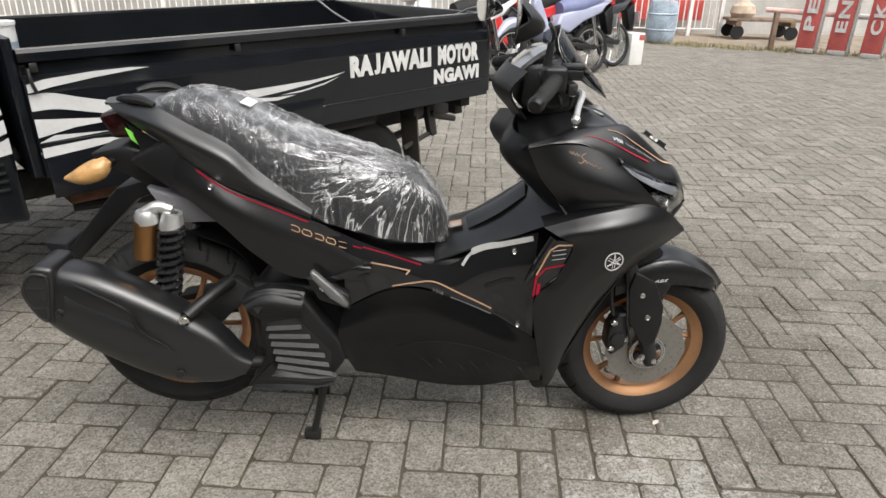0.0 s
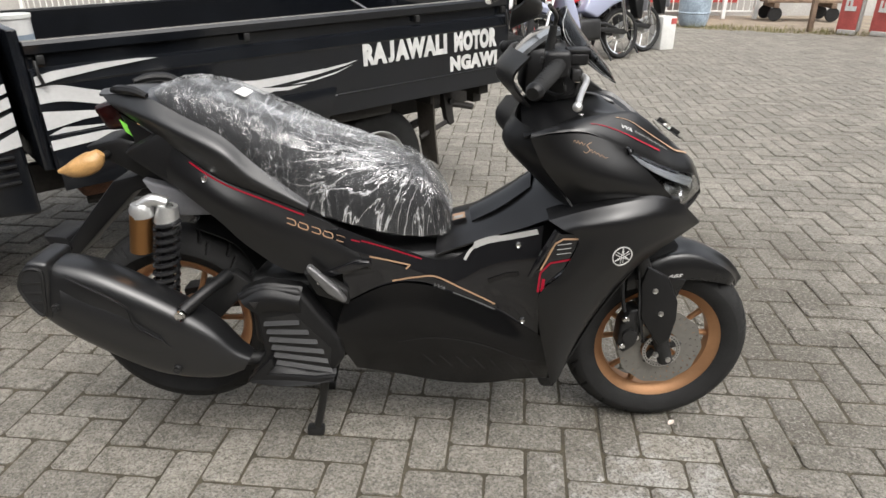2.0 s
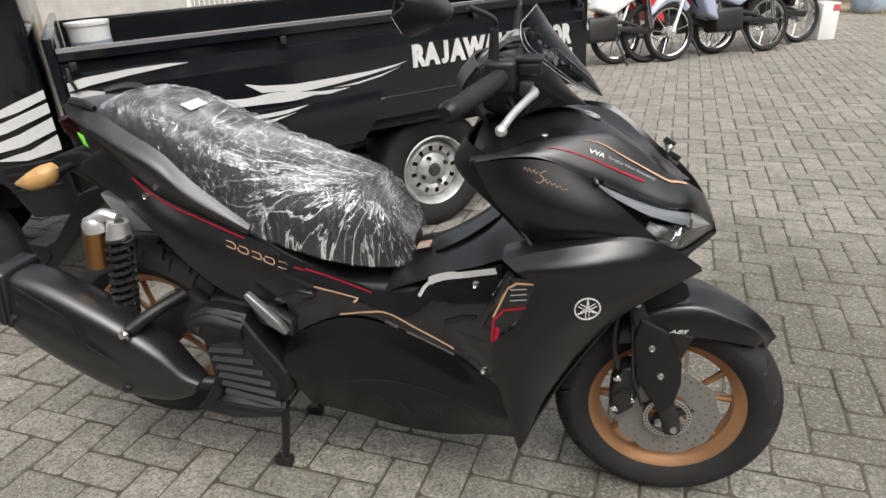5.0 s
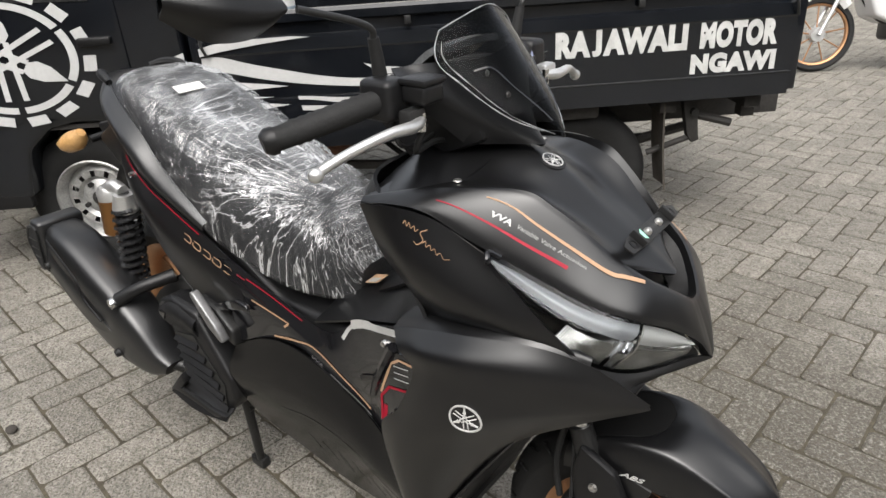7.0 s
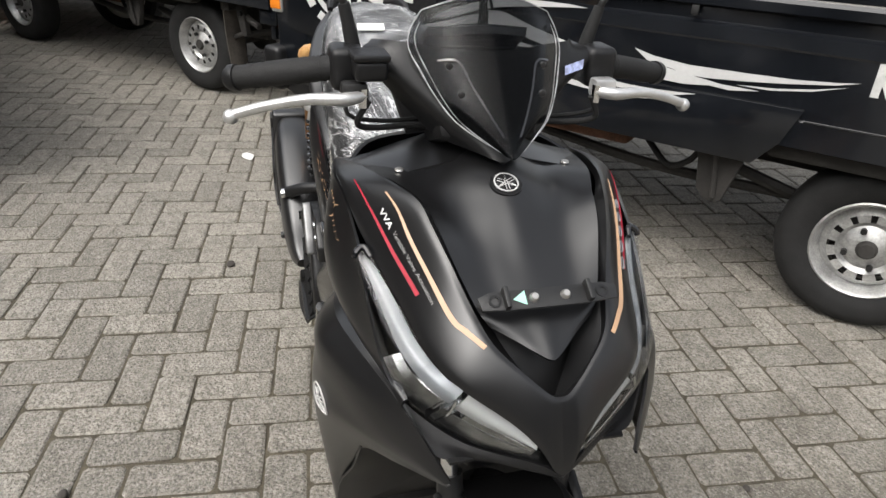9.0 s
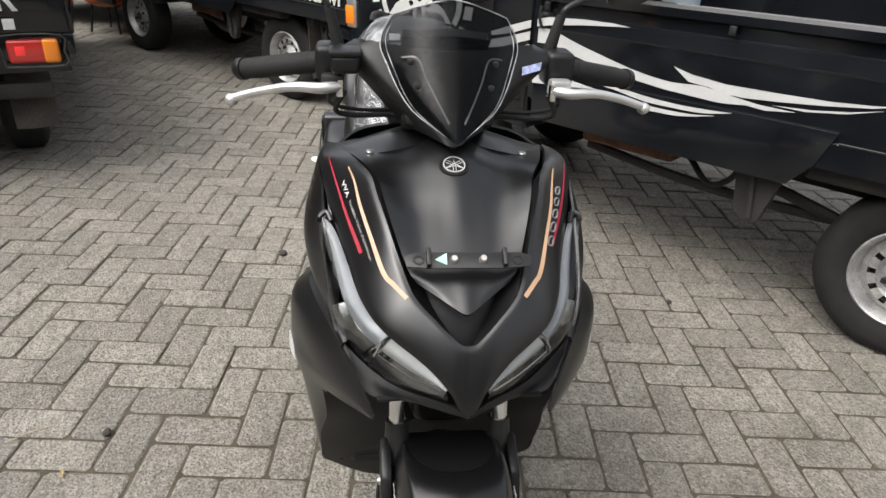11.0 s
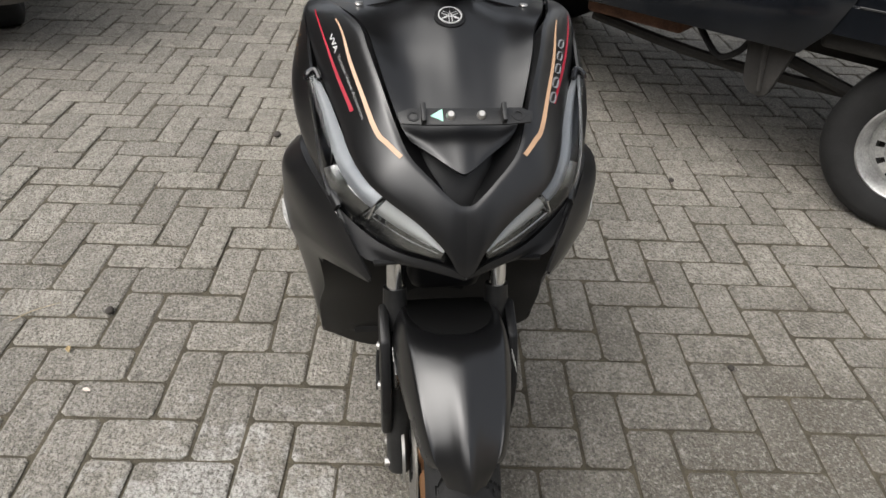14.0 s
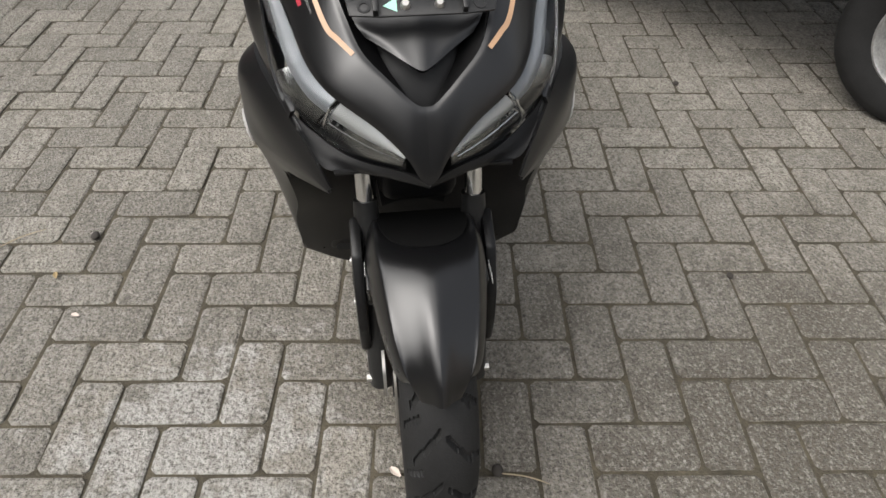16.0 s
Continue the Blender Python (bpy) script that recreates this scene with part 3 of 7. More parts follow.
            for o in (-0.026, 0.026):
                swoosh(t, "emblem_decal", [spot(-0.155, o - 0.0085), spot(-0.155, o + 0.0085), spot(0.062, o * 0.75 + 0.0085), spot(0.062, o * 0.75 - 0.0085)], CY - 0.0090 - 0.0006 * k)
    return t


M_FLAP = mat("dusty_rubber_flap", (0.055, 0.048, 0.04), 0.8, vary=0.3, scale=9)
M_AMBER = mat("amber_lens", (0.75, 0.22, 0.02), 0.15, coat=0.5)
M_TAIL_RED = mat("red_lens", (0.42, 0.025, 0.02), 0.15, coat=0.5)
M_REFLEX = mat("red_reflex", (0.95, 0.05, 0.05), 0.1, coat=0.5)
M_CABGLASS = mat("dark_window_glass", (0.01, 0.012, 0.014), 0.05, coat=1.0, coat_rough=0.02)
TRUCK = pose(-0.256, 1.419, 0, 0, 0, 40.4) @ pose(0, 0, 0, 0, -1.4, 0)      # nose-down on the fall of the yard
truck = pickup(TRUCK, "black pickup truck with white lettering and pale swoosh decals", "parked pickups", pitched=True, lamps=False)
# two more, parked behind
truck_b = pickup(pose(-3.39, -0.89, 0, 0, 0, 44), "dusty black pickup truck parked behind the scooter", "parked pickups", decals=False)
truck_c = pickup(pose(-2.30, -3.22, 0, 0, 0, 20) @ pose(0.075, 0, 0), "black pickup truck seen from its tailgate with red lamps", "parked pickups", letters=False, decals=False, lift=0.065, wheel_x=0.33, inset=0.31)
tail_letter = lettering("lettering", "MOTOR", 0.2, pose(0.980, 0.80, 0.80) @ pose(0, 0, 0, 90, 0, 90), M_LETTER, truck_c, bold=0.004, fit=(0.48, 0.12))
for _y in (0.93, 1.00, 1.07, 1.14, 1.21):
    part("number_bar", box(0.978, 0.9795, _y, _y + 0.045, 0.725, 0.77), M_LETTER, truck_c, smooth=False)


# ---------------------------------------------------------------- scooter: tools for draping on its panels
class Panel:
    """A smooth panel surface through control rows; right side has negative y."""

    def __init__(self, rows, n=10, out=(0, -1, 0)):
        g = np.array(rows, float)
        u = np.array([spline(r, n) for r in g])
        self.s = np.array([spline(u[:, j], n) for j in range(u.shape[1])]).transpose(1, 0, 2)
        nor = np.cross(np.gradient(self.s, axis=1), np.gradient(self.s, axis=0))
        nor /= np.maximum(np.linalg.norm(nor, axis=2, keepdims=True), 1e-9)
        if (nor.reshape(-1, 3).mean(0) @ np.array(out)) < 0:
            nor = -nor
        self.n = nor

    def uv(self, u, v, lift=0.0008):
        h, w = self.s.shape[:2]
        a, b = min(max(v, 0), 1) * (h - 1), min(max(u, 0), 1) * (w - 1)
        i, j = min(int(a), h - 2), min(int(b), w - 2)
        f, g = a - i, b - j
        mix = lambda q: (q[i, j] * (1 - f) + q[i + 1, j] * f) * (1 - g) + (q[i, j + 1] * (1 - f) + q[i + 1, j + 1] * f) * g
        return mix(self.s) + mix(self.n) * lift

    def xz(self, x, z, lift=0.0008):
        d = (self.s[:, :, 0] - x) ** 2 + (self.s[:, :, 2] - z) ** 2
        i, j = np.unravel_index(d.argmin(), d.shape)
        p, n = self.s[i, j], self.n[i, j]
        y = p[1] - (n[0] * (x - p[0]) + n[2] * (z - p[2])) / n[1] if abs(n[1]) > 0.25 else p[1]
        return np.array((x, y, z)) + n * lift


def ribbon(points, width, lift=None, bm=None, sides=None):
    """A thin strip along 3D points; width is constant or one per point; sides: the direction of its breadth."""
    bm = bm or bmesh.new()
    p = np.array(points, float)
    ww = [width] * len(p) if not hasattr(width, "__len__") else width
    a, b = [], []
    for i in range(len(p)):
        d = p[min(i + 1, len(p) - 1)] - p[max(i - 1, 0)]
        s = np.cross(d, sides if sides is not None else (0, -1, 0))
        s /= max(np.linalg.norm(s), 1e-9)
        a.append(bm.verts.new(p[i] + s * ww[i] / 2))
        b.append(bm.verts.new(p[i] - s * ww[i] / 2))
    for i in range(len(p) - 1):
        bm.faces.new((a[i], a[i + 1], b[i + 1], b[i]))
    return bm


def line_xz(panel, pts, width, name, material, parent, n=6, lift=0.0012, smooth=True):
    pp = spline(pts, n) if smooth else np.vstack([spline([a, b], n)[(0 if i == 0 else 1):] for i, (a, b) in enumerate(zip(pts, pts[1:]))])
    ww = np.interp(np.linspace(0, 1, len(pp)), np.linspace(0, 1, len(width)), width) if hasattr(width, "__len__") else width
    return part(name, ribbon([panel.xz(x, z, lift) for x, z in pp], ww), material, parent)


def line_uv(panel, pts, width, name, material, parent, n=6, lift=0.0012, sides=(0, 0, 1), mirror=False):
    pp = spline(pts, n)
    q = np.array([panel.uv(u, v, lift) for u, v in pp])
    if mirror:
        q = q * np.array((1, -1, 1))
    ww = np.interp(np.linspace(0, 1, len(pp)), np.linspace(0, 1, len(width)), width) if hasattr(width, "__len__") else width
    return part(name, ribbon(q, ww, sides=sides), material, parent)


def letter_xz(panel, body, size, x, z, angle, name, material, parent, **kw):
    me = text_mesh(body, size, depth=0.0, **kw)
    c, s = math.cos(radians(angle)), math.sin(radians(angle))
    for v in me.vertices:
        a, b = v.co.x, v.co.y
        v.co = panel.xz(x + a * c - b * s, z + a * s + b * c, 0.0013)
    return part(name, me, material, parent, smooth=False)


def tyre(r, w, lines, reps, hand=1):
    """A tyre about its axle (y) with slanted tread grooves cut into the crown."""
    bm = bmesh.new()
    prof = []
    for q in np.linspace(-1, 1, 61):
        a = q * radians(78)
        prof.append((r - 0.5 * w * 0.95 * (1 - math.cos(a)), 0.5 * w * math.sin(a) / math.sin(radians(78)), q))
    side = [(r - 0.072, 0.43 * w), (r - 0.084, 0.36 * w)]
    N = 420
    rings = []
    for i in range(N):
        t = 2 * math.pi * i / N
        ring = []
        for rad, y, q in prof:
            d = 0.0
            for q0, q1, slope, phase, wid in lines:
                aq = q * hand
                if q0 <= aq <= q1 and abs(((t * reps / (2 * math.pi) + slope * (aq - q0) + phase) % 1.0) - 0.5) < wid:
                    d = 0.007
            ring.append((rad - d, y))
        ring = [(side[1][0], -side[1][1]), (side[0][0], -side[0][1])] + ring + [side[0], side[1]]
        rings.append([bm.verts.new((q * math.cos(t), y, q * math.sin(t))) for q, y in ring])
    k = len(rings[0])
    for i in range(N):
        a, b = rings[i], rings[(i + 1) % N]
        for j in range(k - 1):
            bm.faces.new((a[j], a[j + 1], b[j + 1], b[j]))
    return bm


def alloy_rim(parent, r, w, n=5, turn=0.0):
    """A bronze cast rim with forked spokes round a hub."""
    h = w / 2
    rim = part("rim", lathe([(r, -h), (r + 0.006, -h - 0.002), (r + 0.006, -h + 0.006), (r - 0.008, -h + 0.02), (r - 0.012, 0), (r - 0.008, h - 0.02), (r + 0.006, h - 0.006),
                             (r + 0.006, h + 0.002), (r, h), (r - 0.014, h - 0.012), (r - 0.026, h * 0.5), (r - 0.028, 0), (r - 0.026, -h * 0.5), (r - 0.014, -h + 0.012)], 72), M_GOLD, parent, "bronze-painted alloy rim")
    part("hub", lathe([(0.012, -0.05), (0.036, -0.05), (0.044, -0.02), (0.044, 0.02), (0.036, 0.05), (0.012, 0.05)], 28), M_GOLD, rim)
    for i in range(n):
        a = 2 * math.pi * i / n + turn
        for s in (-1, 1):
            pts = [(0.035, s * 0.006), (0.07, s * 0.012), (0.11, s * 0.024), (r - 0.02, s * 0.045)]
            p3 = [(q * math.cos(a) - t * math.sin(a), 0.0, q * math.sin(a) + t * math.cos(a)) for q, t in pts]
            part("spoke", tube(p3, [0.013, 0.0085, 0.0075, 0.010], 8, 4), M_GOLD, rim)
    return rim


def brake_disc(parent, r, y, side=-1):
    """A wide drilled brake disc with a wavy rim, 4 mm thick, on a dark carrier."""
    bm = bmesh.new()
    seg = 150
    radii = [r * q for q in (0.46, 0.54, 0.60, 0.66, 0.72, 0.78, 0.84, 0.90, 0.95, 1.0)]
    holes = {2: (3, 11), 4: (7, 1), 6: (11, 5), 7: (0, 8)}
    faces = [[[bm.verts.new((q * (1 + (0.018 * math.cos(10 * a) if k == 9 else 0)) * math.cos(a), yy, q * (1 + (0.018 * math.cos(10 * a) if k == 9 else 0)) * math.sin(a)))
               for a in np.linspace(0, 2 * math.pi, seg, endpoint=False)] for k, q in enumerate(radii)] for yy in (y, y + 0.004)]
    for side_rings in faces:
        for i in range(9):
            for j in range(seg):
                if j % 15 in holes.get(i, ()):
                    continue
                bm.faces.new((side_rings[i][j], side_rings[i][(j + 1) % seg], side_rings[i + 1][(j + 1) % seg], side_rings[i + 1][j]))
    for k in (0, 9):
        for j in range(seg):
            bm.faces.new((faces[0][k][j], faces[0][k][(j + 1) % seg], faces[1][k][(j + 1) % seg], faces[1][k][j]))
    disc = part("brake_disc", bm, M_DISC, parent, "drilled steel brake disc", smooth=False)
    bm = bmesh.new()
    for i in range(5):
        a = 2 * math.pi * i / 5
        tube([(0.02 * math.cos(a), y + 0.006, 0.02 * math.sin(a)), (r * 0.52 * math.cos(a + 0.25), y + 0.006, r * 0.52 * math.sin(a + 0.25))], 0.009, 6, 2, bm)
    part("disc_carrier", bm, M_DARKMETAL, disc)
    return disc


def bolt(parent, p, r=0.008, side=-1, material=None):
    x, y, z = p
    return part("bolt", lathe([(0.0, y + side * 0.006), (r * 0.45, y + side * 0.006), (r * 0.5, y + side * 0.003), (r * 0.9, y + side * 0.005), (r, y), (r, y - side * 0.006), (0.0, y - side * 0.006)], 12, centre=(x, 0, z)),
                material or M_CHROME, parent)


def both(name, rows, material, parent, label="", n=4, thick=0.004, sharp=40, flip=False):
    """The right panel and its mirror image on the left."""
    a = part(name, patch(rows, n, thick, flip=flip), material, parent, label, sharp=sharp)
    b = part(name, patch(rows, n, thick, mirror=True, flip=flip), material, parent, label, sharp=sharp)
    return a, b


M_DISC = mat("ground_steel_disc", (0.23, 0.22, 0.20), 0.42, metal=0.6, vary=0.06, scale=60)
M_HOLLOW = mat("shaded_liner_black", (0.006, 0.006, 0.006), 0.7, bump=0.1, spec=0.12)
M_DRL = mat("frosted_light_guide", (0.22, 0.225, 0.23), 0.3, coat=0.6, coat_rough=0.05)
M_DRL_BRIGHT = mat("pale_light_guide", (0.46, 0.455, 0.43), 0.25, coat=0.5)
M_REFLECTOR = mat("lamp_reflector", (0.8, 0.81, 0.82), 0.2, metal=0.9, bump=0.3, bump_scale=130)
M_FLUTED = mat("fluted_reflector", (0.42, 0.415, 0.39), 0.16, metal=0.95, vary=0.25, scale=50, fine=500, bump=0.15, bump_scale=450)
M_SKYGLINT = mat("painted_sky_glint", (0.55, 0.55, 0.54), 0.3, metal=0.3, vary=0.1, scale=12)
M_DIM = mat("dark_grey_decal", (0.13, 0.13, 0.128), 0.45)
M_TAPE = mat("brown_wrapping_tape", (0.42, 0.24, 0.09), 0.35, vary=0.2, scale=30, bump=1.0, bump_scale=45)
M_GREENTAPE = mat("green_tape", (0.22, 0.65, 0.08), 0.4)
M_MINT = mat("mint_sticker", (0.35, 0.70, 0.55), 0.4)
M_SEAT = mat("black_seat_leather", (0.016, 0.016, 0.017), 0.5, vary=0.15, scale=30, bump=0.3, bump_scale=500, spec=0.3)
M_PEG = mat("dull_cast_metal", (0.20, 0.20, 0.20), 0.42, metal=0.7, vary=0.12, scale=30)
M_UNDER = mat("grey_under_panel", (0.16, 0.16, 0.17), 0.5, vary=0.1, scale=10)
M_SMOKED_RED = mat("smoked_red_lens", (0.012, 0.002, 0.002), 0.2, coat=0.3)
M_BRONZE = mat("bronze_anodised", (0.32, 0.16, 0.06), 0.3, metal=0.9)
M_SPRING = mat("black_spring", (0.015, 0.015, 0.016), 0.25, coat=0.5)


def clear_material(name, tint, gloss, rough=0.05):
    """Clear plastic or smoked acrylic: a see-through body under a glossy surface."""
    m = bpy.data.materials.new(name)
    m.use_nodes = True
    n, l = m.node_tree.nodes, m.node_tree.links
    n.clear()
    out, mixer, tr, gl = n.new("ShaderNodeOutputMaterial"), n.new("ShaderNodeMixShader"), n.new("ShaderNodeBsdfTransparent"), n.new("ShaderNodeBsdfGlossy")
    lw, fr = n.new("ShaderNodeLayerWeight"), n.new("ShaderNodeMath")
    fr.operation = 'POWER'
    fr.inputs[1].default_value = 5.0
    lw.inputs["Blend"].default_value = 0.5
    l.new(lw.outputs["Facing"], fr.inputs[0])
    mr = n.new("ShaderNodeMapRange")
    mr.inputs["To Min"].default_value, mr.inputs["To Max"].default_value = gloss, 1.0
    l.new(fr.outputs[0], mr.inputs["Value"])
    tr.inputs["Color"].default_value = (*tint, 1)
    gl.inputs["Roughness"].default_value = rough
    l.new(mr.outputs[0], mixer.inputs[0])
    l.new(tr.outputs[0], mixer.inputs[1])
    l.new(gl.outputs[0], mixer.inputs[2])
    l.new(mixer.outputs[0], out.inputs["Surface"])
    return m


M_FILM = mat("rolled_clear_film", (0.28, 0.285, 0.29), 0.14, vary=0.5, scale=60, bump=0.5, bump_scale=120, coat=0.6)
M_DASH = mat("filmed_display", (0.10, 0.105, 0.11), 0.12, vary=0.4, scale=25, coat=0.7)
M_LENS = clear_material("clear_lens", (0.9, 0.91, 0.92), 0.018)
M_SMOKE = clear_material("smoked_acrylic", (0.42, 0.43, 0.44), 0.007, 0.06)


def wrap_material():
    """Thin crumpled plastic film: mostly see-through, glossy, denser where it is folded, which also paints the folds'
    highlights.
    """
    m = bpy.data.materials.new("crumpled_clear_film")
    m.use_nodes = True
    n, l = m.node_tree.nodes, m.node_tree.links
    n.clear()
    out, mixer, tr, gl = n.new("ShaderNodeOutputMaterial"), n.new("ShaderNodeMixShader"), n.new("ShaderNodeBsdfTransparent"), n.new("ShaderNodeBsdfGlossy")
    tc, mp, mq, mr = n.new("ShaderNodeTexCoord"), n.new("ShaderNodeMapping"), n.new("ShaderNodeMapping"), n.new("ShaderNodeMapping")
    mp.inputs["Rotation"].default_value, mp.inputs["Scale"].default_value = (0, 0, radians(17)), (15.0, 1.3, 1.0)
    mq.inputs["Rotation"].default_value, mq.inputs["Scale"].default_value = (0, 0, radians(-24)), (40.0, 3.4, 1.0)
    mr.inputs["Scale"].default_value = (2.2, 1.3, 1.0)
    l.new(tc.outputs["UV"], mr.inputs["Vector"])
    l.new(tc.outputs["UV"], mp.inputs["Vector"])
    l.new(tc.outputs["UV"], mq.inputs["Vector"])
    def noise(scale, detail, dist, vec):
        t = n.new("ShaderNodeTexNoise")
        t.inputs["Scale"].default_value, t.inputs["Detail"].default_value, t.inputs["Distortion"].default_value = scale, detail, dist
        l.new(vec, t.inputs["Vector"])
        return t.outputs[0]
    def math_node(op, a, b=None):
        x = n.new("ShaderNodeMath")
        x.operation = op
        for i, q in enumerate((a, b)):
            if q is None:
                continue
            if isinstance(q, float):
                x.inputs[i].default_value = q
            else:
                l.new(q, x.inputs[i])
        return x.outputs[0]
    a = noise(3.4, 4.0, 0.35, mp.outputs[0])
    b = noise(2.6, 4.0, 0.4, mq.outputs[0])
    ridge = math_node('ABSOLUTE', math_node('SUBTRACT', a, 0.5))
    fold = n.new("ShaderNodeMapRange")
    fold.inputs["From Min"].default_value, fold.inputs["From Max"].default_value = 0.0, 0.009
    fold.inputs["To Min"].default_value, fold.inputs["To Max"].default_value = 1.0, 0.0
    l.new(ridge, fold.inputs["Value"])
    uvs = n.new("ShaderNodeSeparateXYZ")
    l.new(tc.outputs["UV"], uvs.inputs[0])
    # pulled folds that fan out from the front of the seat ridge
    dx, dy = math_node('MULTIPLY', math_node('SUBTRACT', uvs.outputs["X"], 0.80), 0.75), math_node('MULTIPLY', math_node('SUBTRACT', uvs.outputs["Y"], 0.5), 0.55)
    turn = math_node('ARCTAN2', dy, dx)
    reach = math_node('SQRT', math_node('ADD', math_node('MULTIPLY', dx, dx), math_node('MULTIPLY', dy, dy)))
    polar = n.new("ShaderNodeCombineXYZ")
    l.new(math_node('MULTIPLY', turn, 5.5), polar.inputs[0])
    l.new(math_node('MULTIPLY', reach, 4.0), polar.inputs[1])
    fan = n.new("ShaderNodeMapRange")
    fan.inputs["From Min"].default_value, fan.inputs["From Max"].default_value = 0.0, 0.022
    fan.inputs["To Min"].default_value, fan.inputs["To Max"].default_value = 1.0, 0.0
    rays = noise(1.9, 3.5, 0.25, polar.outputs[0])
    l.new(math_node('ABSOLUTE', math_node('SUBTRACT', rays, 0.5)), fan.inputs["Value"])
    ahead, aside = n.new("ShaderNodeMapRange"), n.new("ShaderNodeMapRange")
    ahead.inputs["From Min"].default_value, ahead.inputs["From Max"].default_value = 0.38, 0.58
    aside.inputs["From Min"].default_value, aside.inputs["From Max"].default_value = 0.05, 0.13
    l.new(uvs.outputs["X"], ahead.inputs["Value"])
    l.new(reach, aside.inputs["Value"])
    pulled = math_node('MULTIPLY', math_node('MULTIPLY', fan.outputs[0], ahead.outputs[0]), aside.outputs[0])
    height = math_node('ADD', math_node('ADD', math_node('MULTIPLY', fold.outputs[0], 0.7), math_node('MULTIPLY', b, 0.9)), math_node('MULTIPLY', math_node('MULTIPLY', rays, 2.2), ahead.outputs[0]))
    bp = n.new("ShaderNodeBump")
    bp.inputs["Strength"].default_value, bp.inputs["Distance"].default_value = 0.75, 0.010
    l.new(height, bp.inputs["Height"])
    l.new(bp.outputs[0], gl.inputs["Normal"])
    gl.inputs["Roughness"].default_value = 0.09
    tr.inputs["Color"].default_value = (0.93, 0.94, 0.95, 1)
    di, film = n.new("ShaderNodeBsdfDiffuse"), n.new("ShaderNodeMixShader")
    di.inputs["Color"].default_value = (0.9, 0.91, 0.92, 1)
    l.new(bp.outputs[0], di.inputs["Normal"])
    film.inputs[0].default_value = 0.45
    l.new(gl.outputs[0], film.inputs[1])
    l.new(di.outputs[0], film.inputs[2])
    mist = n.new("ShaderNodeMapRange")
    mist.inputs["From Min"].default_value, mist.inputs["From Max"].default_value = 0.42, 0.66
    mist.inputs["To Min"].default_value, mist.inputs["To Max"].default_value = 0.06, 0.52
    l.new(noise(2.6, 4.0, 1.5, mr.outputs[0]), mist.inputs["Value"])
    # the film is milky over the rear and the top, clear over the front and the sides; this also paints the sky's sheen
    # on top
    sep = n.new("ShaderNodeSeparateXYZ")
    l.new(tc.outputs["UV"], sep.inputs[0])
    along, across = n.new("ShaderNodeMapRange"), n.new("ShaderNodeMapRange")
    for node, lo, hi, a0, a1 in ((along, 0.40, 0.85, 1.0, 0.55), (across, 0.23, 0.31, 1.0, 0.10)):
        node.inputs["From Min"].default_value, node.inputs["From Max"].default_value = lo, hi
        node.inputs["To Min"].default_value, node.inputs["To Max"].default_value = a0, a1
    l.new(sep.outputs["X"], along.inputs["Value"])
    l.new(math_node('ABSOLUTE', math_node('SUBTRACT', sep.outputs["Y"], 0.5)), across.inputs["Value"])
    sheen_mask = math_node('MULTIPLY', along.outputs[0], across.outputs[0])
    fold_weight = math_node('MULTIPLY', math_node('ADD', math_node('MULTIPLY', along.outputs[0], 0.35), 0.65), math_node('ADD', math_node('MULTIPLY', across.outputs[0], 0.45), 0.55))
    mist_out = math_node('MULTIPLY', mist.outputs[0], sheen_mask)
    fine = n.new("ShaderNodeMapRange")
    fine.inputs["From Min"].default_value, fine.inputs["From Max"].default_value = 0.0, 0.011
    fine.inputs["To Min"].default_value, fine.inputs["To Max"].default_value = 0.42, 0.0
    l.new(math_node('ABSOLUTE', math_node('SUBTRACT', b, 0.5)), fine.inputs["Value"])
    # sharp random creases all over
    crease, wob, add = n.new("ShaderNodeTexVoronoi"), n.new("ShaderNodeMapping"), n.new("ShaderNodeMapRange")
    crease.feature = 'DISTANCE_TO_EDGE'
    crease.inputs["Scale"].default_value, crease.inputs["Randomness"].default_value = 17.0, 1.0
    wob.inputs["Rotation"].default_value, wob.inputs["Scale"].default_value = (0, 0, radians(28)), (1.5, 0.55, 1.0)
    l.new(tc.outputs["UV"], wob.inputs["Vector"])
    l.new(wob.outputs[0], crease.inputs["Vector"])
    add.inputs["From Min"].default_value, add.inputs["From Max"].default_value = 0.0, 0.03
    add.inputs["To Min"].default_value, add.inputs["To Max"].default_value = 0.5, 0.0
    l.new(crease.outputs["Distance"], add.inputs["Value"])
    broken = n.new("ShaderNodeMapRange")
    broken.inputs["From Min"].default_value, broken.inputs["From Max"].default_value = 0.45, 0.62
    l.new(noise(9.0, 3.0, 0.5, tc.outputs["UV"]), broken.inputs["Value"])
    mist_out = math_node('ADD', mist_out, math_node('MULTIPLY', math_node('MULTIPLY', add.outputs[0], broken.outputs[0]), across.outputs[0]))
    dens = math_node('MINIMUM', math_node('ADD', math_node('ADD', math_node('MULTIPLY', math_node('MULTIPLY', fold.outputs[0], fold_weight), 0.95), math_node('MULTIPLY', fine.outputs[0], fold_weight)), math_node('ADD', math_node('ADD', mist_out, math_node('MULTIPLY', pulled, 0.75)), 0.014)), 0.9)
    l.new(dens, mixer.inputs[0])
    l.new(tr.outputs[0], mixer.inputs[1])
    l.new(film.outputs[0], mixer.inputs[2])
    l.new(mixer.outputs[0], out.inputs["Surface"])
    return m


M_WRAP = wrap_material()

# ---------------------------------------------------------------- scooter
scooter = thing("scooter", pose(0, -0.043, 0), "matte black scooter with bronze wheels and plastic-wrapped seat", "scooter")

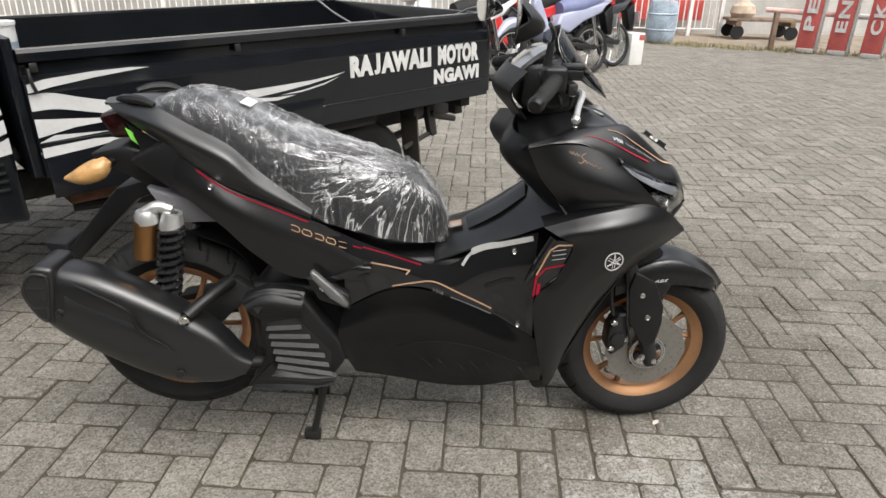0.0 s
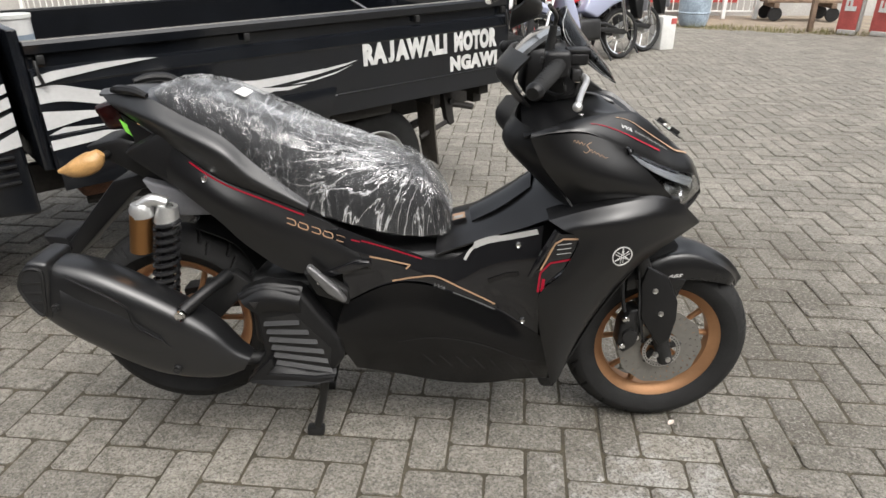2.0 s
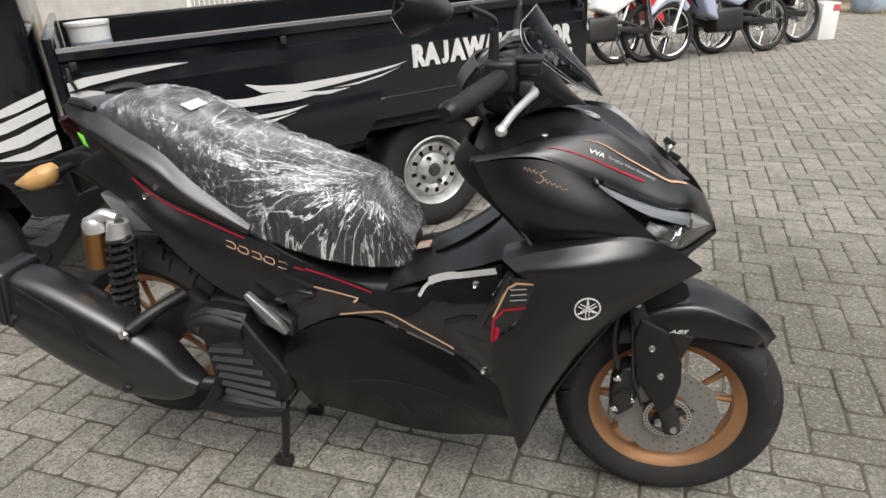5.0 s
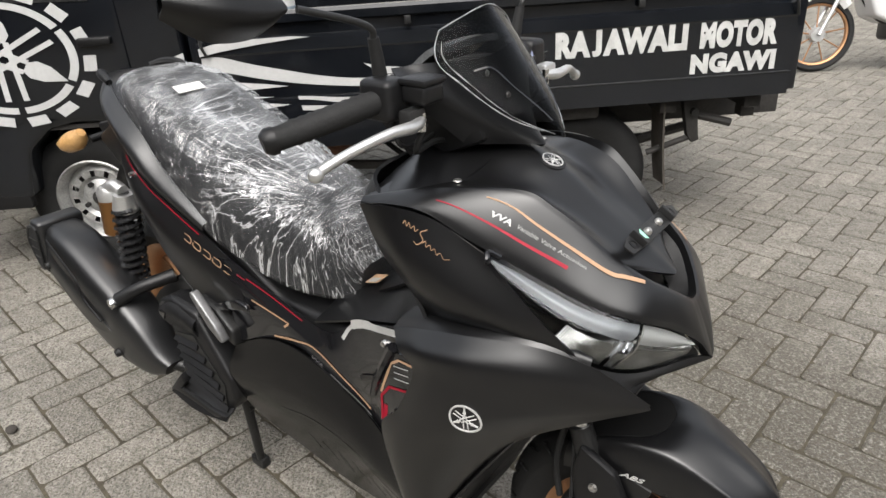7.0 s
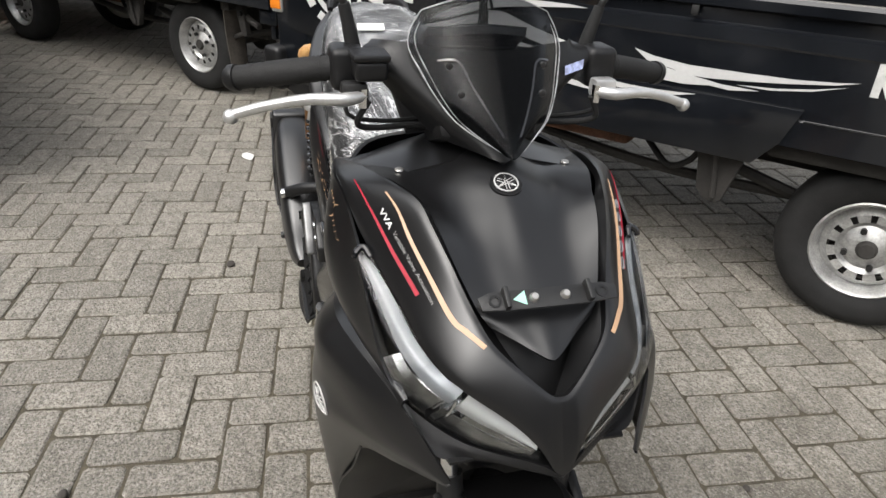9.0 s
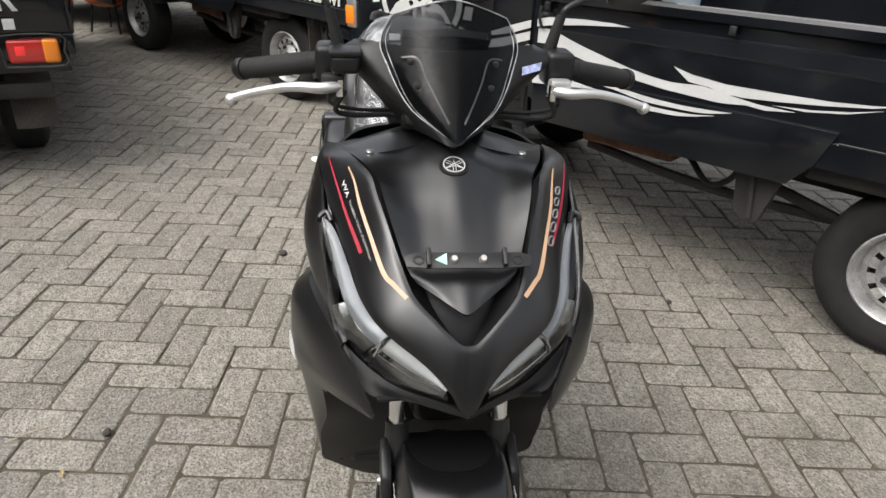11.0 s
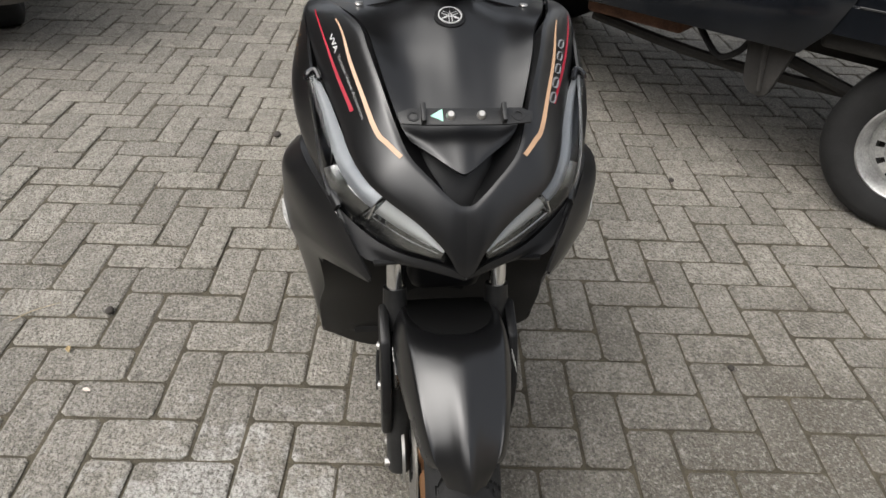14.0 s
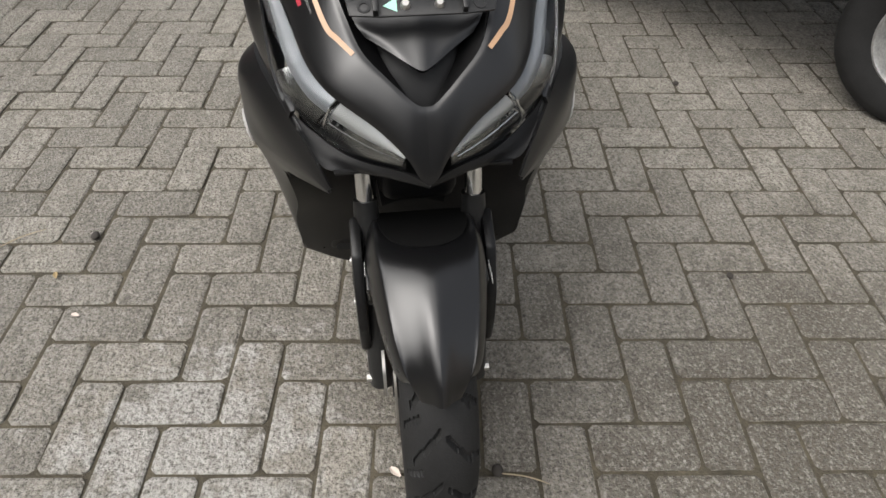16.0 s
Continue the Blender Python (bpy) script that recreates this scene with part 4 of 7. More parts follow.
# wheels
FW, RW = (0.722, 0.0, 0.266), (-0.632, 0.0, 0.348)
wheel_f = part("front_wheel", tyre(0.266, 0.112, [(0.05, 0.60, 1.1, 0.0, 0.06), (-0.60, -0.05, -1.1, 0.5, 0.06), (0.42, 0.85, 0.5, 0.40, 0.05), (-0.85, -0.42, -0.5, 0.90, 0.05)], 18), M_RUBBER, scooter, "black front tyre with slanted grooves")
wheel_f.location = FW
alloy_rim(wheel_f, 0.182, 0.072, turn=0.35)
brake_disc(wheel_f, 0.118, -0.062)
abs_ring = part("sensor_ring", lathe([(0.044, -0.079), (0.054, -0.079), (0.054, -0.074), (0.044, -0.074)], 40), M_STEEL, wheel_f)
bm = bmesh.new()
for i in range(36):
    a = 2 * math.pi * i / 36
    rod((0.049 * math.cos(a), -0.0795, 0.049 * math.sin(a)), (0.049 * math.cos(a), -0.078, 0.049 * math.sin(a)), 0.0024, segs=5, bm=bm)
tagged(part("ring_slot", bm, M_PLASTIC, abs_ring), kind="stuff")
wheel_r = part("rear_wheel", tyre(0.276, 0.145, [(0.08, 0.6, 0.5, 0.0, 0.04), (-0.6, -0.08, -0.5, 0.5, 0.04), (0.45, 0.85, 0.35, 0.35, 0.03), (-0.85, -0.45, -0.35, 0.85, 0.03)], 20), M_RUBBER, scooter, "wide black rear tyre")
wheel_r.location = RW
alloy_rim(wheel_r, 0.184, 0.10, turn=0.9)

# front fork, caliper
for s in (-1, 1):
    fork = part("fork_leg", tube([(0.735, s * 0.082, 0.235), (0.715, s * 0.082, 0.30), (0.648, s * 0.084, 0.50), (0.626, s * 0.084, 0.565)], [0.021, 0.022, 0.021, 0.019], 14, 4), M_DARKMETAL, scooter)
    part("fork_tube", tube([(0.652, s * 0.084, 0.49), (0.58, s * 0.084, 0.72)], 0.0140, 14, 2), M_CHROME, fork, "bright chrome inner tube")
    part("fork_guard", plate([(0.640, 0.545), (0.700, 0.515), (0.735, 0.44), (0.738, 0.385), (0.728, 0.32), (0.700, 0.30), (0.672, 0.34), (0.640, 0.39), (0.628, 0.49)], s * 0.094, s * 0.112, 0.006), M_PLASTIC, fork, "black fork guard")
    for x, z in ((0.668, 0.475), (0.692, 0.405)):
        bolt(fork, (x, s * 0.1105, z), 0.008, s, M_STEEL)
    part("axle_nut", rod((0.735, s * 0.09, 0.252), (0.735, s * 0.108, 0.252), 0.008, segs=6), M_STEEL, fork)
    bolt(fork, (0.70, s * 0.100, 0.265), 0.0075, s, M_STEEL)
cal = part("brake_caliper", plate([(0.588, 0.36), (0.612, 0.41), (0.640, 0.415), (0.655, 0.37), (0.640, 0.30), (0.605, 0.27), (0.585, 0.30)], -0.105, -0.045, 0.010, segs=3), M_DARKMETAL, scooter, "black brake caliper")
for x, z in ((0.600, 0.385), (0.598, 0.30), (0.634, 0.328)):
    bolt(cal, (x, -0.107, z), 0.010)
part("caliper_piston", rod((0.615, -0.118, 0.335), (0.615, -0.09, 0.335), 0.02, segs=20), M_DARKMETAL, cal)
part("brake_hose", tube([(0.600, -0.09, 0.40), (0.588, -0.085, 0.46), (0.592, -0.075, 0.52), (0.615, -0.07, 0.60)], 0.006, 8), M_RUBBER, scooter)
part("sensor_cable", tube([(0.66, -0.10, 0.31), (0.635, -0.115, 0.39), (0.628, -0.105, 0.47), (0.620, -0.09, 0.56)], 0.0035, 6), M_RUBBER, scooter)

# front mudguard
def mud(x, zc, half, drop, crown=0.0, sweep=0.0):
    """One cross-section of the mudguard: two flat planes that meet in a soft ridge, a crease and steep flanks; sweep: how far the flanks lie back."""
    right = [(x - sweep, -half, zc - drop), (x - sweep * 0.85, -half * 0.97, zc - drop * 0.6), (x + 0.004 - sweep * 0.7, -half * 0.86, zc - drop * 0.28), (x + 0.006 - sweep * 0.55, -half * 0.74, zc - 0.014 + min(crown, 0) * 0.2), (x + 0.008 - sweep * 0.3, -half * 0.40, zc - 0.005 + min(crown, 0) * 0.75)]
    return right + [(x + 0.010, 0, zc + crown)] + [(a, -b, c) for a, b, c in right[::-1]]
FENDER = [mud(0.600, 0.530, 0.082, 0.07, -0.012), mud(0.660, 0.568, 0.090, 0.085, -0.028), mud(0.725, 0.584, 0.090, 0.090, -0.020), mud(0.785, 0.573, 0.083, 0.080, 0.000), mud(0.865, 0.530, 0.067, 0.055, 0.007), mud(0.910, 0.492, 0.054, 0.030, 0.006, 0.016), mud(0.936, 0.460, 0.038, 0.004, 0.002, 0.040)]
mudguard = part("mudguard", patch(FENDER, 4, 0.004, flip=True), M_MATTE, scooter, "matte black front mudguard", sharp=24)
P_FENDER = Panel(FENDER, out=(0.3, 0, 1))
# black liner sheet on the surface; its black paints the shade of the hollow
part("mudguard_hollow", patch([[tuple(P_FENDER.uv(0.5 + w * f, v, 0.0012)) for f in (-1, -0.6, 0, 0.6, 1)] for v, w in ((0.0, 0.24), (0.12, 0.22), (0.24, 0.19), (0.32, 0.14), (0.365, 0.06))], 4, 0.001, flip=True), M_HOLLOW, mudguard, "black liner sheet painting the shaded hollow of the mudguard")
for s in (-1, 1):
    part("side_skirt", plate([(0.615, 0.50), (0.700, 0.51), (0.755, 0.497), (0.735, 0.44), (0.70, 0.42), (0.64, 0.44)], s * 0.084, s * 0.092, 0.004), M_MATTE, mudguard)
    me = text_mesh("ABS", 0.0125, bold=0.0002, shear=0.45, depth=0.0004, width=1.7)
    me.transform((pose(0.702, -0.0925, 0.505, 90, -4, 0)) if s < 0 else (pose(0.775, 0.0925, 0.512, 90, 0, 180)))
    part("lettering", me, M_LETTER, mudguard, smooth=False)
part("inner_mudguard", patch([[(0.47, -0.06, 0.42), (0.45, 0, 0.42), (0.47, 0.06, 0.42)], [(0.50, -0.07, 0.56), (0.49, 0, 0.58), (0.50, 0.07, 0.56)], [(0.58, -0.07, 0.66), (0.58, 0, 0.67), (0.58, 0.07, 0.66)]], 4, 0.004), M_PLASTIC, scooter)

# big fairing panels
WING = [
    [(0.352, -0.210, 0.718), (0.425, -0.222, 0.745), (0.506, -0.225, 0.765), (0.596, -0.205, 0.772), (0.674, -0.170, 0.748), (0.746, -0.124, 0.685)],
    [(0.386, -0.240, 0.704), (0.446, -0.252, 0.724), (0.516, -0.252, 0.736), (0.594, -0.229, 0.737), (0.666, -0.189, 0.717), (0.745, -0.128, 0.681)],
    [(0.420, -0.248, 0.680), (0.470, -0.257, 0.694), (0.528, -0.254, 0.695), (0.590, -0.232, 0.690), (0.655, -0.196, 0.680), (0.742, -0.130, 0.676)],
    [(0.383, -0.250, 0.592), (0.429, -0.260, 0.612), (0.483, -0.262, 0.628), (0.525, -0.256, 0.638), (0.580, -0.233, 0.646), (0.675, -0.172, 0.652)],
    [(0.333, -0.240, 0.508), (0.368, -0.252, 0.498), (0.410, -0.255, 0.507), (0.467, -0.248, 0.533), (0.516, -0.232, 0.553), (0.580, -0.200, 0.590)],
    [(0.386, -0.222, 0.247), (0.394, -0.224, 0.256), (0.407, -0.225, 0.281), (0.422, -0.222, 0.326), (0.443, -0.212, 0.376), (0.488, -0.190, 0.466)],
]
COWL_SIDE = [
    [(0.298, -0.207, 0.917), (0.372, -0.212, 0.929), (0.442, -0.206, 0.923), (0.521, -0.199, 0.888)],
    [(0.332, -0.206, 0.848), (0.404, -0.232, 0.850), (0.488, -0.228, 0.840), (0.590, -0.195, 0.824)],
    [(0.379, -0.197, 0.789), (0.452, -0.224, 0.795), (0.545, -0.216, 0.794), (0.640, -0.184, 0.776)],
    [(0.418, -0.188, 0.744), (0.482, -0.198, 0.757), (0.566, -0.196, 0.766), (0.680, -0.160, 0.730)],
]
NOSE_EDGE = [(0.298, -0.194, 0.926), (0.400, -0.170, 0.952), (0.480, -0.150, 0.962), (0.544, -0.127, 0.961), (0.580, -0.117, 0.942), (0.620, -0.103, 0.912),
             (0.662, -0.087, 0.876), (0.702, -0.070, 0.848), (0.730, -0.040, 0.824), (0.745, -0.018, 0.807), (0.7495, -0.008, 0.801), (0.750, 0.0, 0.800)]      # along the centre panel
LAMP_EDGE = [(0.298, -0.205, 0.918), (0.360, -0.209, 0.931), (0.424, -0.206, 0.931), (0.490, -0.194, 0.901), (0.548, -0.177, 0.873), (0.606, -0.158, 0.846),
             (0.665, -0.141, 0.821), (0.716, -0.113, 0.804), (0.752, -0.058, 0.772), (0.774, -0.026, 0.744), (0.785, -0.011, 0.720), (0.787, 0.0, 0.712)]      # along the lamp
_a, _c = np.array(NOSE_EDGE), np.array(LAMP_EDGE)
_lift = np.array([0.003, 0.004, 0.005, 0.005, 0.005, 0.005, 0.006, 0.006, 0.006, 0.005, 0.004, 0.004])[:, None] * np.array((0.45, -0.45, 0.75)) * np.array([1, 1, 1, 1, 1, 1, 1, 1, 1, 1, 0.5, 0])[:, None] ** np.array((0, 1, 0))
COWL_TOP = [NOSE_EDGE, (_a * 0.86 + _c * 0.14 + _lift * 0.7).tolist(), (_a * 0.5 + _c * 0.5 + _lift).tolist(), (_a * 0.16 + _c * 0.84 + _lift * 0.7).tolist(), LAMP_EDGE]
CENTRE = [
    [(0.300, -0.190, 0.925), (0.325, -0.095, 0.950), (0.350, -0.035, 0.974), (0.356, 0.0, 0.983), (0.350, 0.035, 0.974), (0.325, 0.095, 0.950), (0.300, 0.190, 0.925)],
    [(0.450, -0.150, 0.954), (0.452, -0.085, 0.954), (0.468, -0.030, 0.974), (0.475, 0.0, 0.979), (0.468, 0.030, 0.974), (0.452, 0.085, 0.954), (0.450, 0.150, 0.954)],
    [(0.530, -0.119, 0.954), (0.530, -0.075, 0.938), (0.536, -0.028, 0.947), (0.540, 0.0, 0.950), (0.536, 0.028, 0.947), (0.530, 0.075, 0.938), (0.530, 0.119, 0.954)],
    [(0.575, -0.108, 0.936), (0.578, -0.068, 0.916), (0.585, -0.030, 0.914), (0.590, 0.0, 0.915), (0.585, 0.030, 0.914), (0.578, 0.068, 0.916), (0.575, 0.108, 0.936)],
    [(0.618, -0.094, 0.902), (0.624, -0.060, 0.889), (0.634, -0.030, 0.884), (0.638, 0.0, 0.883), (0.634, 0.030, 0.884), (0.624, 0.060, 0.889), (0.618, 0.094, 0.902)],
    [(0.658, -0.078, 0.868), (0.672, -0.050, 0.858), (0.690, -0.020, 0.847), (0.696, 0.0, 0.846), (0.690, 0.020, 0.847), (0.672, 0.050, 0.858), (0.658, 0.078, 0.868)],
    [(0.672, -0.066, 0.852), (0.690, -0.040, 0.842), (0.712, -0.014, 0.833), (0.720, 0.0, 0.830), (0.712, 0.014, 0.833), (0.690, 0.040, 0.842), (0.672, 0.066, 0.852)],
]
wing_r, wing_l = both("leg_shield", WING, M_MATTE, scooter, "matte black leg shield with silver badge", 6, sharp=55)
both("shield_ledge", [[(x, y + d, z + 0.010) for (x, y, z), d in zip(WING[0], (0.055, 0.055, 0.055, 0.030, 0.008))], [(x, y + d * 0.4, z + 0.008) for (x, y, z), d in zip(WING[0], (0.055, 0.055, 0.055, 0.030, 0.008))], [(x, y - 0.001, z - 0.001) for x, y, z in WING[0][:5]]], M_MATTE, scooter, "", 5)
cowl_r, cowl_l = both("cowl_side", COWL_SIDE, M_MATTE, scooter, "", 6)
top_r, top_l = both("nose_cover", COWL_TOP, M_MATTE, scooter, "matte black nose cover with red and gold stripes", 5, 0.014, flip=True)
centre = part("centre_panel", patch(CENTRE, 5, 0.006, flip=True), M_MATTE, scooter, "matte black centre panel with round badge")
P_WING, P_COWL, P_TOP, P_CENTRE = Panel(WING), Panel(COWL_SIDE), Panel(COWL_TOP, out=(0.4, -0.4, 0.8)), Panel(CENTRE, out=(0.3, 0, 1))
# recess between the centre panel and the nose
for s_ in (-1, 1):
    part("nose_recess", patch([[(x - 0.004, s_ * -(y - 0.006), z - 0.006) for x, y, z in NOSE_EDGE[3:]], [(x - 0.026, s_ * -(y + 0.026 * min(1, -y / 0.06)), z - 0.030) for x, y, z in NOSE_EDGE[3:]]], 4, 0.003), M_PLASTIC, scooter)
# headlamps: clear lens, black chamber, faceted reflector low down, frosted light guide along the top
LENS = [
    [(0.524, -0.192, 0.890), (0.566, -0.174, 0.867), (0.613, -0.158, 0.843), (0.668, -0.141, 0.820), (0.716, -0.114, 0.803), (0.748, -0.062, 0.774), (0.774, -0.027, 0.743)],
    [(0.528, -0.202, 0.886), (0.562, -0.195, 0.858), (0.608, -0.185, 0.828), (0.664, -0.170, 0.796), (0.706, -0.138, 0.770), (0.742, -0.082, 0.744), (0.775, -0.028, 0.735)],
    [(0.528, -0.205, 0.880), (0.554, -0.201, 0.851), (0.596, -0.193, 0.818), (0.642, -0.182, 0.772), (0.670, -0.152, 0.737), (0.712, -0.096, 0.711), (0.768, -0.028, 0.722)],
]
P_LENS = Panel(LENS, out=(0.5, -0.7, 0.3))


def in_lens(us, vs, depth):
    return [[tuple(P_LENS.uv(u, v, -depth(u, v))) for u in us] for v in vs]


for s in (-1, 1):
    mir = s > 0
    lamp = part("headlamp", patch(LENS, 5, 0.002, mirror=mir), M_LENS, scooter, "clear wedge headlamp with pale light guide")
    part("lamp_chamber", patch(in_lens((0.0, 0.25, 0.5, 0.75, 1.0), (0.0, 0.5, 1.0), lambda u, v: 0.012 + 0.26 * u * (1 - u)), 4, 0.003, mirror=mir), M_GLOSS, lamp, "black lamp chamber")
    part("light_guide", patch(in_lens((0.03, 0.16, 0.30, 0.45, 0.60, 0.69), (0.05, 0.21, 0.38), lambda u, v: 0.005 + 0.03 * abs(v - 0.21)), 4, 0.003, mirror=mir), M_DRL, lamp, "frosted light guide")
    part("light_guide", patch(in_lens((0.71, 0.80, 0.90, 0.985), (0.04, 0.22, 0.42), lambda u, v: 0.004 + 0.03 * abs(v - 0.2)), 4, 0.003, mirror=mir), M_DRL_BRIGHT, lamp, "pale front end of the light guide")
    hollow = lambda u, v: 0.004 + 0.05 * max(0.0, 0.98 - v) * min(1.0, 5 * u, 6 * (1.02 - u))
    flutes = lambda u0, u1, v0, v1, k: [[tuple(P_LENS.uv(u0 + (u1 - u0) * i / k, v, -hollow(u0 + (u1 - u0) * i / k, v) - 0.0004 * (i % 2))) for i in range(k + 1)] for v in np.linspace(v0, v1, 4)]
    part("reflector", patch(flutes(0.44, 0.69, 0.50, 0.995, 60), 1, 0.002, mirror=mir), M_FLUTED, lamp, "fluted chrome reflector", smooth=False)
    part("reflector", patch(flutes(0.775, 0.985, 0.50, 0.995, 56), 1, 0.002, mirror=mir), M_FLUTED, lamp, "fluted chrome reflector", smooth=False)
    part("reflector", patch(flutes(0.715, 0.772, 0.78, 0.995, 10), 1, 0.002, mirror=mir), M_FLUTED, lamp, "fluted chrome reflector", smooth=False)
    for u0, u1, v0, v1, tip in ((0.705, 0.722, 0.46, 0.90, 0.016), (0.728, 0.745, 0.42, 0.77, 0.008), (0.751, 0.768, 0.40, 0.77, 0.016)):
        part("reflector", patch(in_lens((u0, (u0 + u1) / 2, u1), (v0, (v0 + v1) / 2, v1), lambda u, v: hollow(u, v) + tip * (1 if abs(u - (u0 + u1) / 2) < 0.005 else 0.2)), 3, 0.002, mirror=mir), M_REFLECTOR, lamp, "faceted chrome reflector", sharp=12)
    q = [np.array(P_LENS.uv(u, v, -0.003)) * np.array((1, -1 if mir else 1, 1)) for u, v in ((0.695, 0.20), (0.712, 0.5), (0.735, 0.98))]
    part("lamp_divider", tube([tuple(p) for p in q], 0.0022, 6, 3), M_CHROME, lamp)
    q = [np.array(P_LENS.uv(u, 0.45, -0.003)) * np.array((1, -1 if mir else 1, 1)) for u in (0.72, 0.80, 0.88, 0.97)]
    part("lamp_divider", tube([tuple(p) for p in q], 0.0009, 6, 3), M_CHROME, lamp)
    bez = [P_LENS.uv(u, v, 0.0) for u, v in ((0.06, 0.0), (0.0, 0.02), (0.0, 0.5), (0.01, 1.0))]
    part("lamp_bezel", tube([tuple(np.array(p) * np.array((1, -1 if mir else 1, 1))) for p in bez], 0.0045, 8, 4), M_GLOSS, lamp)
# lower lip under the lamps (dimpled)
LIP = [
    [(0.643, -0.184, 0.770), (0.671, -0.153, 0.735), (0.713, -0.097, 0.709), (0.769, -0.029, 0.719), (0.788, 0.0, 0.711)],
    [(0.662, -0.172, 0.744), (0.690, -0.146, 0.712), (0.718, -0.099, 0.700), (0.762, -0.040, 0.705), (0.786, 0.0, 0.707)],
    [(0.690, -0.152, 0.712), (0.712, -0.130, 0.692), (0.720, -0.092, 0.688), (0.745, -0.045, 0.693), (0.780, 0.0, 0.701)],
]
both("lamp_lip", LIP, M_CARBON, scooter, "dimpled black lip under the headlamps", 5, 0.004)
part("lip_underside", patch([[(0.722, -0.118, 0.690), (0.728, -0.06, 0.694), (0.768, 0, 0.702), (0.728, 0.06, 0.694), (0.722, 0.118, 0.690)], [(0.66, -0.13, 0.690), (0.66, -0.06, 0.705), (0.67, 0, 0.712), (0.66, 0.06, 0.705), (0.66, 0.13, 0.690)], [(0.58, -0.12, 0.700), (0.58, -0.06, 0.71), (0.58, 0, 0.72), (0.58, 0.06, 0.71), (0.58, 0.12, 0.700)]], 4, 0.004), M_PLASTIC, scooter)
# inner leg shield, glove boxes and tunnel
part("inner_shield", patch([[(0.330, -0.185, 0.925), (0.275, -0.130, 0.945), (0.300, 0.0, 0.965), (0.275, 0.130, 0.945), (0.330, 0.185, 0.925)],
                            [(0.330, -0.190, 0.860), (0.250, -0.130, 0.890), (0.270, 0.0, 0.890), (0.250, 0.130, 0.890), (0.330, 0.190, 0.860)],
                            [(0.385, -0.190, 0.785), (0.320, -0.120, 0.810), (0.320, 0.0, 0.810), (0.320, 0.120, 0.810), (0.385, 0.190, 0.785)],
                            [(0.425, -0.200, 0.730), (0.400, -0.120, 0.730), (0.370, 0.0, 0.745), (0.400, 0.120, 0.730), (0.425, 0.200, 0.730)]], 5, 0.006), M_PLASTIC, scooter, "black inner leg shield")
part("dash_deck", patch([[(0.285, -0.185, 0.914), (0.288, -0.08, 0.950), (0.295, 0, 0.970), (0.288, 0.08, 0.950), (0.285, 0.185, 0.914)], [(0.345, -0.176, 0.935), (0.362, -0.08, 0.967), (0.372, 0, 0.988), (0.362, 0.08, 0.967), (0.345, 0.176, 0.935)], [(0.425, -0.155, 0.942), (0.432, -0.08, 0.960), (0.440, 0, 0.978), (0.432, 0.08, 0.960), (0.425, 0.155, 0.942)]], 5, 0.005, flip=True), M_MATTE, scooter)
TUNNEL = [
    [(0.080, -0.150, 0.600), (0.085, -0.075, 0.628), (0.090, 0.0, 0.632), (0.085, 0.075, 0.628), (0.080, 0.150, 0.600)],
    [(0.200, -0.140, 0.640), (0.190, -0.075, 0.655), (0.190, 0.0, 0.668), (0.190, 0.075, 0.655), (0.200, 0.140, 0.640)],
    [(0.290, -0.145, 0.668), (0.280, -0.075, 0.705), (0.280, 0.0, 0.720), (0.280, 0.075, 0.705), (0.290, 0.145, 0.668)],
    [(0.352, -0.175, 0.705), (0.345, -0.080, 0.755), (0.345, 0.0, 0.775), (0.345, 0.080, 0.755), (0.352, 0.175, 0.705)],
    [(0.425, -0.212, 0.742), (0.400, -0.090, 0.800), (0.390, 0.0, 0.83), (0.400, 0.090, 0.800), (0.425, 0.212, 0.742)],
]
tunnel = part("centre_tunnel", patch(TUNNEL, 6, 0.005, flip=True), M_MATTE, scooter, "matte black centre tunnel with fuel lid")
part("fuel_lid", patch([[(0.175, -0.060, 0.657), (0.170, 0, 0.672), (0.175, 0.060, 0.657)], [(0.25, -0.066, 0.700), (0.25, 0, 0.716), (0.25, 0.066, 0.700)], [(0.325, -0.058, 0.752), (0.33, 0, 0.775), (0.325, 0.058, 0.752)]], 5, 0.006, flip=True), M_MATTE, tunnel)
part("fuel_label", patch([[(0.125, -0.045, 0.6535), (0.125, -0.01, 0.6565)], [(0.158, -0.045, 0.662), (0.158, -0.01, 0.6645)]], 3, 0.0008, flip=True), M_GOLDDECAL, tunnel)
part("fuel_label_bar", patch([[(0.130, -0.042, 0.6555), (0.130, -0.026, 0.657)], [(0.153, -0.042, 0.6615), (0.153, -0.026, 0.663)]], 3, 0.0008, flip=True), M_GREY, tunnel)

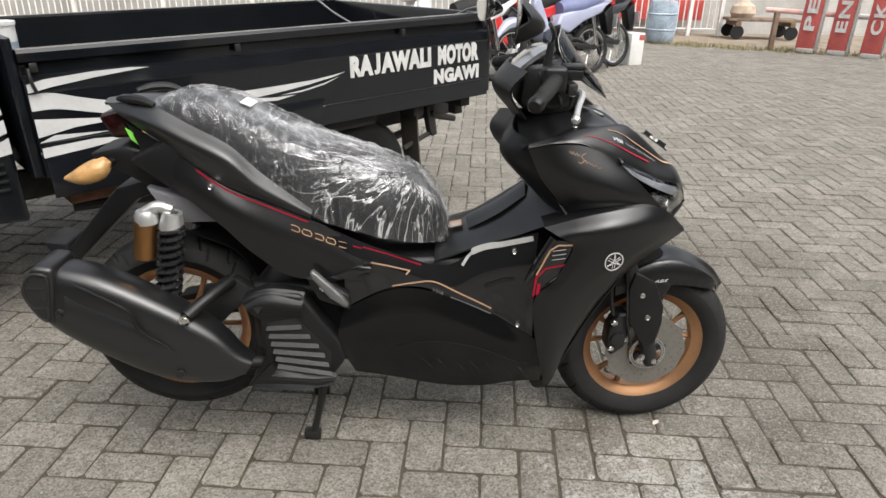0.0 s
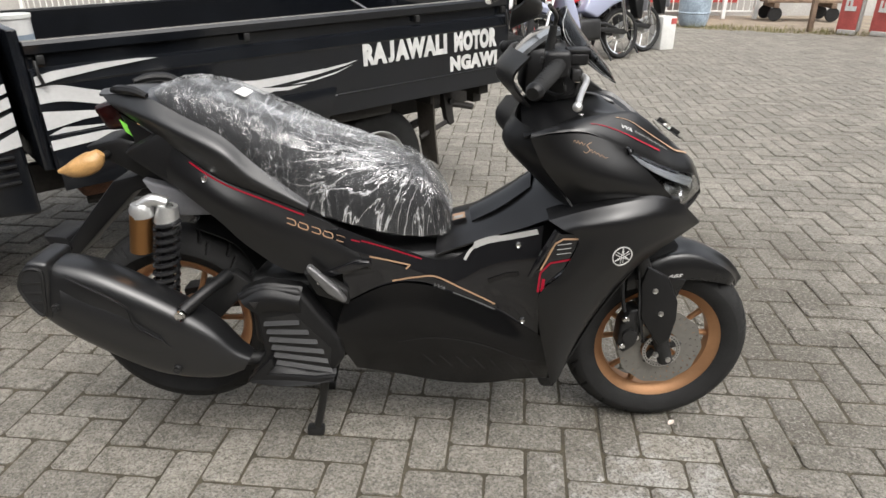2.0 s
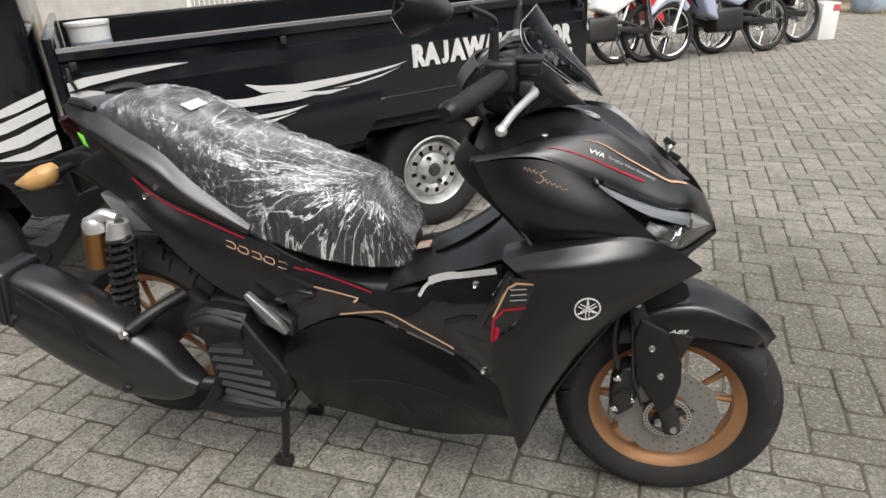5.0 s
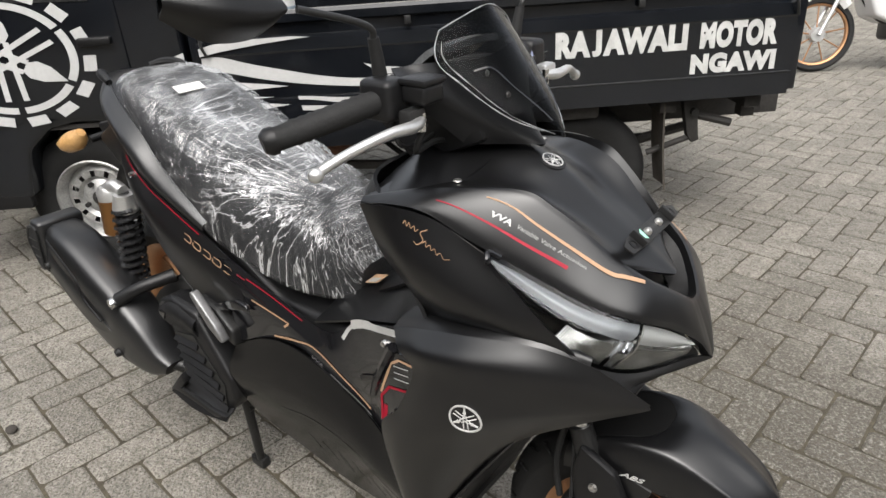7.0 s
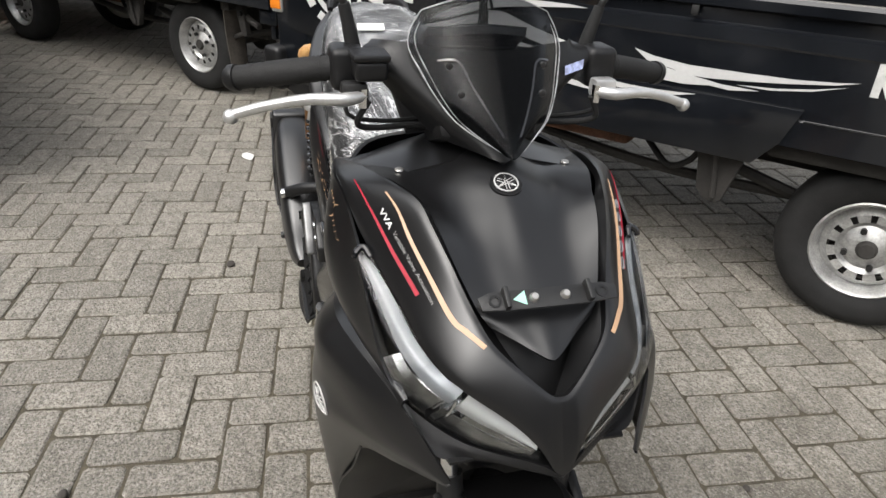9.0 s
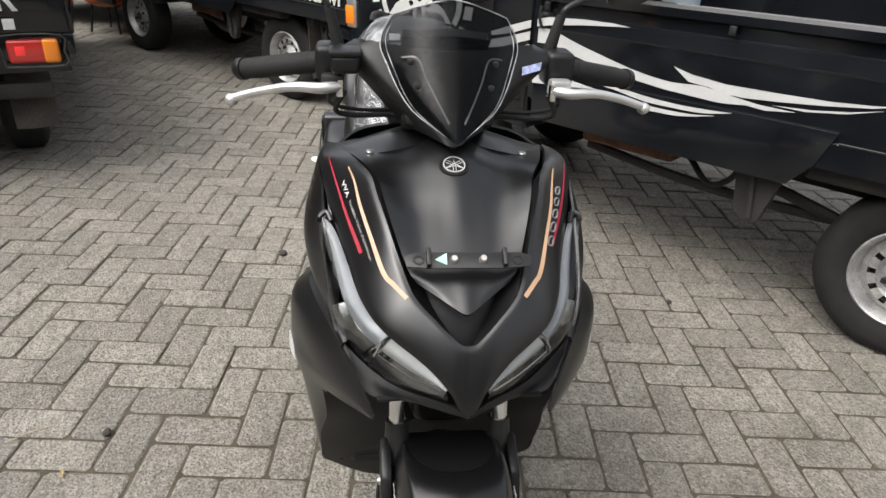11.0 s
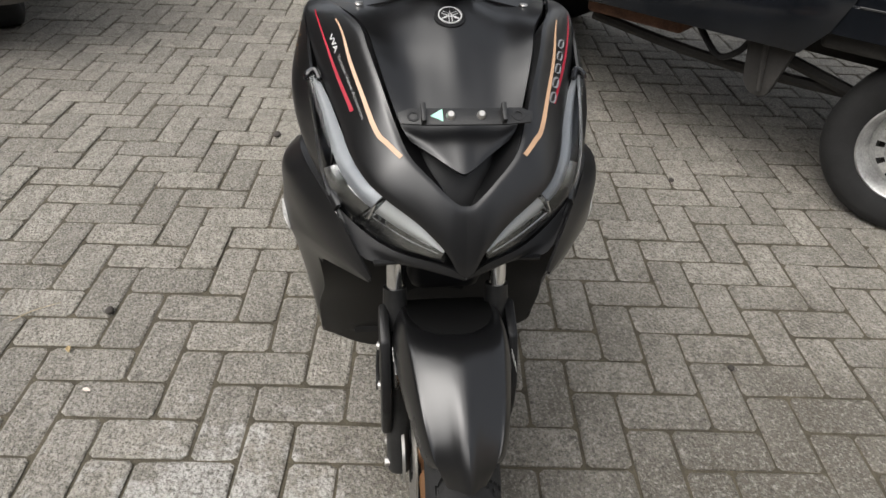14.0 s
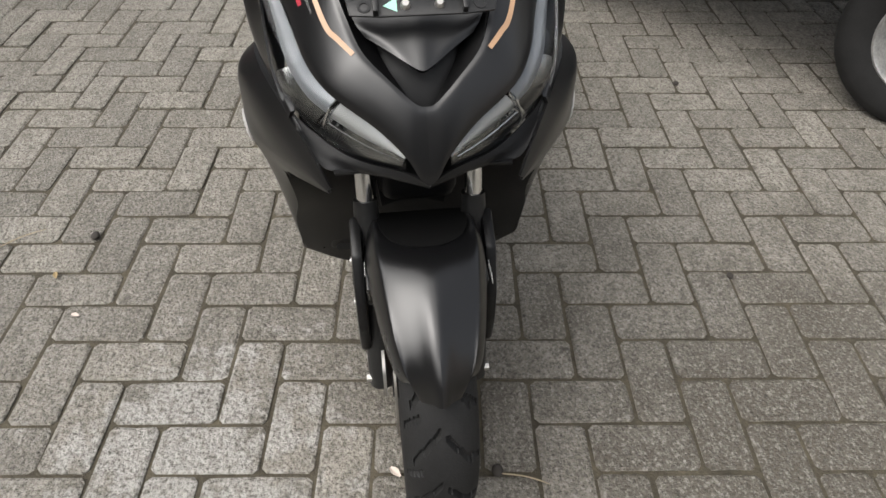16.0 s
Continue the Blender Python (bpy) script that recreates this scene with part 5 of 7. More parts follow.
# side panels
GLOSS_SIDE = [
    [(-0.215, -0.165, 0.710), (-0.105, -0.158, 0.656), (0.009, -0.150, 0.611), (0.110, -0.145, 0.582), (0.202, -0.142, 0.635), (0.347, -0.172, 0.690)],
    [(-0.162, -0.178, 0.627), (-0.077, -0.172, 0.603), (0.024, -0.165, 0.569), (0.128, -0.160, 0.530), (0.218, -0.165, 0.546), (0.340, -0.195, 0.585)],
    [(-0.151, -0.180, 0.482), (-0.050, -0.172, 0.526), (0.053, -0.165, 0.530), (0.158, -0.165, 0.479), (0.250, -0.170, 0.437), (0.345, -0.205, 0.398)],
]
FLOOR_SIDE = [
    [(-0.157, -0.185, 0.476), (-0.050, -0.180, 0.526), (0.038, -0.175, 0.530), (0.143, -0.172, 0.494), (0.249, -0.178, 0.445), (0.352, -0.208, 0.395)],
    [(-0.175, -0.205, 0.392), (-0.052, -0.198, 0.404), (0.053, -0.193, 0.400), (0.174, -0.193, 0.380), (0.281, -0.202, 0.349), (0.375, -0.214, 0.320)],
    [(-0.134, -0.172, 0.274), (-0.026, -0.165, 0.250), (0.101, -0.160, 0.220), (0.213, -0.160, 0.214), (0.307, -0.170, 0.234), (0.397, -0.186, 0.250)],
]
TAIL_UPPER = [
    [(-0.737, -0.045, 0.985), (-0.621, -0.098, 0.995), (-0.510, -0.132, 0.950), (-0.418, -0.150, 0.905), (-0.345, -0.157, 0.838), (-0.229, -0.152, 0.742)],
    [(-0.706, -0.072, 0.966), (-0.607, -0.134, 0.952), (-0.509, -0.168, 0.916), (-0.418, -0.184, 0.870), (-0.351, -0.180, 0.808), (-0.231, -0.163, 0.734)],
    [(-0.689, -0.068, 0.948), (-0.608, -0.115, 0.915), (-0.525, -0.145, 0.868), (-0.441, -0.162, 0.811), (-0.348, -0.168, 0.773), (-0.234, -0.164, 0.723)],
]
REAR_SIDE = [
    [(-0.691, -0.068, 0.944), (-0.520, -0.146, 0.862), (-0.435, -0.163, 0.805), (-0.335, -0.168, 0.764), (-0.215, -0.166, 0.711), (-0.127, -0.160, 0.660)],
    [(-0.659, -0.085, 0.880), (-0.523, -0.158, 0.809), (-0.429, -0.184, 0.752), (-0.338, -0.190, 0.694), (-0.231, -0.186, 0.646), (-0.106, -0.178, 0.603)],
    [(-0.689, -0.070, 0.866), (-0.545, -0.148, 0.777), (-0.451, -0.172, 0.704), (-0.374, -0.180, 0.629), (-0.266, -0.182, 0.565), (-0.085, -0.185, 0.579)],
]
gloss_r, _g = both("gloss_side_panel", GLOSS_SIDE, M_GLOSS, scooter, "gloss black side panel with gold pinstripes", 6)
floor_r, _g = both("floor_side_panel", FLOOR_SIDE, M_DEEP, scooter, "gloss black floorboard side panel", 6)
tail_r, tail_l = both("tail_cowl", TAIL_UPPER, M_SATIN, scooter, "matte black tail cowl", 6)
rear_r, rear_l = both("rear_side_cover", REAR_SIDE, M_MATTE, scooter, "matte black rear side cover with gold and red badge", 6)
P_GLOSS, P_FLOOR, P_TAIL, P_REAR = Panel(GLOSS_SIDE), Panel(FLOOR_SIDE), Panel(TAIL_UPPER), Panel(REAR_SIDE)
part("tail_deck", patch([[(-0.745, -0.040, 0.985), (-0.750, 0, 0.990), (-0.745, 0.040, 0.985)], [(-0.66, -0.085, 0.990), (-0.66, 0, 1.000), (-0.66, 0.085, 0.990)], [(-0.58, -0.115, 0.978), (-0.58, 0, 0.985), (-0.58, 0.115, 0.978)], [(-0.45, -0.14, 0.91), (-0.45, 0, 0.90), (-0.45, 0.14, 0.91)]], 5, 0.006, flip=True), M_MATTE, scooter)
for s in (-1, 1):
    part("grab_rail", tube([(-0.60, s * 0.105, 0.992), (-0.63, s * 0.10, 1.003), (-0.67, s * 0.085, 1.004), (-0.70, s * 0.06, 0.998)], [0.008, 0.011, 0.011, 0.007], 8), M_PLASTIC, scooter)
part("tail_light", plate([(-0.765, 0.955), (-0.70, 0.975), (-0.68, 0.90), (-0.735, 0.895)], -0.055, 0.055, 0.012, segs=3), M_SMOKED_RED, scooter, "dark smoked tail light")
# gaps filled by the frame cover behind the panels
part("frame_core", plate([(-0.68, 0.86), (-0.55, 0.93), (-0.30, 0.76), (-0.05, 0.60), (0.20, 0.60), (0.36, 0.70), (0.50, 0.74), (0.52, 0.62), (0.44, 0.45), (0.40, 0.27), (0.10, 0.24), (-0.10, 0.29), (-0.16, 0.45), (-0.30, 0.58), (-0.50, 0.72)], -0.135, 0.135, 0.02), M_PLASTIC, scooter)
part("nose_core", plate([(0.36, 0.74), (0.40, 0.92), (0.53, 0.93), (0.66, 0.82), (0.72, 0.73), (0.66, 0.68), (0.52, 0.68)], -0.075, 0.075, 0.02), M_PLASTIC, scooter)
part("fork_shroud", plate([(0.50, 0.70), (0.66, 0.69), (0.62, 0.55), (0.52, 0.50)], -0.06, 0.06, 0.02), M_PLASTIC, scooter)
part("front_radiator", plate([(0.37, 0.26), (0.42, 0.52), (0.48, 0.60), (0.45, 0.45), (0.40, 0.25)], -0.17, 0.17, 0.006), M_PLASTIC, scooter)
part("belly_cover", patch([[(0.576, -0.204, 0.588), (0.510, -0.12, 0.600), (0.490, 0, 0.605), (0.510, 0.12, 0.600), (0.576, 0.204, 0.588)], [(0.500, -0.206, 0.466), (0.470, -0.11, 0.470), (0.462, 0, 0.475), (0.470, 0.11, 0.470), (0.500, 0.206, 0.466)], [(0.448, -0.222, 0.376), (0.428, -0.11, 0.350), (0.422, 0, 0.345), (0.428, 0.11, 0.350), (0.448, 0.222, 0.376)], [(0.390, -0.225, 0.250), (0.378, -0.125, 0.185), (0.372, 0, 0.175), (0.378, 0.125, 0.185), (0.390, 0.225, 0.250)]], 5, 0.004), M_PLASTIC, scooter, "black plastic belly cover behind the wheel")
part("belly_pan", plate([(-0.13, 0.27), (0.10, 0.215), (0.24, 0.212), (0.41, 0.25), (0.40, 0.28), (0.1, 0.25), (-0.12, 0.30)], -0.16, 0.16, 0.008), M_PLASTIC, scooter)
# right-hand vent with red and gold stripes
vent = part("vent_panel", patch([[(0.362, -0.236, 0.690), (0.400, -0.240, 0.694), (0.445, -0.243, 0.690)], [(0.345, -0.236, 0.620), (0.385, -0.240, 0.628), (0.425, -0.244, 0.632)], [(0.325, -0.232, 0.535), (0.338, -0.236, 0.545), (0.375, -0.243, 0.588)]], 5, 0.004), M_GLOSS, scooter, "gloss black vent panel with red stripe")
P_VENT = Panel([[(0.362, -0.236, 0.690), (0.400, -0.240, 0.694), (0.445, -0.243, 0.690)], [(0.345, -0.236, 0.620), (0.385, -0.240, 0.628), (0.425, -0.244, 0.632)], [(0.325, -0.232, 0.535), (0.338, -0.236, 0.545), (0.375, -0.243, 0.588)]])
part("vent_panel", patch([[(0.362, -0.236, 0.690), (0.400, -0.240, 0.694), (0.445, -0.243, 0.690)], [(0.345, -0.236, 0.620), (0.385, -0.240, 0.628), (0.425, -0.244, 0.632)], [(0.325, -0.232, 0.535), (0.338, -0.236, 0.545), (0.375, -0.243, 0.588)]], 5, 0.004, mirror=True), M_GLOSS, scooter)
part("vent_strake", tube([(0.312, -0.232, 0.578), (0.335, -0.236, 0.63), (0.372, -0.236, 0.700)], [0.006, 0.009, 0.010], 8), M_GLOSS, scooter)
line_xz(P_VENT, [(0.336, 0.598), (0.366, 0.668), (0.385, 0.682), (0.430, 0.684)], 0.0045, "gold_stripe", M_GOLDDECAL, vent, smooth=False)
line_xz(P_VENT, [(0.333, 0.538), (0.336, 0.590), (0.358, 0.618), (0.405, 0.630)], 0.005, "red_stripe", M_RED, vent, smooth=False)
line_xz(P_VENT, [(0.343, 0.542), (0.345, 0.575)], 0.008, "red_stripe", M_RED, vent)
for k in range(3):
    line_xz(P_VENT, [(0.372, 0.642 + 0.012 * k), (0.405, 0.648 + 0.012 * k)], 0.0022, "grey_stripe", M_GREY, vent)

# stripes and lettering on the side
line_xz(P_REAR, [(-0.505, 0.846), (-0.43, 0.797), (-0.335, 0.757), (-0.24, 0.716)], 0.0045, "red_stripe", M_RED, rear_r)
line_xz(P_GLOSS, [(-0.105, 0.645), (-0.04, 0.622), (0.045, 0.589)], 0.0045, "red_stripe", M_RED, gloss_r)
line_xz(P_GLOSS, [(-0.085, 0.606), (-0.035, 0.593), (0.016, 0.578), (0.005, 0.569)], 0.0045, "gold_stripe", M_GOLDDECAL, gloss_r, smooth=False)
line_xz(P_GLOSS, [(-0.03, 0.537), (0.03, 0.545), (0.078, 0.545), (0.15, 0.510), (0.235, 0.468)], 0.0045, "gold_stripe", M_GOLDDECAL, gloss_r)
letter_xz(P_GLOSS, "VVA", 0.014, 0.072, 0.520, -24, "lettering", M_DIM, gloss_r, bold=0.0002, shear=0.2, width=1.3)
line_xz(P_GLOSS, [(0.125, 0.500), (0.235, 0.452)], 0.004, "small_print", M_DIM, gloss_r)
line_xz(P_GLOSS, [(0.130, 0.489), (0.235, 0.443)], 0.003, "small_print", M_DIM, gloss_r)
# model badge on the rear cover: slanted gold outlines and a red block
for k in range(5):
    x0, z0 = -0.284 + 0.0290 * k, 0.707 - 0.0122 * k
    line_xz(P_REAR, [(x0 + 0.003, z0 + 0.0055), (x0 + 0.021, z0 - 0.0020), (x0 + 0.022, z0 - 0.0135), (x0 + 0.003, z0 - 0.0060), (x0 + 0.001, z0 + 0.0020)][: 5 if k % 2 else 4], 0.0030, "badge_stroke", M_GOLDDECAL, rear_r, n=3)
line_xz(P_REAR, [(-0.131, 0.645), (-0.110, 0.637)], 0.015, "red_badge", M_RED, rear_r)
# pale strip painting the sky's reflection along the gloss panel's ledge, then a matte strip
part("panel_trim", ribbon([P_GLOSS.xz(x, z, 0.002) for x, z in spline([(0.155, 0.585), (0.175, 0.615), (0.21, 0.634), (0.27, 0.652), (0.335, 0.672)], 6)], [0.008] * 8 + [0.024] * 8 + [0.018] * 9), M_SKYGLINT, scooter)
part("panel_trim", ribbon([P_GLOSS.xz(x, z, 0.003) for x, z in ((0.215, 0.533), (0.26, 0.556), (0.29, 0.562))], 0.010), M_MATTE, scooter)
part("rear_fin", plate([(-0.205, 0.566), (-0.12, 0.602), (-0.085, 0.600), (-0.078, 0.590), (-0.195, 0.553)], -0.192, -0.180, 0.003), M_GLOSS, scooter)
for x, z, pn in ((0.288, 0.636, P_GLOSS), (0.305, 0.432, P_GLOSS), (-0.470, 0.808, P_REAR)):
    p = pn.xz(x, z, 0.002)
    bolt(scooter, tuple(p), 0.007)
# badge: ring and three forks, on both leg shields and on the nose
def badge(name, parent, m, r, material):
    b = bmesh.new()
    lathe([(r, -0.001), (r, 0.001), (r * 0.9, 0.001), (r * 0.9, -0.001)], 40, 'z', b)
    for a in (90, 210, 330):
        q = radians(a)
        for p0, p1, w in (((0.28, 0.0), (0.82, 0.0), 0.13), ((0.44, -0.08), (0.62, 0.0), 0.11), ((0.44, 0.08), (0.62, 0.0), 0.11), ((-0.74, 0.13), (0.30, 0.10), 0.075), ((-0.74, -0.13), (0.30, -0.10), 0.075)):
            pts = [(r * (x * math.cos(q) - y * math.sin(q)), r * (x * math.sin(q) + y * math.cos(q)), 0.0) for x, y in (p0, p1)]
            tube(pts, r * w * 0.5, 5, 1, b)
    b.transform(m)
    return part(name, b, material, parent)
LOGO = (0.524, -0.0, 0.645)
p = P_WING.xz(0.524, 0.645, 0.0015)
def shield_badge(parent, mirror):
    """The badge laid on the curved leg shield."""
    b = badge("badge", parent, Matrix.Identity(4), 0.025, M_LETTER)
    for v in b.data.vertices:
        q = P_WING.xz(0.524 + v.co.x, 0.645 + v.co.y, 0.0018 + v.co.z)
        v.co = (q[0], -q[1] if mirror else q[1], q[2])
shield_badge(wing_r, False)
shield_badge(wing_l, True)
bp = part("badge_seat", lathe([(0.0, -0.004), (0.024, -0.004), (0.022, 0.003), (0.0, 0.003)], 32, 'z'), M_PLASTIC, centre)
bp.location, bp.rotation_euler = (0.512, 0, 0.961), (0, radians(22), 0)
badge("badge", centre, Matrix.Translation((0.5135, 0, 0.9652)) @ pose(0, 0, 0, 0, 22, 0) @ pose(0, 0, 0, 0, 0, 90), 0.017, M_STICKER)
# nose stripes
for s in (-1, 1):
    pr = top_r if s < 0 else top_l
    mir = s > 0
    line_uv(P_TOP, [(0.225, 0.362), (0.355, 0.405), (0.480, 0.413), (0.548, 0.400), (0.578, 0.350), (0.630, 0.262)], [0.002, 0.0045, 0.0062, 0.0066, 0.0066, 0.0060], "gold_stripe", M_GOLDDECAL, pr, sides=(0.5, s * 0.3, 0.8), mirror=mir)
    line_uv(P_TOP, [(0.168, 0.605), (0.260, 0.618), (0.365, 0.622), (0.462, 0.612)] if s < 0 else [(0.185, 0.660), (0.255, 0.655), (0.355, 0.615), (0.455, 0.560)], [0.0015, 0.0030, 0.0045, 0.0058] if s < 0 else [0.0018, 0.0035, 0.0048, 0.0042], "red_stripe", M_RED, pr, sides=(0.5, s * 0.5, 0.7), mirror=mir)
def letter_uv(panel, body, size, u0, v0, du, dv, name, material, parent, mirror=False, **kw):
    """Lettering laid on a panel: du, dv are the panel steps for one metre along and up the text."""
    me = text_mesh(body, size, depth=0.0, **kw)
    for v in me.vertices:
        q = panel.uv(u0 + du[0] * v.co.x + dv[0] * v.co.y, v0 + du[1] * v.co.x + dv[1] * v.co.y, 0.0014)
        v.co = q * np.array((1, -1 if mirror else 1, 1))
    return part(name, me, material, parent, smooth=False)
letter_uv(P_TOP, "VVA", 0.017, 0.260, 0.552, (1.0, 0.0), (0.0, -1.0), "lettering", M_STICKER, top_r, bold=0.0005, shear=-0.15, fit=(0.056, 0.062))
letter_uv(P_TOP, "Variable Valve Actuation", 0.012, 0.326, 0.535, (1.0, -0.06), (0.0, -1.0), "lettering", M_GREY, top_r, fit=(0.169, 0.044))
# side badge: a row of thin gold strokes like a signature
for pts, wd in (([(0.385, 0.914), (0.389, 0.920), (0.394, 0.911), (0.398, 0.918), (0.403, 0.909), (0.409, 0.914), (0.413, 0.906), (0.419, 0.910)], 0.0016), ([(0.437, 0.912), (0.424, 0.905), (0.432, 0.893), (0.422, 0.885), (0.414, 0.889)], 0.0019),
                ([(0.432, 0.889), (0.438, 0.893), (0.440, 0.884), (0.447, 0.888), (0.451, 0.880), (0.457, 0.883), (0.463, 0.874), (0.469, 0.878), (0.477, 0.869), (0.488, 0.870)], 0.0013)):
    line_xz(P_COWL, [(0.430 + 0.8 * (a - 0.430), 0.898 + 0.8 * (b - 0.898)) for a, b in pts], wd * 0.75, "badge_stroke", M_GOLDDECAL, cowl_r)
M_BADGE = mat("grey_badge_print", (0.20, 0.20, 0.205), 0.4)
# model badge of the other side: five slanted grey outlines in a row
for k in range(5):
    u0 = 0.272 + 0.039 * k
    line_uv(P_TOP, [(u0, 0.560), (u0 + 0.012, 0.480), (u0 + 0.034, 0.470), (u0 + 0.024, 0.552), (u0 + 0.004, 0.560)], 0.0026, "badge_stroke", M_BADGE, top_l, n=3, sides=(0.5, 0.3, 0.8), mirror=True)
# plate bracket on the nose
brk = part("plate_bracket", plate([(-0.085, -0.010), (-0.088, 0.006), (-0.072, 0.012), (0.072, 0.012), (0.088, 0.006), (0.085, -0.010), (0.05, -0.013), (-0.05, -0.013)], -0.0015, 0.0015, 0.001, plane='xy'), M_DARKMETAL, scooter, "black slotted number plate bracket")
brk.matrix_basis = Matrix.Translation((0.676, 0.004, 0.889)) @ pose(0, 0, 0, 0, 33, 0) @ pose(0, 0, 0, 0, 0, 90)
for x in (-0.020, 0.020):
    b = part("bracket_bolt", lathe([(0.0, 0.006), (0.004, 0.006), (0.0055, 0.004), (0.0065, 0.0), (0.0, 0.0)], 10, 'z'), M_STEEL, brk)
    b.location = (x, 0, 0.0015)
for x in (-0.068, 0.068):
    part("bracket_slot", lathe([(0.005, 0.0025), (0.008, 0.0025), (0.008, 0.001), (0.005, 0.001)], 16, 'z', centre=(x, 0, 0)), M_PLASTIC, brk)
part("bracket_tab", box(-0.058, -0.052, -0.012, 0.014, 0.0, 0.012, 0.001), M_DARKMETAL, brk)
part("bracket_tab", box(0.046, 0.052, -0.012, 0.014, 0.0, 0.012, 0.001), M_DARKMETAL, brk)
part("mint_sticker", plate([(-0.046, 0.0), (-0.030, 0.010), (-0.030, -0.008)], 0.0017, 0.0025, plane='xy'), M_MINT, brk)
for s in (-1, 1):
    b = part("cowl_screw", lathe([(0.0, 0.003), (0.006, 0.002), (0.007, 0.0), (0.0, 0.0)], 12, 'z'), M_STEEL, scooter)
    b.location = (0.425, s * 0.126, 0.953)

# windscreen and handlebar cover
SCREEN = [
    [(0.372, -0.090, 1.158), (0.386, -0.047, 1.174), (0.394, 0.0, 1.185), (0.386, 0.047, 1.174), (0.372, 0.090, 1.158)],
    [(0.380, -0.110, 1.120), (0.412, -0.058, 1.136), (0.424, 0.0, 1.142), (0.412, 0.058, 1.136), (0.380, 0.110, 1.120)],
    [(0.420, -0.096, 1.084), (0.448, -0.054, 1.094), (0.462, 0.0, 1.097), (0.448, 0.054, 1.094), (0.420, 0.096, 1.084)],
    [(0.474, -0.067, 1.040), (0.495, -0.036, 1.046), (0.505, 0.0, 1.048), (0.495, 0.036, 1.046), (0.474, 0.067, 1.040)],
    [(0.528, -0.008, 1.006), (0.531, -0.004, 1.005), (0.533, 0.0, 1.004), (0.531, 0.004, 1.005), (0.528, 0.008, 1.006)],
]
screen = part("windscreen", patch(SCREEN, 6, 0.003, flip=True), M_SMOKE, scooter, "small smoked windscreen wrapped in clear film")
screen.visible_shadow = False
P_SCREEN = Panel(SCREEN, out=(0.7, 0, 0.5))
for s in (-1, 1):
    edge = [P_SCREEN.uv(0.5 + s * 0.5, v, 0.0008) for v in np.linspace(0, 1, 14)]
    part("film_edge", tube([tuple(p) for p in edge[::2]], [0.0006, 0.0009, 0.0006, 0.0012, 0.0007, 0.0011, 0.0006], 6, 3), M_FILM, screen, "bright edge of clear film")
    edge = [P_SCREEN.uv(0.5 + s * 0.455, v, 0.0016) for v in np.linspace(0.12, 0.97, 9)]
    part("film_edge", tube([tuple(p) for p in edge], [0.0002, 0.0007, 0.0003, 0.0009, 0.0002, 0.0006, 0.0003, 0.0008, 0.0002], 6, 3), M_FILM, screen, "second fold of clear film")
    line_uv(P_SCREEN, [(0.5 + s * 0.36, 0.42), (0.5 + s * 0.24, 0.44), (0.5 + s * 0.20, 0.60), (0.5 + s * 0.12, 0.86)], 0.003, "moulded_line", M_GLOSS, screen, sides=(0.7, 0, 0.5))
    for v in (0.46, 0.62):
        q = P_SCREEN.uv(0.5 + s * 0.30, v, 0.001)
        part("screen_screw", lathe([(0.0, 0.003), (0.004, 0.002), (0.005, 0.0), (0.0, 0.0)], 10, 'x', centre=tuple(q)), M_DARKMETAL, screen)
part("film_edge", tube([tuple(P_SCREEN.uv(u, 0.0, 0.0008)) for u in np.linspace(0, 1, 9)], [0.0006, 0.0009, 0.0006, 0.0010, 0.0006, 0.0010, 0.0006, 0.0009, 0.0006], 6, 3), M_FILM, screen, "bright edge of clear film")
BAR = [
    [(0.330, -0.150, 1.112), (0.375, -0.120, 1.118), (0.380, 0.0, 1.105), (0.375, 0.120, 1.118), (0.330, 0.150, 1.112)],
    [(0.370, -0.172, 1.098), (0.396, -0.105, 1.085), (0.415, 0.0, 1.070), (0.396, 0.105, 1.085), (0.370, 0.172, 1.098)],
    [(0.375, -0.130, 1.050), (0.432, -0.070, 1.034), (0.456, 0.0, 1.022), (0.432, 0.070, 1.034), (0.375, 0.130, 1.050)],
    [(0.400, -0.070, 0.990), (0.465, -0.030, 0.990), (0.500, 0.0, 0.988), (0.465, 0.030, 0.990), (0.400, 0.070, 0.990)],
]
bar = part("handlebar_cover", patch(BAR, 6, 0.006, flip=True), M_PLASTIC, scooter, "black handlebar cover")
part("bar_core", plate([(0.30, 1.095), (0.37, 1.105), (0.41, 1.06), (0.44, 1.00), (0.36, 0.965), (0.29, 0.99)], -0.075, 0.075, 0.015), M_PLASTIC, scooter)
part("rear_bar_cover", patch([[(0.300, -0.140, 1.085), (0.270, 0.0, 1.090), (0.300, 0.140, 1.085)], [(0.265, -0.110, 1.030), (0.235, 0.0, 1.035), (0.265, 0.110, 1.030)], [(0.310, -0.090, 0.965), (0.290, 0.0, 0.965), (0.310, 0.090, 0.965)]], 5, 0.006), M_PLASTIC, scooter)
dash = part("dash_display", patch([[(0.255, -0.070, 1.060), (0.250, 0.0, 1.065), (0.255, 0.070, 1.060)], [(0.335, -0.075, 1.125), (0.335, 0.0, 1.13), (0.335, 0.075, 1.125)], [(0.375, -0.06, 1.135), (0.38, 0.0, 1.14), (0.375, 0.06, 1.135)]], 5, 0.010, flip=True), M_DASH, scooter, "instrument display under crumpled clear film")
part("blue_sticker", patch([[(0.398, 0.118, 1.0885), (0.385, 0.152, 1.0945)], [(0.402, 0.118, 1.0765), (0.390, 0.150, 1.0825)]], 3, 0.001, flip=True), mat("blue_white_sticker", (0.35, 0.4, 0.62), 0.4, vary=0.4, scale=120), bar)
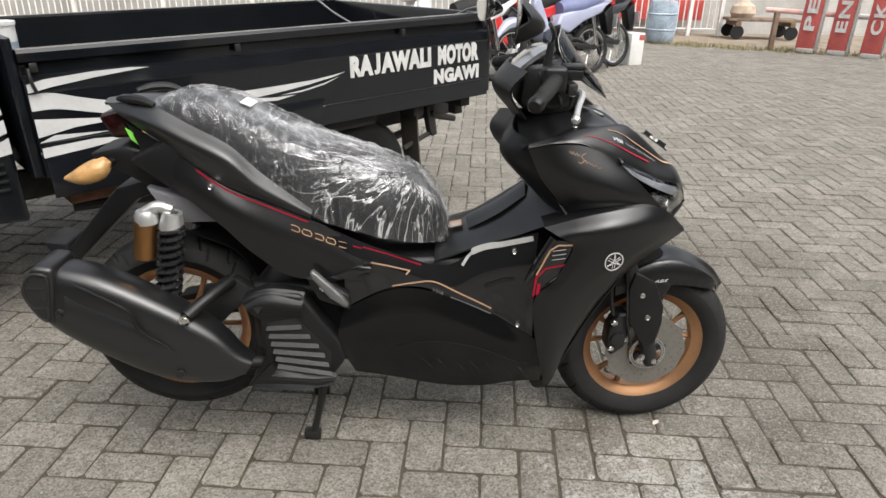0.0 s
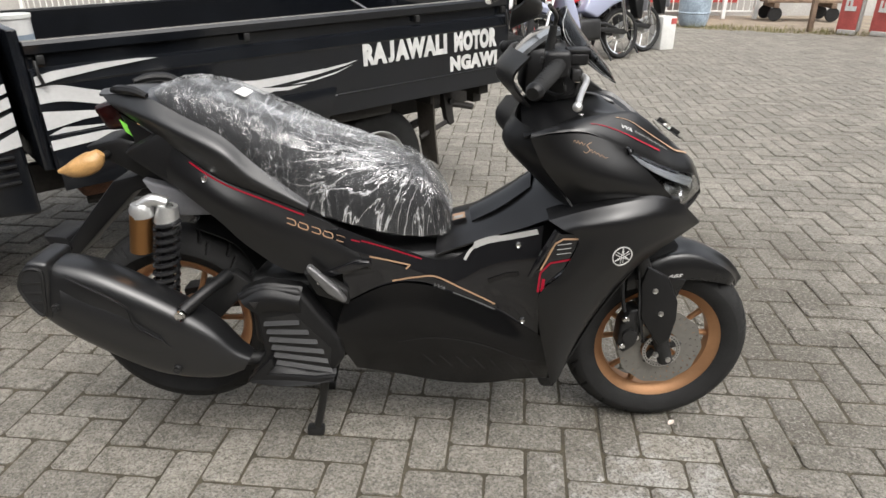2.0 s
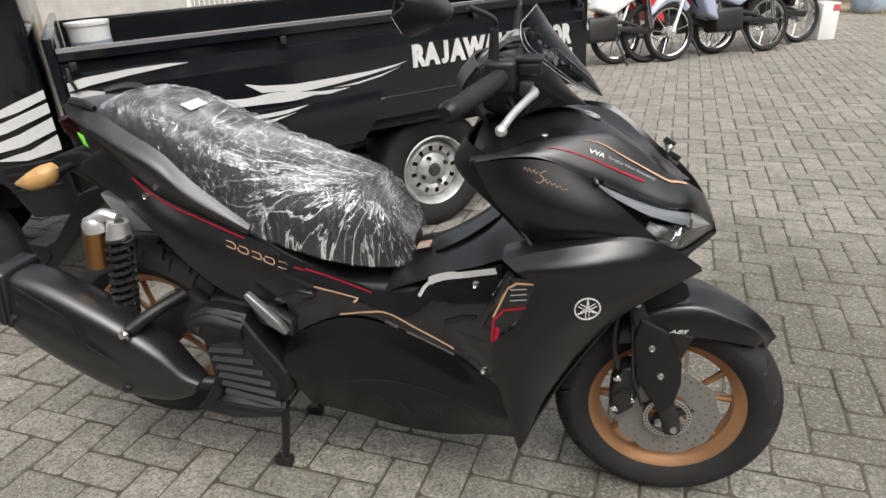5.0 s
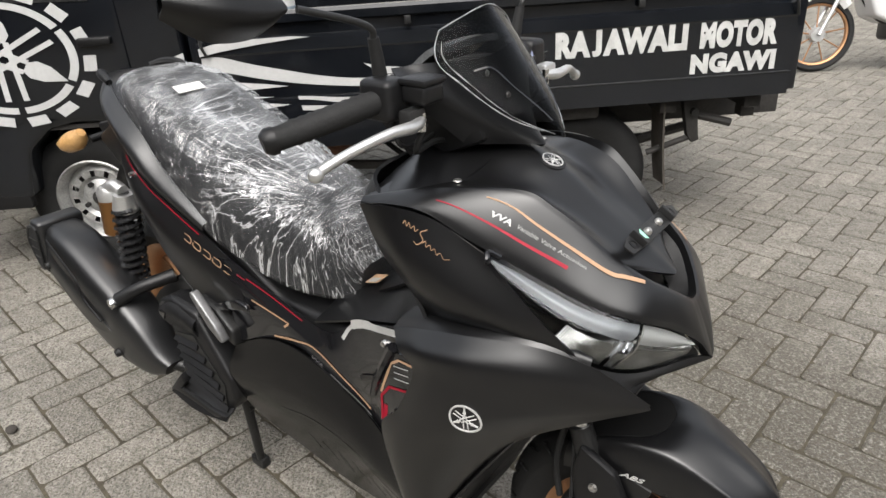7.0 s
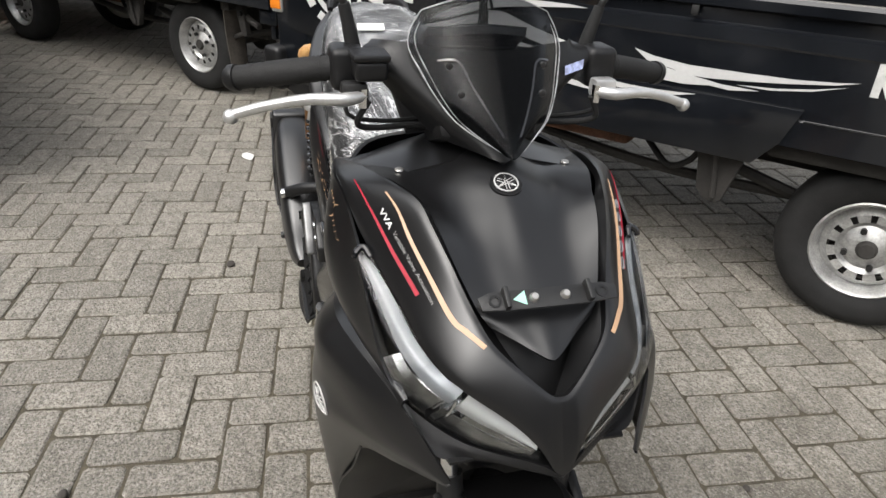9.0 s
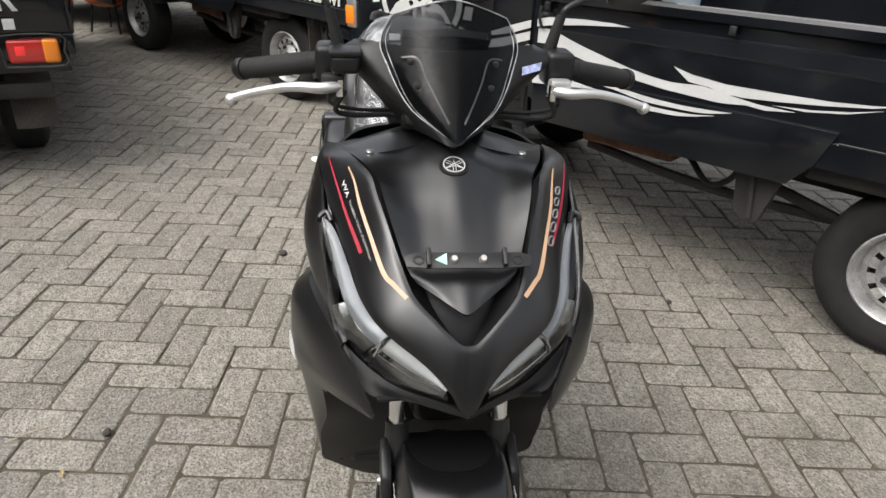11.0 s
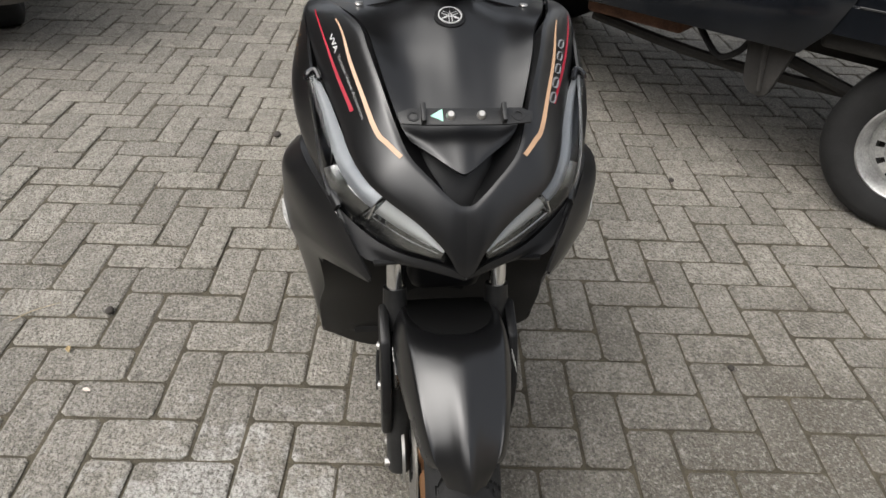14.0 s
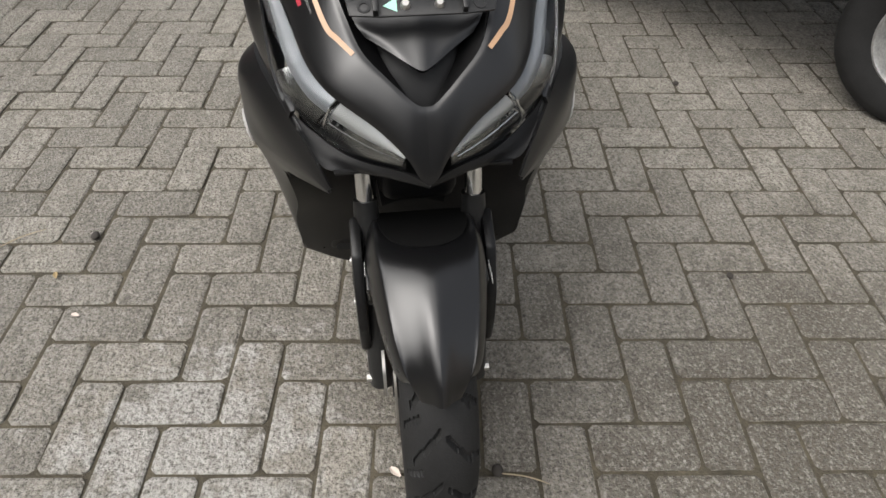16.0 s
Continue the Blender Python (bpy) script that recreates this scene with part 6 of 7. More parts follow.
for s in (-1, 1):
    grip = part("grip", tube([(0.350, s * 0.205, 1.078), (0.325, s * 0.26, 1.066), (0.285, s * 0.335, 1.048)], [0.0165, 0.0175, 0.0165], 18, 5), M_RUBBER, scooter, "black ribbed rubber grip")
    bm = bmesh.new()
    for k in range(9):
        f = 0.12 + 0.085 * k
        c0 = np.array((0.350, s * 0.205, 1.078)) * (1 - f) + np.array((0.285, s * 0.335, 1.048)) * f
        d = np.array((-0.065, s * 0.13, -0.03)) / 0.149
        rod(tuple(c0 - d * 0.003), tuple(c0 + d * 0.003), 0.0179, segs=18, bm=bm)
    tagged(part("grip_rib", bm, M_RUBBER, grip), kind="stuff")
    part("bar_end", lathe([(0.0, -0.012), (0.013, -0.012), (0.019, -0.004), (0.019, 0.006), (0.0, 0.006)], 18, 'x', centre=(0, 0, 0)), M_PLASTIC, grip).matrix_basis = look((0.283, s * 0.340, 1.047), (0.35, s * 0.205, 1.078)) @ pose(0, 0, 0, 0, 90, 0)
    part("switch_box", box(0.320, 0.378, s * 0.165, s * 0.212, 1.050, 1.108, 0.010, 3), M_PLASTIC, scooter, "black switch housing")
    part("switch_button", box(0.312, 0.322, s * 0.180, s * 0.196, 1.078, 1.094, 0.003), M_RUBBER, scooter)
    if s < 0:
        res = part("fluid_reservoir", box(0.376, 0.420, s * 0.142, s * 0.186, 1.074, 1.102, 0.007, 3), M_PLASTIC, scooter, "brake fluid reservoir")
        part("reservoir_lid", box(0.373, 0.423, s * 0.139, s * 0.189, 1.100, 1.110, 0.004), M_PLASTIC, res)
    clamp = part("lever_clamp", box(0.382, 0.406, s * 0.166, s * 0.202, 1.042, 1.070, 0.006), M_ALLOY if s > 0 else M_DARKMETAL, scooter)
    part("brake_lever", tube([(0.398, s * 0.172, 1.052), (0.410, s * 0.200, 1.050), (0.405, s * 0.245, 1.050), (0.385, s * 0.30, 1.036), (0.372, s * 0.340, 1.022)], [0.009, 0.009, 0.0075, 0.007, 0.007], 10, 5), M_ALLOY, scooter, "polished alloy brake lever")
    part("lever_ball", lathe([(0.0, -0.0105), (0.006, -0.009), (0.0095, -0.0045), (0.0105, 0.0), (0.0095, 0.0045), (0.006, 0.009), (0.0, 0.0105)], 16, centre=(0.370, s * 0.346, 1.018)), M_ALLOY, clamp)
    part("lever_pivot", rod((0.400, s * 0.172, 1.062), (0.400, s * 0.172, 1.036), 0.007, segs=12), M_CHROME, clamp)
    part("brake_hose", tube([(0.40, s * 0.165, 1.045), (0.395, s * 0.18, 1.012), (0.375, s * 0.15, 0.998), (0.36, s * 0.09, 0.995), (0.37, s * 0.05, 0.985)], 0.0045, 8), M_RUBBER, scooter)
    part("throttle_cable", tube([(0.36, s * 0.185, 1.052), (0.372, s * 0.19, 1.018), (0.36, s * 0.14, 1.003), (0.345, s * 0.08, 1.0)], 0.0035, 6), M_RUBBER, scooter)
    # mirrors
    mirror = part("mirror_boot", tube([(0.333, s * 0.176, 1.100), (0.335, s * 0.182, 1.13), (0.337, s * 0.189, 1.160)], [0.011, 0.0095, 0.008], 12), M_RUBBER, scooter)
    part("mirror_stem", tube([(0.337, s * 0.189, 1.155), (0.340, s * 0.195, 1.172), (0.333, s * 0.225, 1.186), (0.310, s * 0.292, 1.206)], 0.0048, 10), M_DARKMETAL, mirror)
    HEAD = [[(0.262, s * 0.285, 1.190), (0.285, s * 0.285, 1.205), (0.262, s * 0.285, 1.225)], [(0.235, s * 0.310, 1.168), (0.290, s * 0.320, 1.200), (0.238, s * 0.305, 1.262)],
            [(0.225, s * 0.370, 1.172), (0.282, s * 0.380, 1.210), (0.232, s * 0.375, 1.268)], [(0.222, s * 0.425, 1.205), (0.245, s * 0.430, 1.225), (0.228, s * 0.425, 1.252)]]
    part("mirror_shell", patch(HEAD, 6, 0.004, flip=s > 0), M_PLASTIC, mirror, "black mirror housing")
    back = [[HEAD[i][0], ((HEAD[i][0][0] + HEAD[i][2][0]) / 2 + 0.003, (HEAD[i][0][1] + HEAD[i][2][1]) / 2, (HEAD[i][0][2] + HEAD[i][2][2]) / 2), HEAD[i][2]] for i in range(4)]
    part("mirror_glass", patch(back, 5, 0.002, flip=s < 0), M_CHROME, mirror, "silvered mirror glass")

# seat and its plastic wrap
SEAT_STATIONS = [(-0.645, 0.045, 0.965, 0.940), (-0.60, 0.085, 0.995, 0.935), (-0.53, 0.118, 1.010, 0.915), (-0.43, 0.142, 0.990, 0.870), (-0.33, 0.152, 0.944, 0.800), (-0.22, 0.152, 0.897, 0.722),
                 (-0.12, 0.148, 0.860, 0.684), (-0.02, 0.138, 0.826, 0.655), (0.045, 0.120, 0.788, 0.642), (0.092, 0.092, 0.735, 0.634), (0.118, 0.050, 0.680, 0.634)]
def seat_surface(offset, rings, across, rough=0.0, power=3.4):
    st = spline(SEAT_STATIONS, rings)
    out = []
    for x, w, zt, zb in st:
        row = []
        for q in np.linspace(-1, 1, across):
            a = q * math.pi / 2
            cy, cz = math.sin(a), math.cos(a)
            y = math.copysign(abs(cy) ** (2 / power), cy) * (w + offset)
            z = zb + (abs(cz) ** (2 / 3.2)) * (zt - zb + offset)
            row.append([x + (offset if x > 0 else 0), y, z])
        out.append(row)
    g = np.array(out)
    if rough:
        nor = np.cross(np.gradient(g, axis=1), np.gradient(g, axis=0))
        nor /= np.maximum(np.linalg.norm(nor, axis=2, keepdims=True), 1e-9)
        for i in range(g.shape[0]):
            for j in range(g.shape[1]):
                p = g[i, j]
                uu, vv = i / (g.shape[0] - 1), j / (g.shape[1] - 1)
                along = noise.noise(Vector((uu * 30 + 5 * vv, vv * 3.5, 2.0)))
                fine = noise.noise(Vector((uu * 75 - 12 * vv, vv * 9, 7.0)))
                lump = noise.noise(Vector((p[0] * 9, p[1] * 9, p[2] * 9 + 5)))
                edge = min(1.0, 4 * (1 - abs(2 * j / (g.shape[1] - 1) - 1)) + 0.15)
                g[i, j] = p + nor[i, j] * rough * edge * ((0.35 + 0.75 * min(1.0, abs(4 * vv - 2))) * (1 - 2.2 * abs(along)) + 0.4 * fine + 0.8 * lump) * (-1 if nor[i, j] @ (p - np.array((p[0], 0, 0.75))) < 0 else 1)
    return g
def grid_mesh(g, close_ends=True):
    bm = bmesh.new()
    vs = [[bm.verts.new(p) for p in r] for r in g]
    for a, b in zip(vs, vs[1:]):
        for j in range(len(a) - 1):
            bm.faces.new((a[j], a[j + 1], b[j + 1], b[j]))
    if close_ends:
        bm.faces.new(vs[0])
        bm.faces.new(vs[-1])
    else:
        uv = bm.loops.layers.uv.new("UVMap")
        place = {v: (i / (len(vs) - 1), j / (len(vs[0]) - 1)) for i, r in enumerate(vs) for j, v in enumerate(r)}
        for f in bm.faces:
            for lp in f.loops:
                lp[uv].uv = place[lp.vert]
    return bm
part("seat", grid_mesh(seat_surface(0.0, 5, 31)), M_SEAT, scooter, "black stepped dual seat")
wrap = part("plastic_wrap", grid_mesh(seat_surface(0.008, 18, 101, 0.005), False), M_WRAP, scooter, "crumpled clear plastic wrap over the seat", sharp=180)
part("paper_label", patch([[(-0.406, -0.062, 0.9940), (-0.402, 0.004, 0.9950)], [(-0.380, -0.064, 0.9828), (-0.376, 0.002, 0.9838)]], 4, 0.001, flip=True), M_WHITE, scooter, "white paper label on the seat wrap")

# rear: plate holder, indicators, inner fender
part("plate_holder", plate([(-0.655, 0.790), (-0.75, 0.765), (-0.905, 0.590), (-0.935, 0.535), (-0.905, 0.535), (-0.70, 0.735), (-0.64, 0.755)], -0.055, 0.055, 0.006), M_PLASTIC, scooter, "black number plate holder")
part("holder_flap", plate([(-0.965, 0.615), (-0.905, 0.610), (-0.895, 0.575), (-0.93, 0.545)], -0.06, 0.06, 0.005), M_PLASTIC, scooter)
part("under_tail", plate([(-0.795, 0.862), (-0.70, 0.885), (-0.60, 0.86), (-0.56, 0.76), (-0.64, 0.765), (-0.70, 0.80), (-0.78, 0.845)], -0.075, 0.075, 0.012), M_PLASTIC, scooter)
part("grey_inner_panel", plate([(-0.656, 0.785), (-0.50, 0.745), (-0.47, 0.69), (-0.60, 0.685)], -0.105, 0.105, 0.01), M_UNDER, scooter, "grey inner tail panel")
for s in (-1, 1):
    ind = part("indicator_stem", rod((-0.735, s * 0.06, 0.845), (-0.742, s * 0.12, 0.838), 0.010, segs=10), M_PLASTIC, scooter)
    part("taped_indicator", tube([(-0.715, s * 0.150, 0.868), (-0.735, s * 0.155, 0.848), (-0.775, s * 0.165, 0.832), (-0.812, s * 0.172, 0.828)], [0.012, 0.026, 0.022, 0.004], 10, 4), M_TAPE, ind, "indicator wrapped in brown tape")
part("green_tape", plate([(-0.690, 0.930), (-0.640, 0.895), (-0.625, 0.872), (-0.650, 0.875), (-0.68, 0.90)], -0.078, -0.074, 0.001), M_GREENTAPE, scooter, "strip of green tape under the tail")

# shocks
for s in (-1, 1):
    top, bot = np.array((-0.578, s * 0.150, 0.735)), np.array((-0.628, s * 0.150, 0.455))
    shock = part("shock_body", rod(tuple(bot), tuple(top), 0.014, segs=14), M_DARKMETAL, scooter)
    part("shock_head", rod(tuple(top * 0.84 + bot * 0.16), tuple(top), 0.031, 0.024, segs=24), M_ALLOY, shock, "cast silver shock head")
    pts = []
    for k in range(0, 145):
        f = k / 144
        c = bot * (1 - f) + (top * 0.86 + bot * 0.14) * f
        a = 2 * math.pi * 11 * f
        pts.append((c[0] + 0.029 * math.cos(a), c[1] + 0.029 * math.sin(a), c[2]))
    part("spring", tube(pts, 0.0066, 6, 1), M_SPRING, shock, "black coil spring")
    part("gas_canister", rod((-0.662, s * 0.155, 0.615), (-0.645, s * 0.155, 0.715), 0.027, segs=24), M_BRONZE, shock, "bronze gas canister")
    part("canister_head", lathe([(0.0, -0.02), (0.028, -0.02), (0.029, 0.0), (0.022, 0.014), (0.0, 0.016)], 24, 'z', centre=(-0.642, s * 0.155, 0.728)), M_ALLOY, shock)
    part("canister_link", tube([(-0.642, s * 0.155, 0.735), (-0.61, s * 0.153, 0.75), (-0.578, s * 0.15, 0.74)], 0.016, 10), M_ALLOY, shock)

# exhaust
MUFF = [((-0.905, 0.575), 0.030, 0.045), ((-0.872, 0.556), 0.052, 0.075), ((-0.80, 0.517), 0.062, 0.098), ((-0.70, 0.460), 0.064, 0.105), ((-0.60, 0.402), 0.062, 0.102), ((-0.52, 0.362), 0.056, 0.082), ((-0.455, 0.330), 0.045, 0.048), ((-0.41, 0.325), 0.03, 0.022)]
bm = bmesh.new()
rings = []
ctl = spline([(x, z, a, b) for (x, z), a, b in MUFF], 6)
for i in range(len(ctl)):
    x, z, a, b = ctl[i]
    nx, nz = 0.49, 0.87
    ring = []
    for t in np.linspace(0, 2 * math.pi, 28, endpoint=False):
        cy, cz = math.cos(t), math.sin(t)
        cy, cz = math.copysign(abs(cy) ** 0.5, cy), math.copysign(abs(cz) ** 0.62, cz)
        ring.append(bm.verts.new((x + cz * b * nx, -0.208 + cy * a, z + cz * b * nz)))
    rings.append(ring)
for a, b in zip(rings, rings[1:]):
    for k in range(28):
        bm.faces.new((a[k], a[(k + 1) % 28], b[(k + 1) % 28], b[k]))
bm.faces.new(rings[0])
bm.faces.new(rings[-1])
muffler = part("muffler", bm, M_SATIN, scooter, "long black exhaust muffler")
part("heat_shield", patch([[(-0.835, -0.238, 0.622), (-0.70, -0.243, 0.555), (-0.62, -0.24, 0.505)], [(-0.822, -0.272, 0.545), (-0.69, -0.277, 0.475), (-0.60, -0.272, 0.43)], [(-0.84, -0.274, 0.495), (-0.68, -0.277, 0.40), (-0.565, -0.266, 0.385)]], 5, 0.006), M_SATIN, muffler)
part("end_cap", plate([(-0.905, 0.612), (-0.880, 0.640), (-0.835, 0.632), (-0.845, 0.560), (-0.86, 0.475), (-0.89, 0.495), (-0.925, 0.565)], -0.272, -0.150, 0.012, segs=3), M_SATIN, muffler)
part("cap_opening", plate([(-0.903, 0.600), (-0.884, 0.618), (-0.852, 0.612), (-0.858, 0.560), (-0.870, 0.500), (-0.888, 0.512), (-0.912, 0.565)], -0.2745, -0.2715), M_RUBBER, muffler, smooth=False)
part("cap_rim", tube([(-0.903, -0.274, 0.602), (-0.884, -0.274, 0.620), (-0.851, -0.274, 0.614), (-0.857, -0.274, 0.560), (-0.868, -0.274, 0.498), (-0.889, -0.274, 0.510), (-0.913, -0.274, 0.565), (-0.903, -0.274, 0.602)], 0.004, 6, 3), M_DARKMETAL, muffler)
for k in range(3):
    part("cap_slat", box(-0.904, -0.858, -0.276, -0.2735, 0.528 + 0.026 * k, 0.534 + 0.026 * k, 0.001), M_DARKMETAL, muffler)
part("shield_crease", tube([(-0.80, -0.274, 0.60), (-0.70, -0.280, 0.545), (-0.665, -0.281, 0.515), (-0.655, -0.281, 0.47), (-0.60, -0.277, 0.425)], 0.003, 6, 4), M_PLASTIC, muffler)
part("tail_pipe", lathe([(0.024, -0.03), (0.03, -0.03), (0.03, 0.02), (0.024, 0.02)], 24, 'x', centre=(-0.905, -0.21, 0.56)), M_DARKMETAL, muffler)
bolt(muffler, (-0.838, -0.275, 0.515), 0.011, material=M_DARKMETAL)
bolt(muffler, (-0.575, -0.270, 0.335), 0.011, material=M_DARKMETAL)
part("muffler_stay", tube([(-0.46, -0.13, 0.535), (-0.50, -0.20, 0.52), (-0.545, -0.245, 0.490)], [0.018, 0.016, 0.018], 10), M_PLASTIC, muffler)
bolt(muffler, (-0.546, -0.262, 0.487), 0.015)
part("header_pipe", tube([(-0.42, -0.20, 0.325), (-0.34, -0.16, 0.30), (-0.20, -0.12, 0.29), (-0.12, -0.06, 0.30)], 0.019, 12), M_DARKMETAL, muffler)
part("swing_arm", plate([(-0.68, 0.385), (-0.60, 0.40), (-0.40, 0.43), (-0.25, 0.42), (-0.25, 0.33), (-0.42, 0.33), (-0.62, 0.31), (-0.67, 0.32)], 0.075, 0.14, 0.012), M_DARKMETAL, scooter)
part("swing_arm", plate([(-0.66, 0.375), (-0.58, 0.45), (-0.45, 0.54), (-0.40, 0.50), (-0.55, 0.35), (-0.62, 0.31)], -0.125, -0.085, 0.010), M_DARKMETAL, scooter)
engine = part("engine_block", box(-0.42, -0.13, -0.12, 0.13, 0.30, 0.52, 0.03, 3), M_DARKMETAL, scooter, "dark engine block")
part("cylinder_head", box(-0.20, -0.06, -0.10, 0.09, 0.33, 0.46, 0.02, 3), M_FRAME, engine)
part("rear_hugger", patch([[(-0.40, -0.075, 0.52), (-0.38, 0, 0.53), (-0.40, 0.075, 0.52)], [(-0.45, -0.08, 0.60), (-0.44, 0, 0.62), (-0.45, 0.08, 0.60)], [(-0.55, -0.075, 0.645), (-0.55, 0, 0.66), (-0.55, 0.075, 0.645)]], 4, 0.004), M_PLASTIC, scooter)
# radiator cover with louvres
COVER = [(-0.425, 0.508), (-0.395, 0.528), (-0.350, 0.543), (-0.262, 0.530), (-0.215, 0.455), (-0.165, 0.385), (-0.158, 0.330), (-0.185, 0.292), (-0.240, 0.272), (-0.330, 0.262), (-0.415, 0.268), (-0.368, 0.345), (-0.378, 0.455)]
cover = part("radiator_cover", plate(COVER, -0.212, -0.150, 0.012, segs=3), M_PLASTIC, scooter, "black radiator cover with slanted louvres")
part("cover_crown", patch([[(-0.425, -0.195, 0.512), (-0.35, -0.20, 0.545), (-0.255, -0.195, 0.532)], [(-0.40, -0.222, 0.492), (-0.345, -0.225, 0.512), (-0.262, -0.222, 0.498)], [(-0.372, -0.214, 0.462), (-0.335, -0.216, 0.474), (-0.262, -0.214, 0.468)]], 4, 0.004), M_PLASTIC, cover)
part("grille_mesh", plate([(-0.352, 0.452), (-0.280, 0.466), (-0.192, 0.362), (-0.200, 0.300), (-0.335, 0.322)], -0.2145, -0.213, 0.0), M_DARKMETAL, cover)
for k in range(6):
    f = k / 5
    a, b = np.array((-0.356, 0.444)) * (1 - f) + np.array((-0.335, 0.328)) * f, np.array((-0.268, 0.452)) * (1 - f) + np.array((-0.194, 0.306)) * f
    if 0 < k < 5:
        b = b + np.array((0.015 * (1 - abs(2 * f - 1)), 0.0))
    bm = bmesh.new()
    v = [bm.verts.new(p) for p in ((a[0], -0.216, a[1]), (b[0], -0.216, b[1] - 0.004), (b[0] + 0.003, -0.224, b[1] - 0.014), (a[0] - 0.002, -0.224, a[1] - 0.010),
                                   (a[0], -0.210, a[1] - 0.004), (b[0], -0.210, b[1] - 0.008), (b[0] + 0.003, -0.220, b[1] - 0.018), (a[0] - 0.002, -0.220, a[1] - 0.014))]
    for q in ((0, 1, 2, 3), (4, 7, 6, 5), (0, 4, 5, 1), (1, 5, 6, 2), (2, 6, 7, 3), (3, 7, 4, 0)):
        bm.faces.new([v[e] for e in q])
    part("louvre", bm, M_PLASTIC, cover, smooth=False)
part("cover_skirt", patch([[(-0.345, -0.205, 0.330), (-0.270, -0.205, 0.305), (-0.185, -0.200, 0.300)], [(-0.370, -0.224, 0.302), (-0.285, -0.228, 0.285), (-0.182, -0.220, 0.290)], [(-0.405, -0.238, 0.270), (-0.298, -0.243, 0.262), (-0.190, -0.232, 0.270)]], 4, 0.004), M_PLASTIC, cover)
part("cover_fin", plate([(-0.418, 0.268), (-0.345, 0.345), (-0.338, 0.318), (-0.36, 0.295), (-0.24, 0.285), (-0.18, 0.288), (-0.235, 0.262)], -0.235, -0.205, 0.005), M_PLASTIC, cover)
part("cover_badge", plate([(-0.385, 0.505), (-0.360, 0.507), (-0.373, 0.485)], -0.228, -0.220, 0.0), M_GLOSS, cover)
# pillion pegs, stand
for s in (-1, 1):
    peg = part("pillion_peg", plate([(-0.236, 0.600), (-0.226, 0.604), (-0.160, 0.537), (-0.140, 0.506), (-0.150, 0.500), (-0.188, 0.527), (-0.234, 0.588)], s * 0.205, s * 0.226, 0.005, segs=3), M_PEG, scooter, "folded dull grey pillion peg")
    part("peg_bracket", plate([(-0.25, 0.575), (-0.19, 0.56), (-0.14, 0.52), (-0.14, 0.48), (-0.22, 0.51)], s * 0.17, s * 0.20, 0.006), M_DARKMETAL, peg)
    for x, z in ((-0.208, 0.548), (-0.185, 0.525)):
        bolt(peg, (x, s * 0.203, z), 0.009, s)
stand = part("centre_stand", tube([(-0.225, -0.150, 0.285), (-0.235, -0.140, 0.18), (-0.268, -0.115, 0.03)], [0.014, 0.012, 0.011], 10), M_DARKMETAL, scooter, "black centre stand")
part("stand_leg", tube([(-0.215, 0.140, 0.285), (-0.225, 0.135, 0.18), (-0.258, 0.115, 0.03)], [0.014, 0.012, 0.011], 10), M_DARKMETAL, stand)
for y in (-0.112, 0.112):
    part("stand_foot", box(-0.300, -0.250, y - 0.014, y + 0.014, 0.0, 0.03, 0.006), M_DARKMETAL, stand)
part("stand_bar", rod((-0.222, -0.15, 0.24), (-0.212, 0.14, 0.24), 0.010), M_DARKMETAL, stand)
part("stand_spring", rod((-0.17, -0.10, 0.33), (-0.22, -0.135, 0.25), 0.008), M_STEEL, stand)
side = part("side_stand", tube([(-0.13, 0.16, 0.27), (-0.20, 0.175, 0.235), (-0.30, 0.18, 0.215)], 0.010, 10), M_DARKMETAL, scooter, "folded side stand")
# embossed treads at the foot of the side panel
for k in range(7):
    x0 = 0.045 + k * 0.045
    line_xz(P_FLOOR, [(x0, 0.325 - 0.004 * k), (x0 + 0.035, 0.285 - 0.006 * k)], 0.004, "tread_mark", M_GLOSS, floor_r, lift=0.001)
line_xz(P_FLOOR, [(-0.02, 0.368), (0.08, 0.380), (0.20, 0.360), (0.30, 0.322), (0.345, 0.318)], 0.003, "panel_crease", M_GLOSS, floor_r, lift=0.001)


# ---------------------------------------------------------------- behind the truck: parked motorcycles, posts, fence
M_CONCRETE = mat("old_concrete_wall", (0.35, 0.34, 0.32), 0.9, vary=0.2, scale=1.5, fine=30, bump=0.3, bump_scale=40)
M_SKYBLOCK = mat("dark_skyblock_wall", (0.09, 0.085, 0.075), 0.85, vary=0.3, scale=1.2, fine=20)
M_BLUE = mat("faded_blue_plastic", (0.27, 0.33, 0.39), 0.6, vary=0.35, scale=4)
M_WOOD = mat("weathered_wood", (0.16, 0.11, 0.075), 0.8, vary=0.35, scale=7, bump=0.3, bump_scale=60)
M_CLOTH = mat("red_tarpaulin", (0.5, 0.07, 0.06), 0.6, vary=0.2, scale=4)
M_SEATBLUE = mat("blue_seat_cover", (0.14, 0.16, 0.28), 0.6, vary=0.15, scale=12)
M_GRASS = mat("dry_grass", (0.16, 0.15, 0.06), 0.9, per='island', per_amount=0.4)
M_PINK = mat("faded_pink_paint", (0.62, 0.38, 0.34), 0.6, vary=0.15, scale=6)
M_ORANGE = mat("orange_plastic", (0.48, 0.10, 0.03), 0.45, vary=0.15, scale=5)


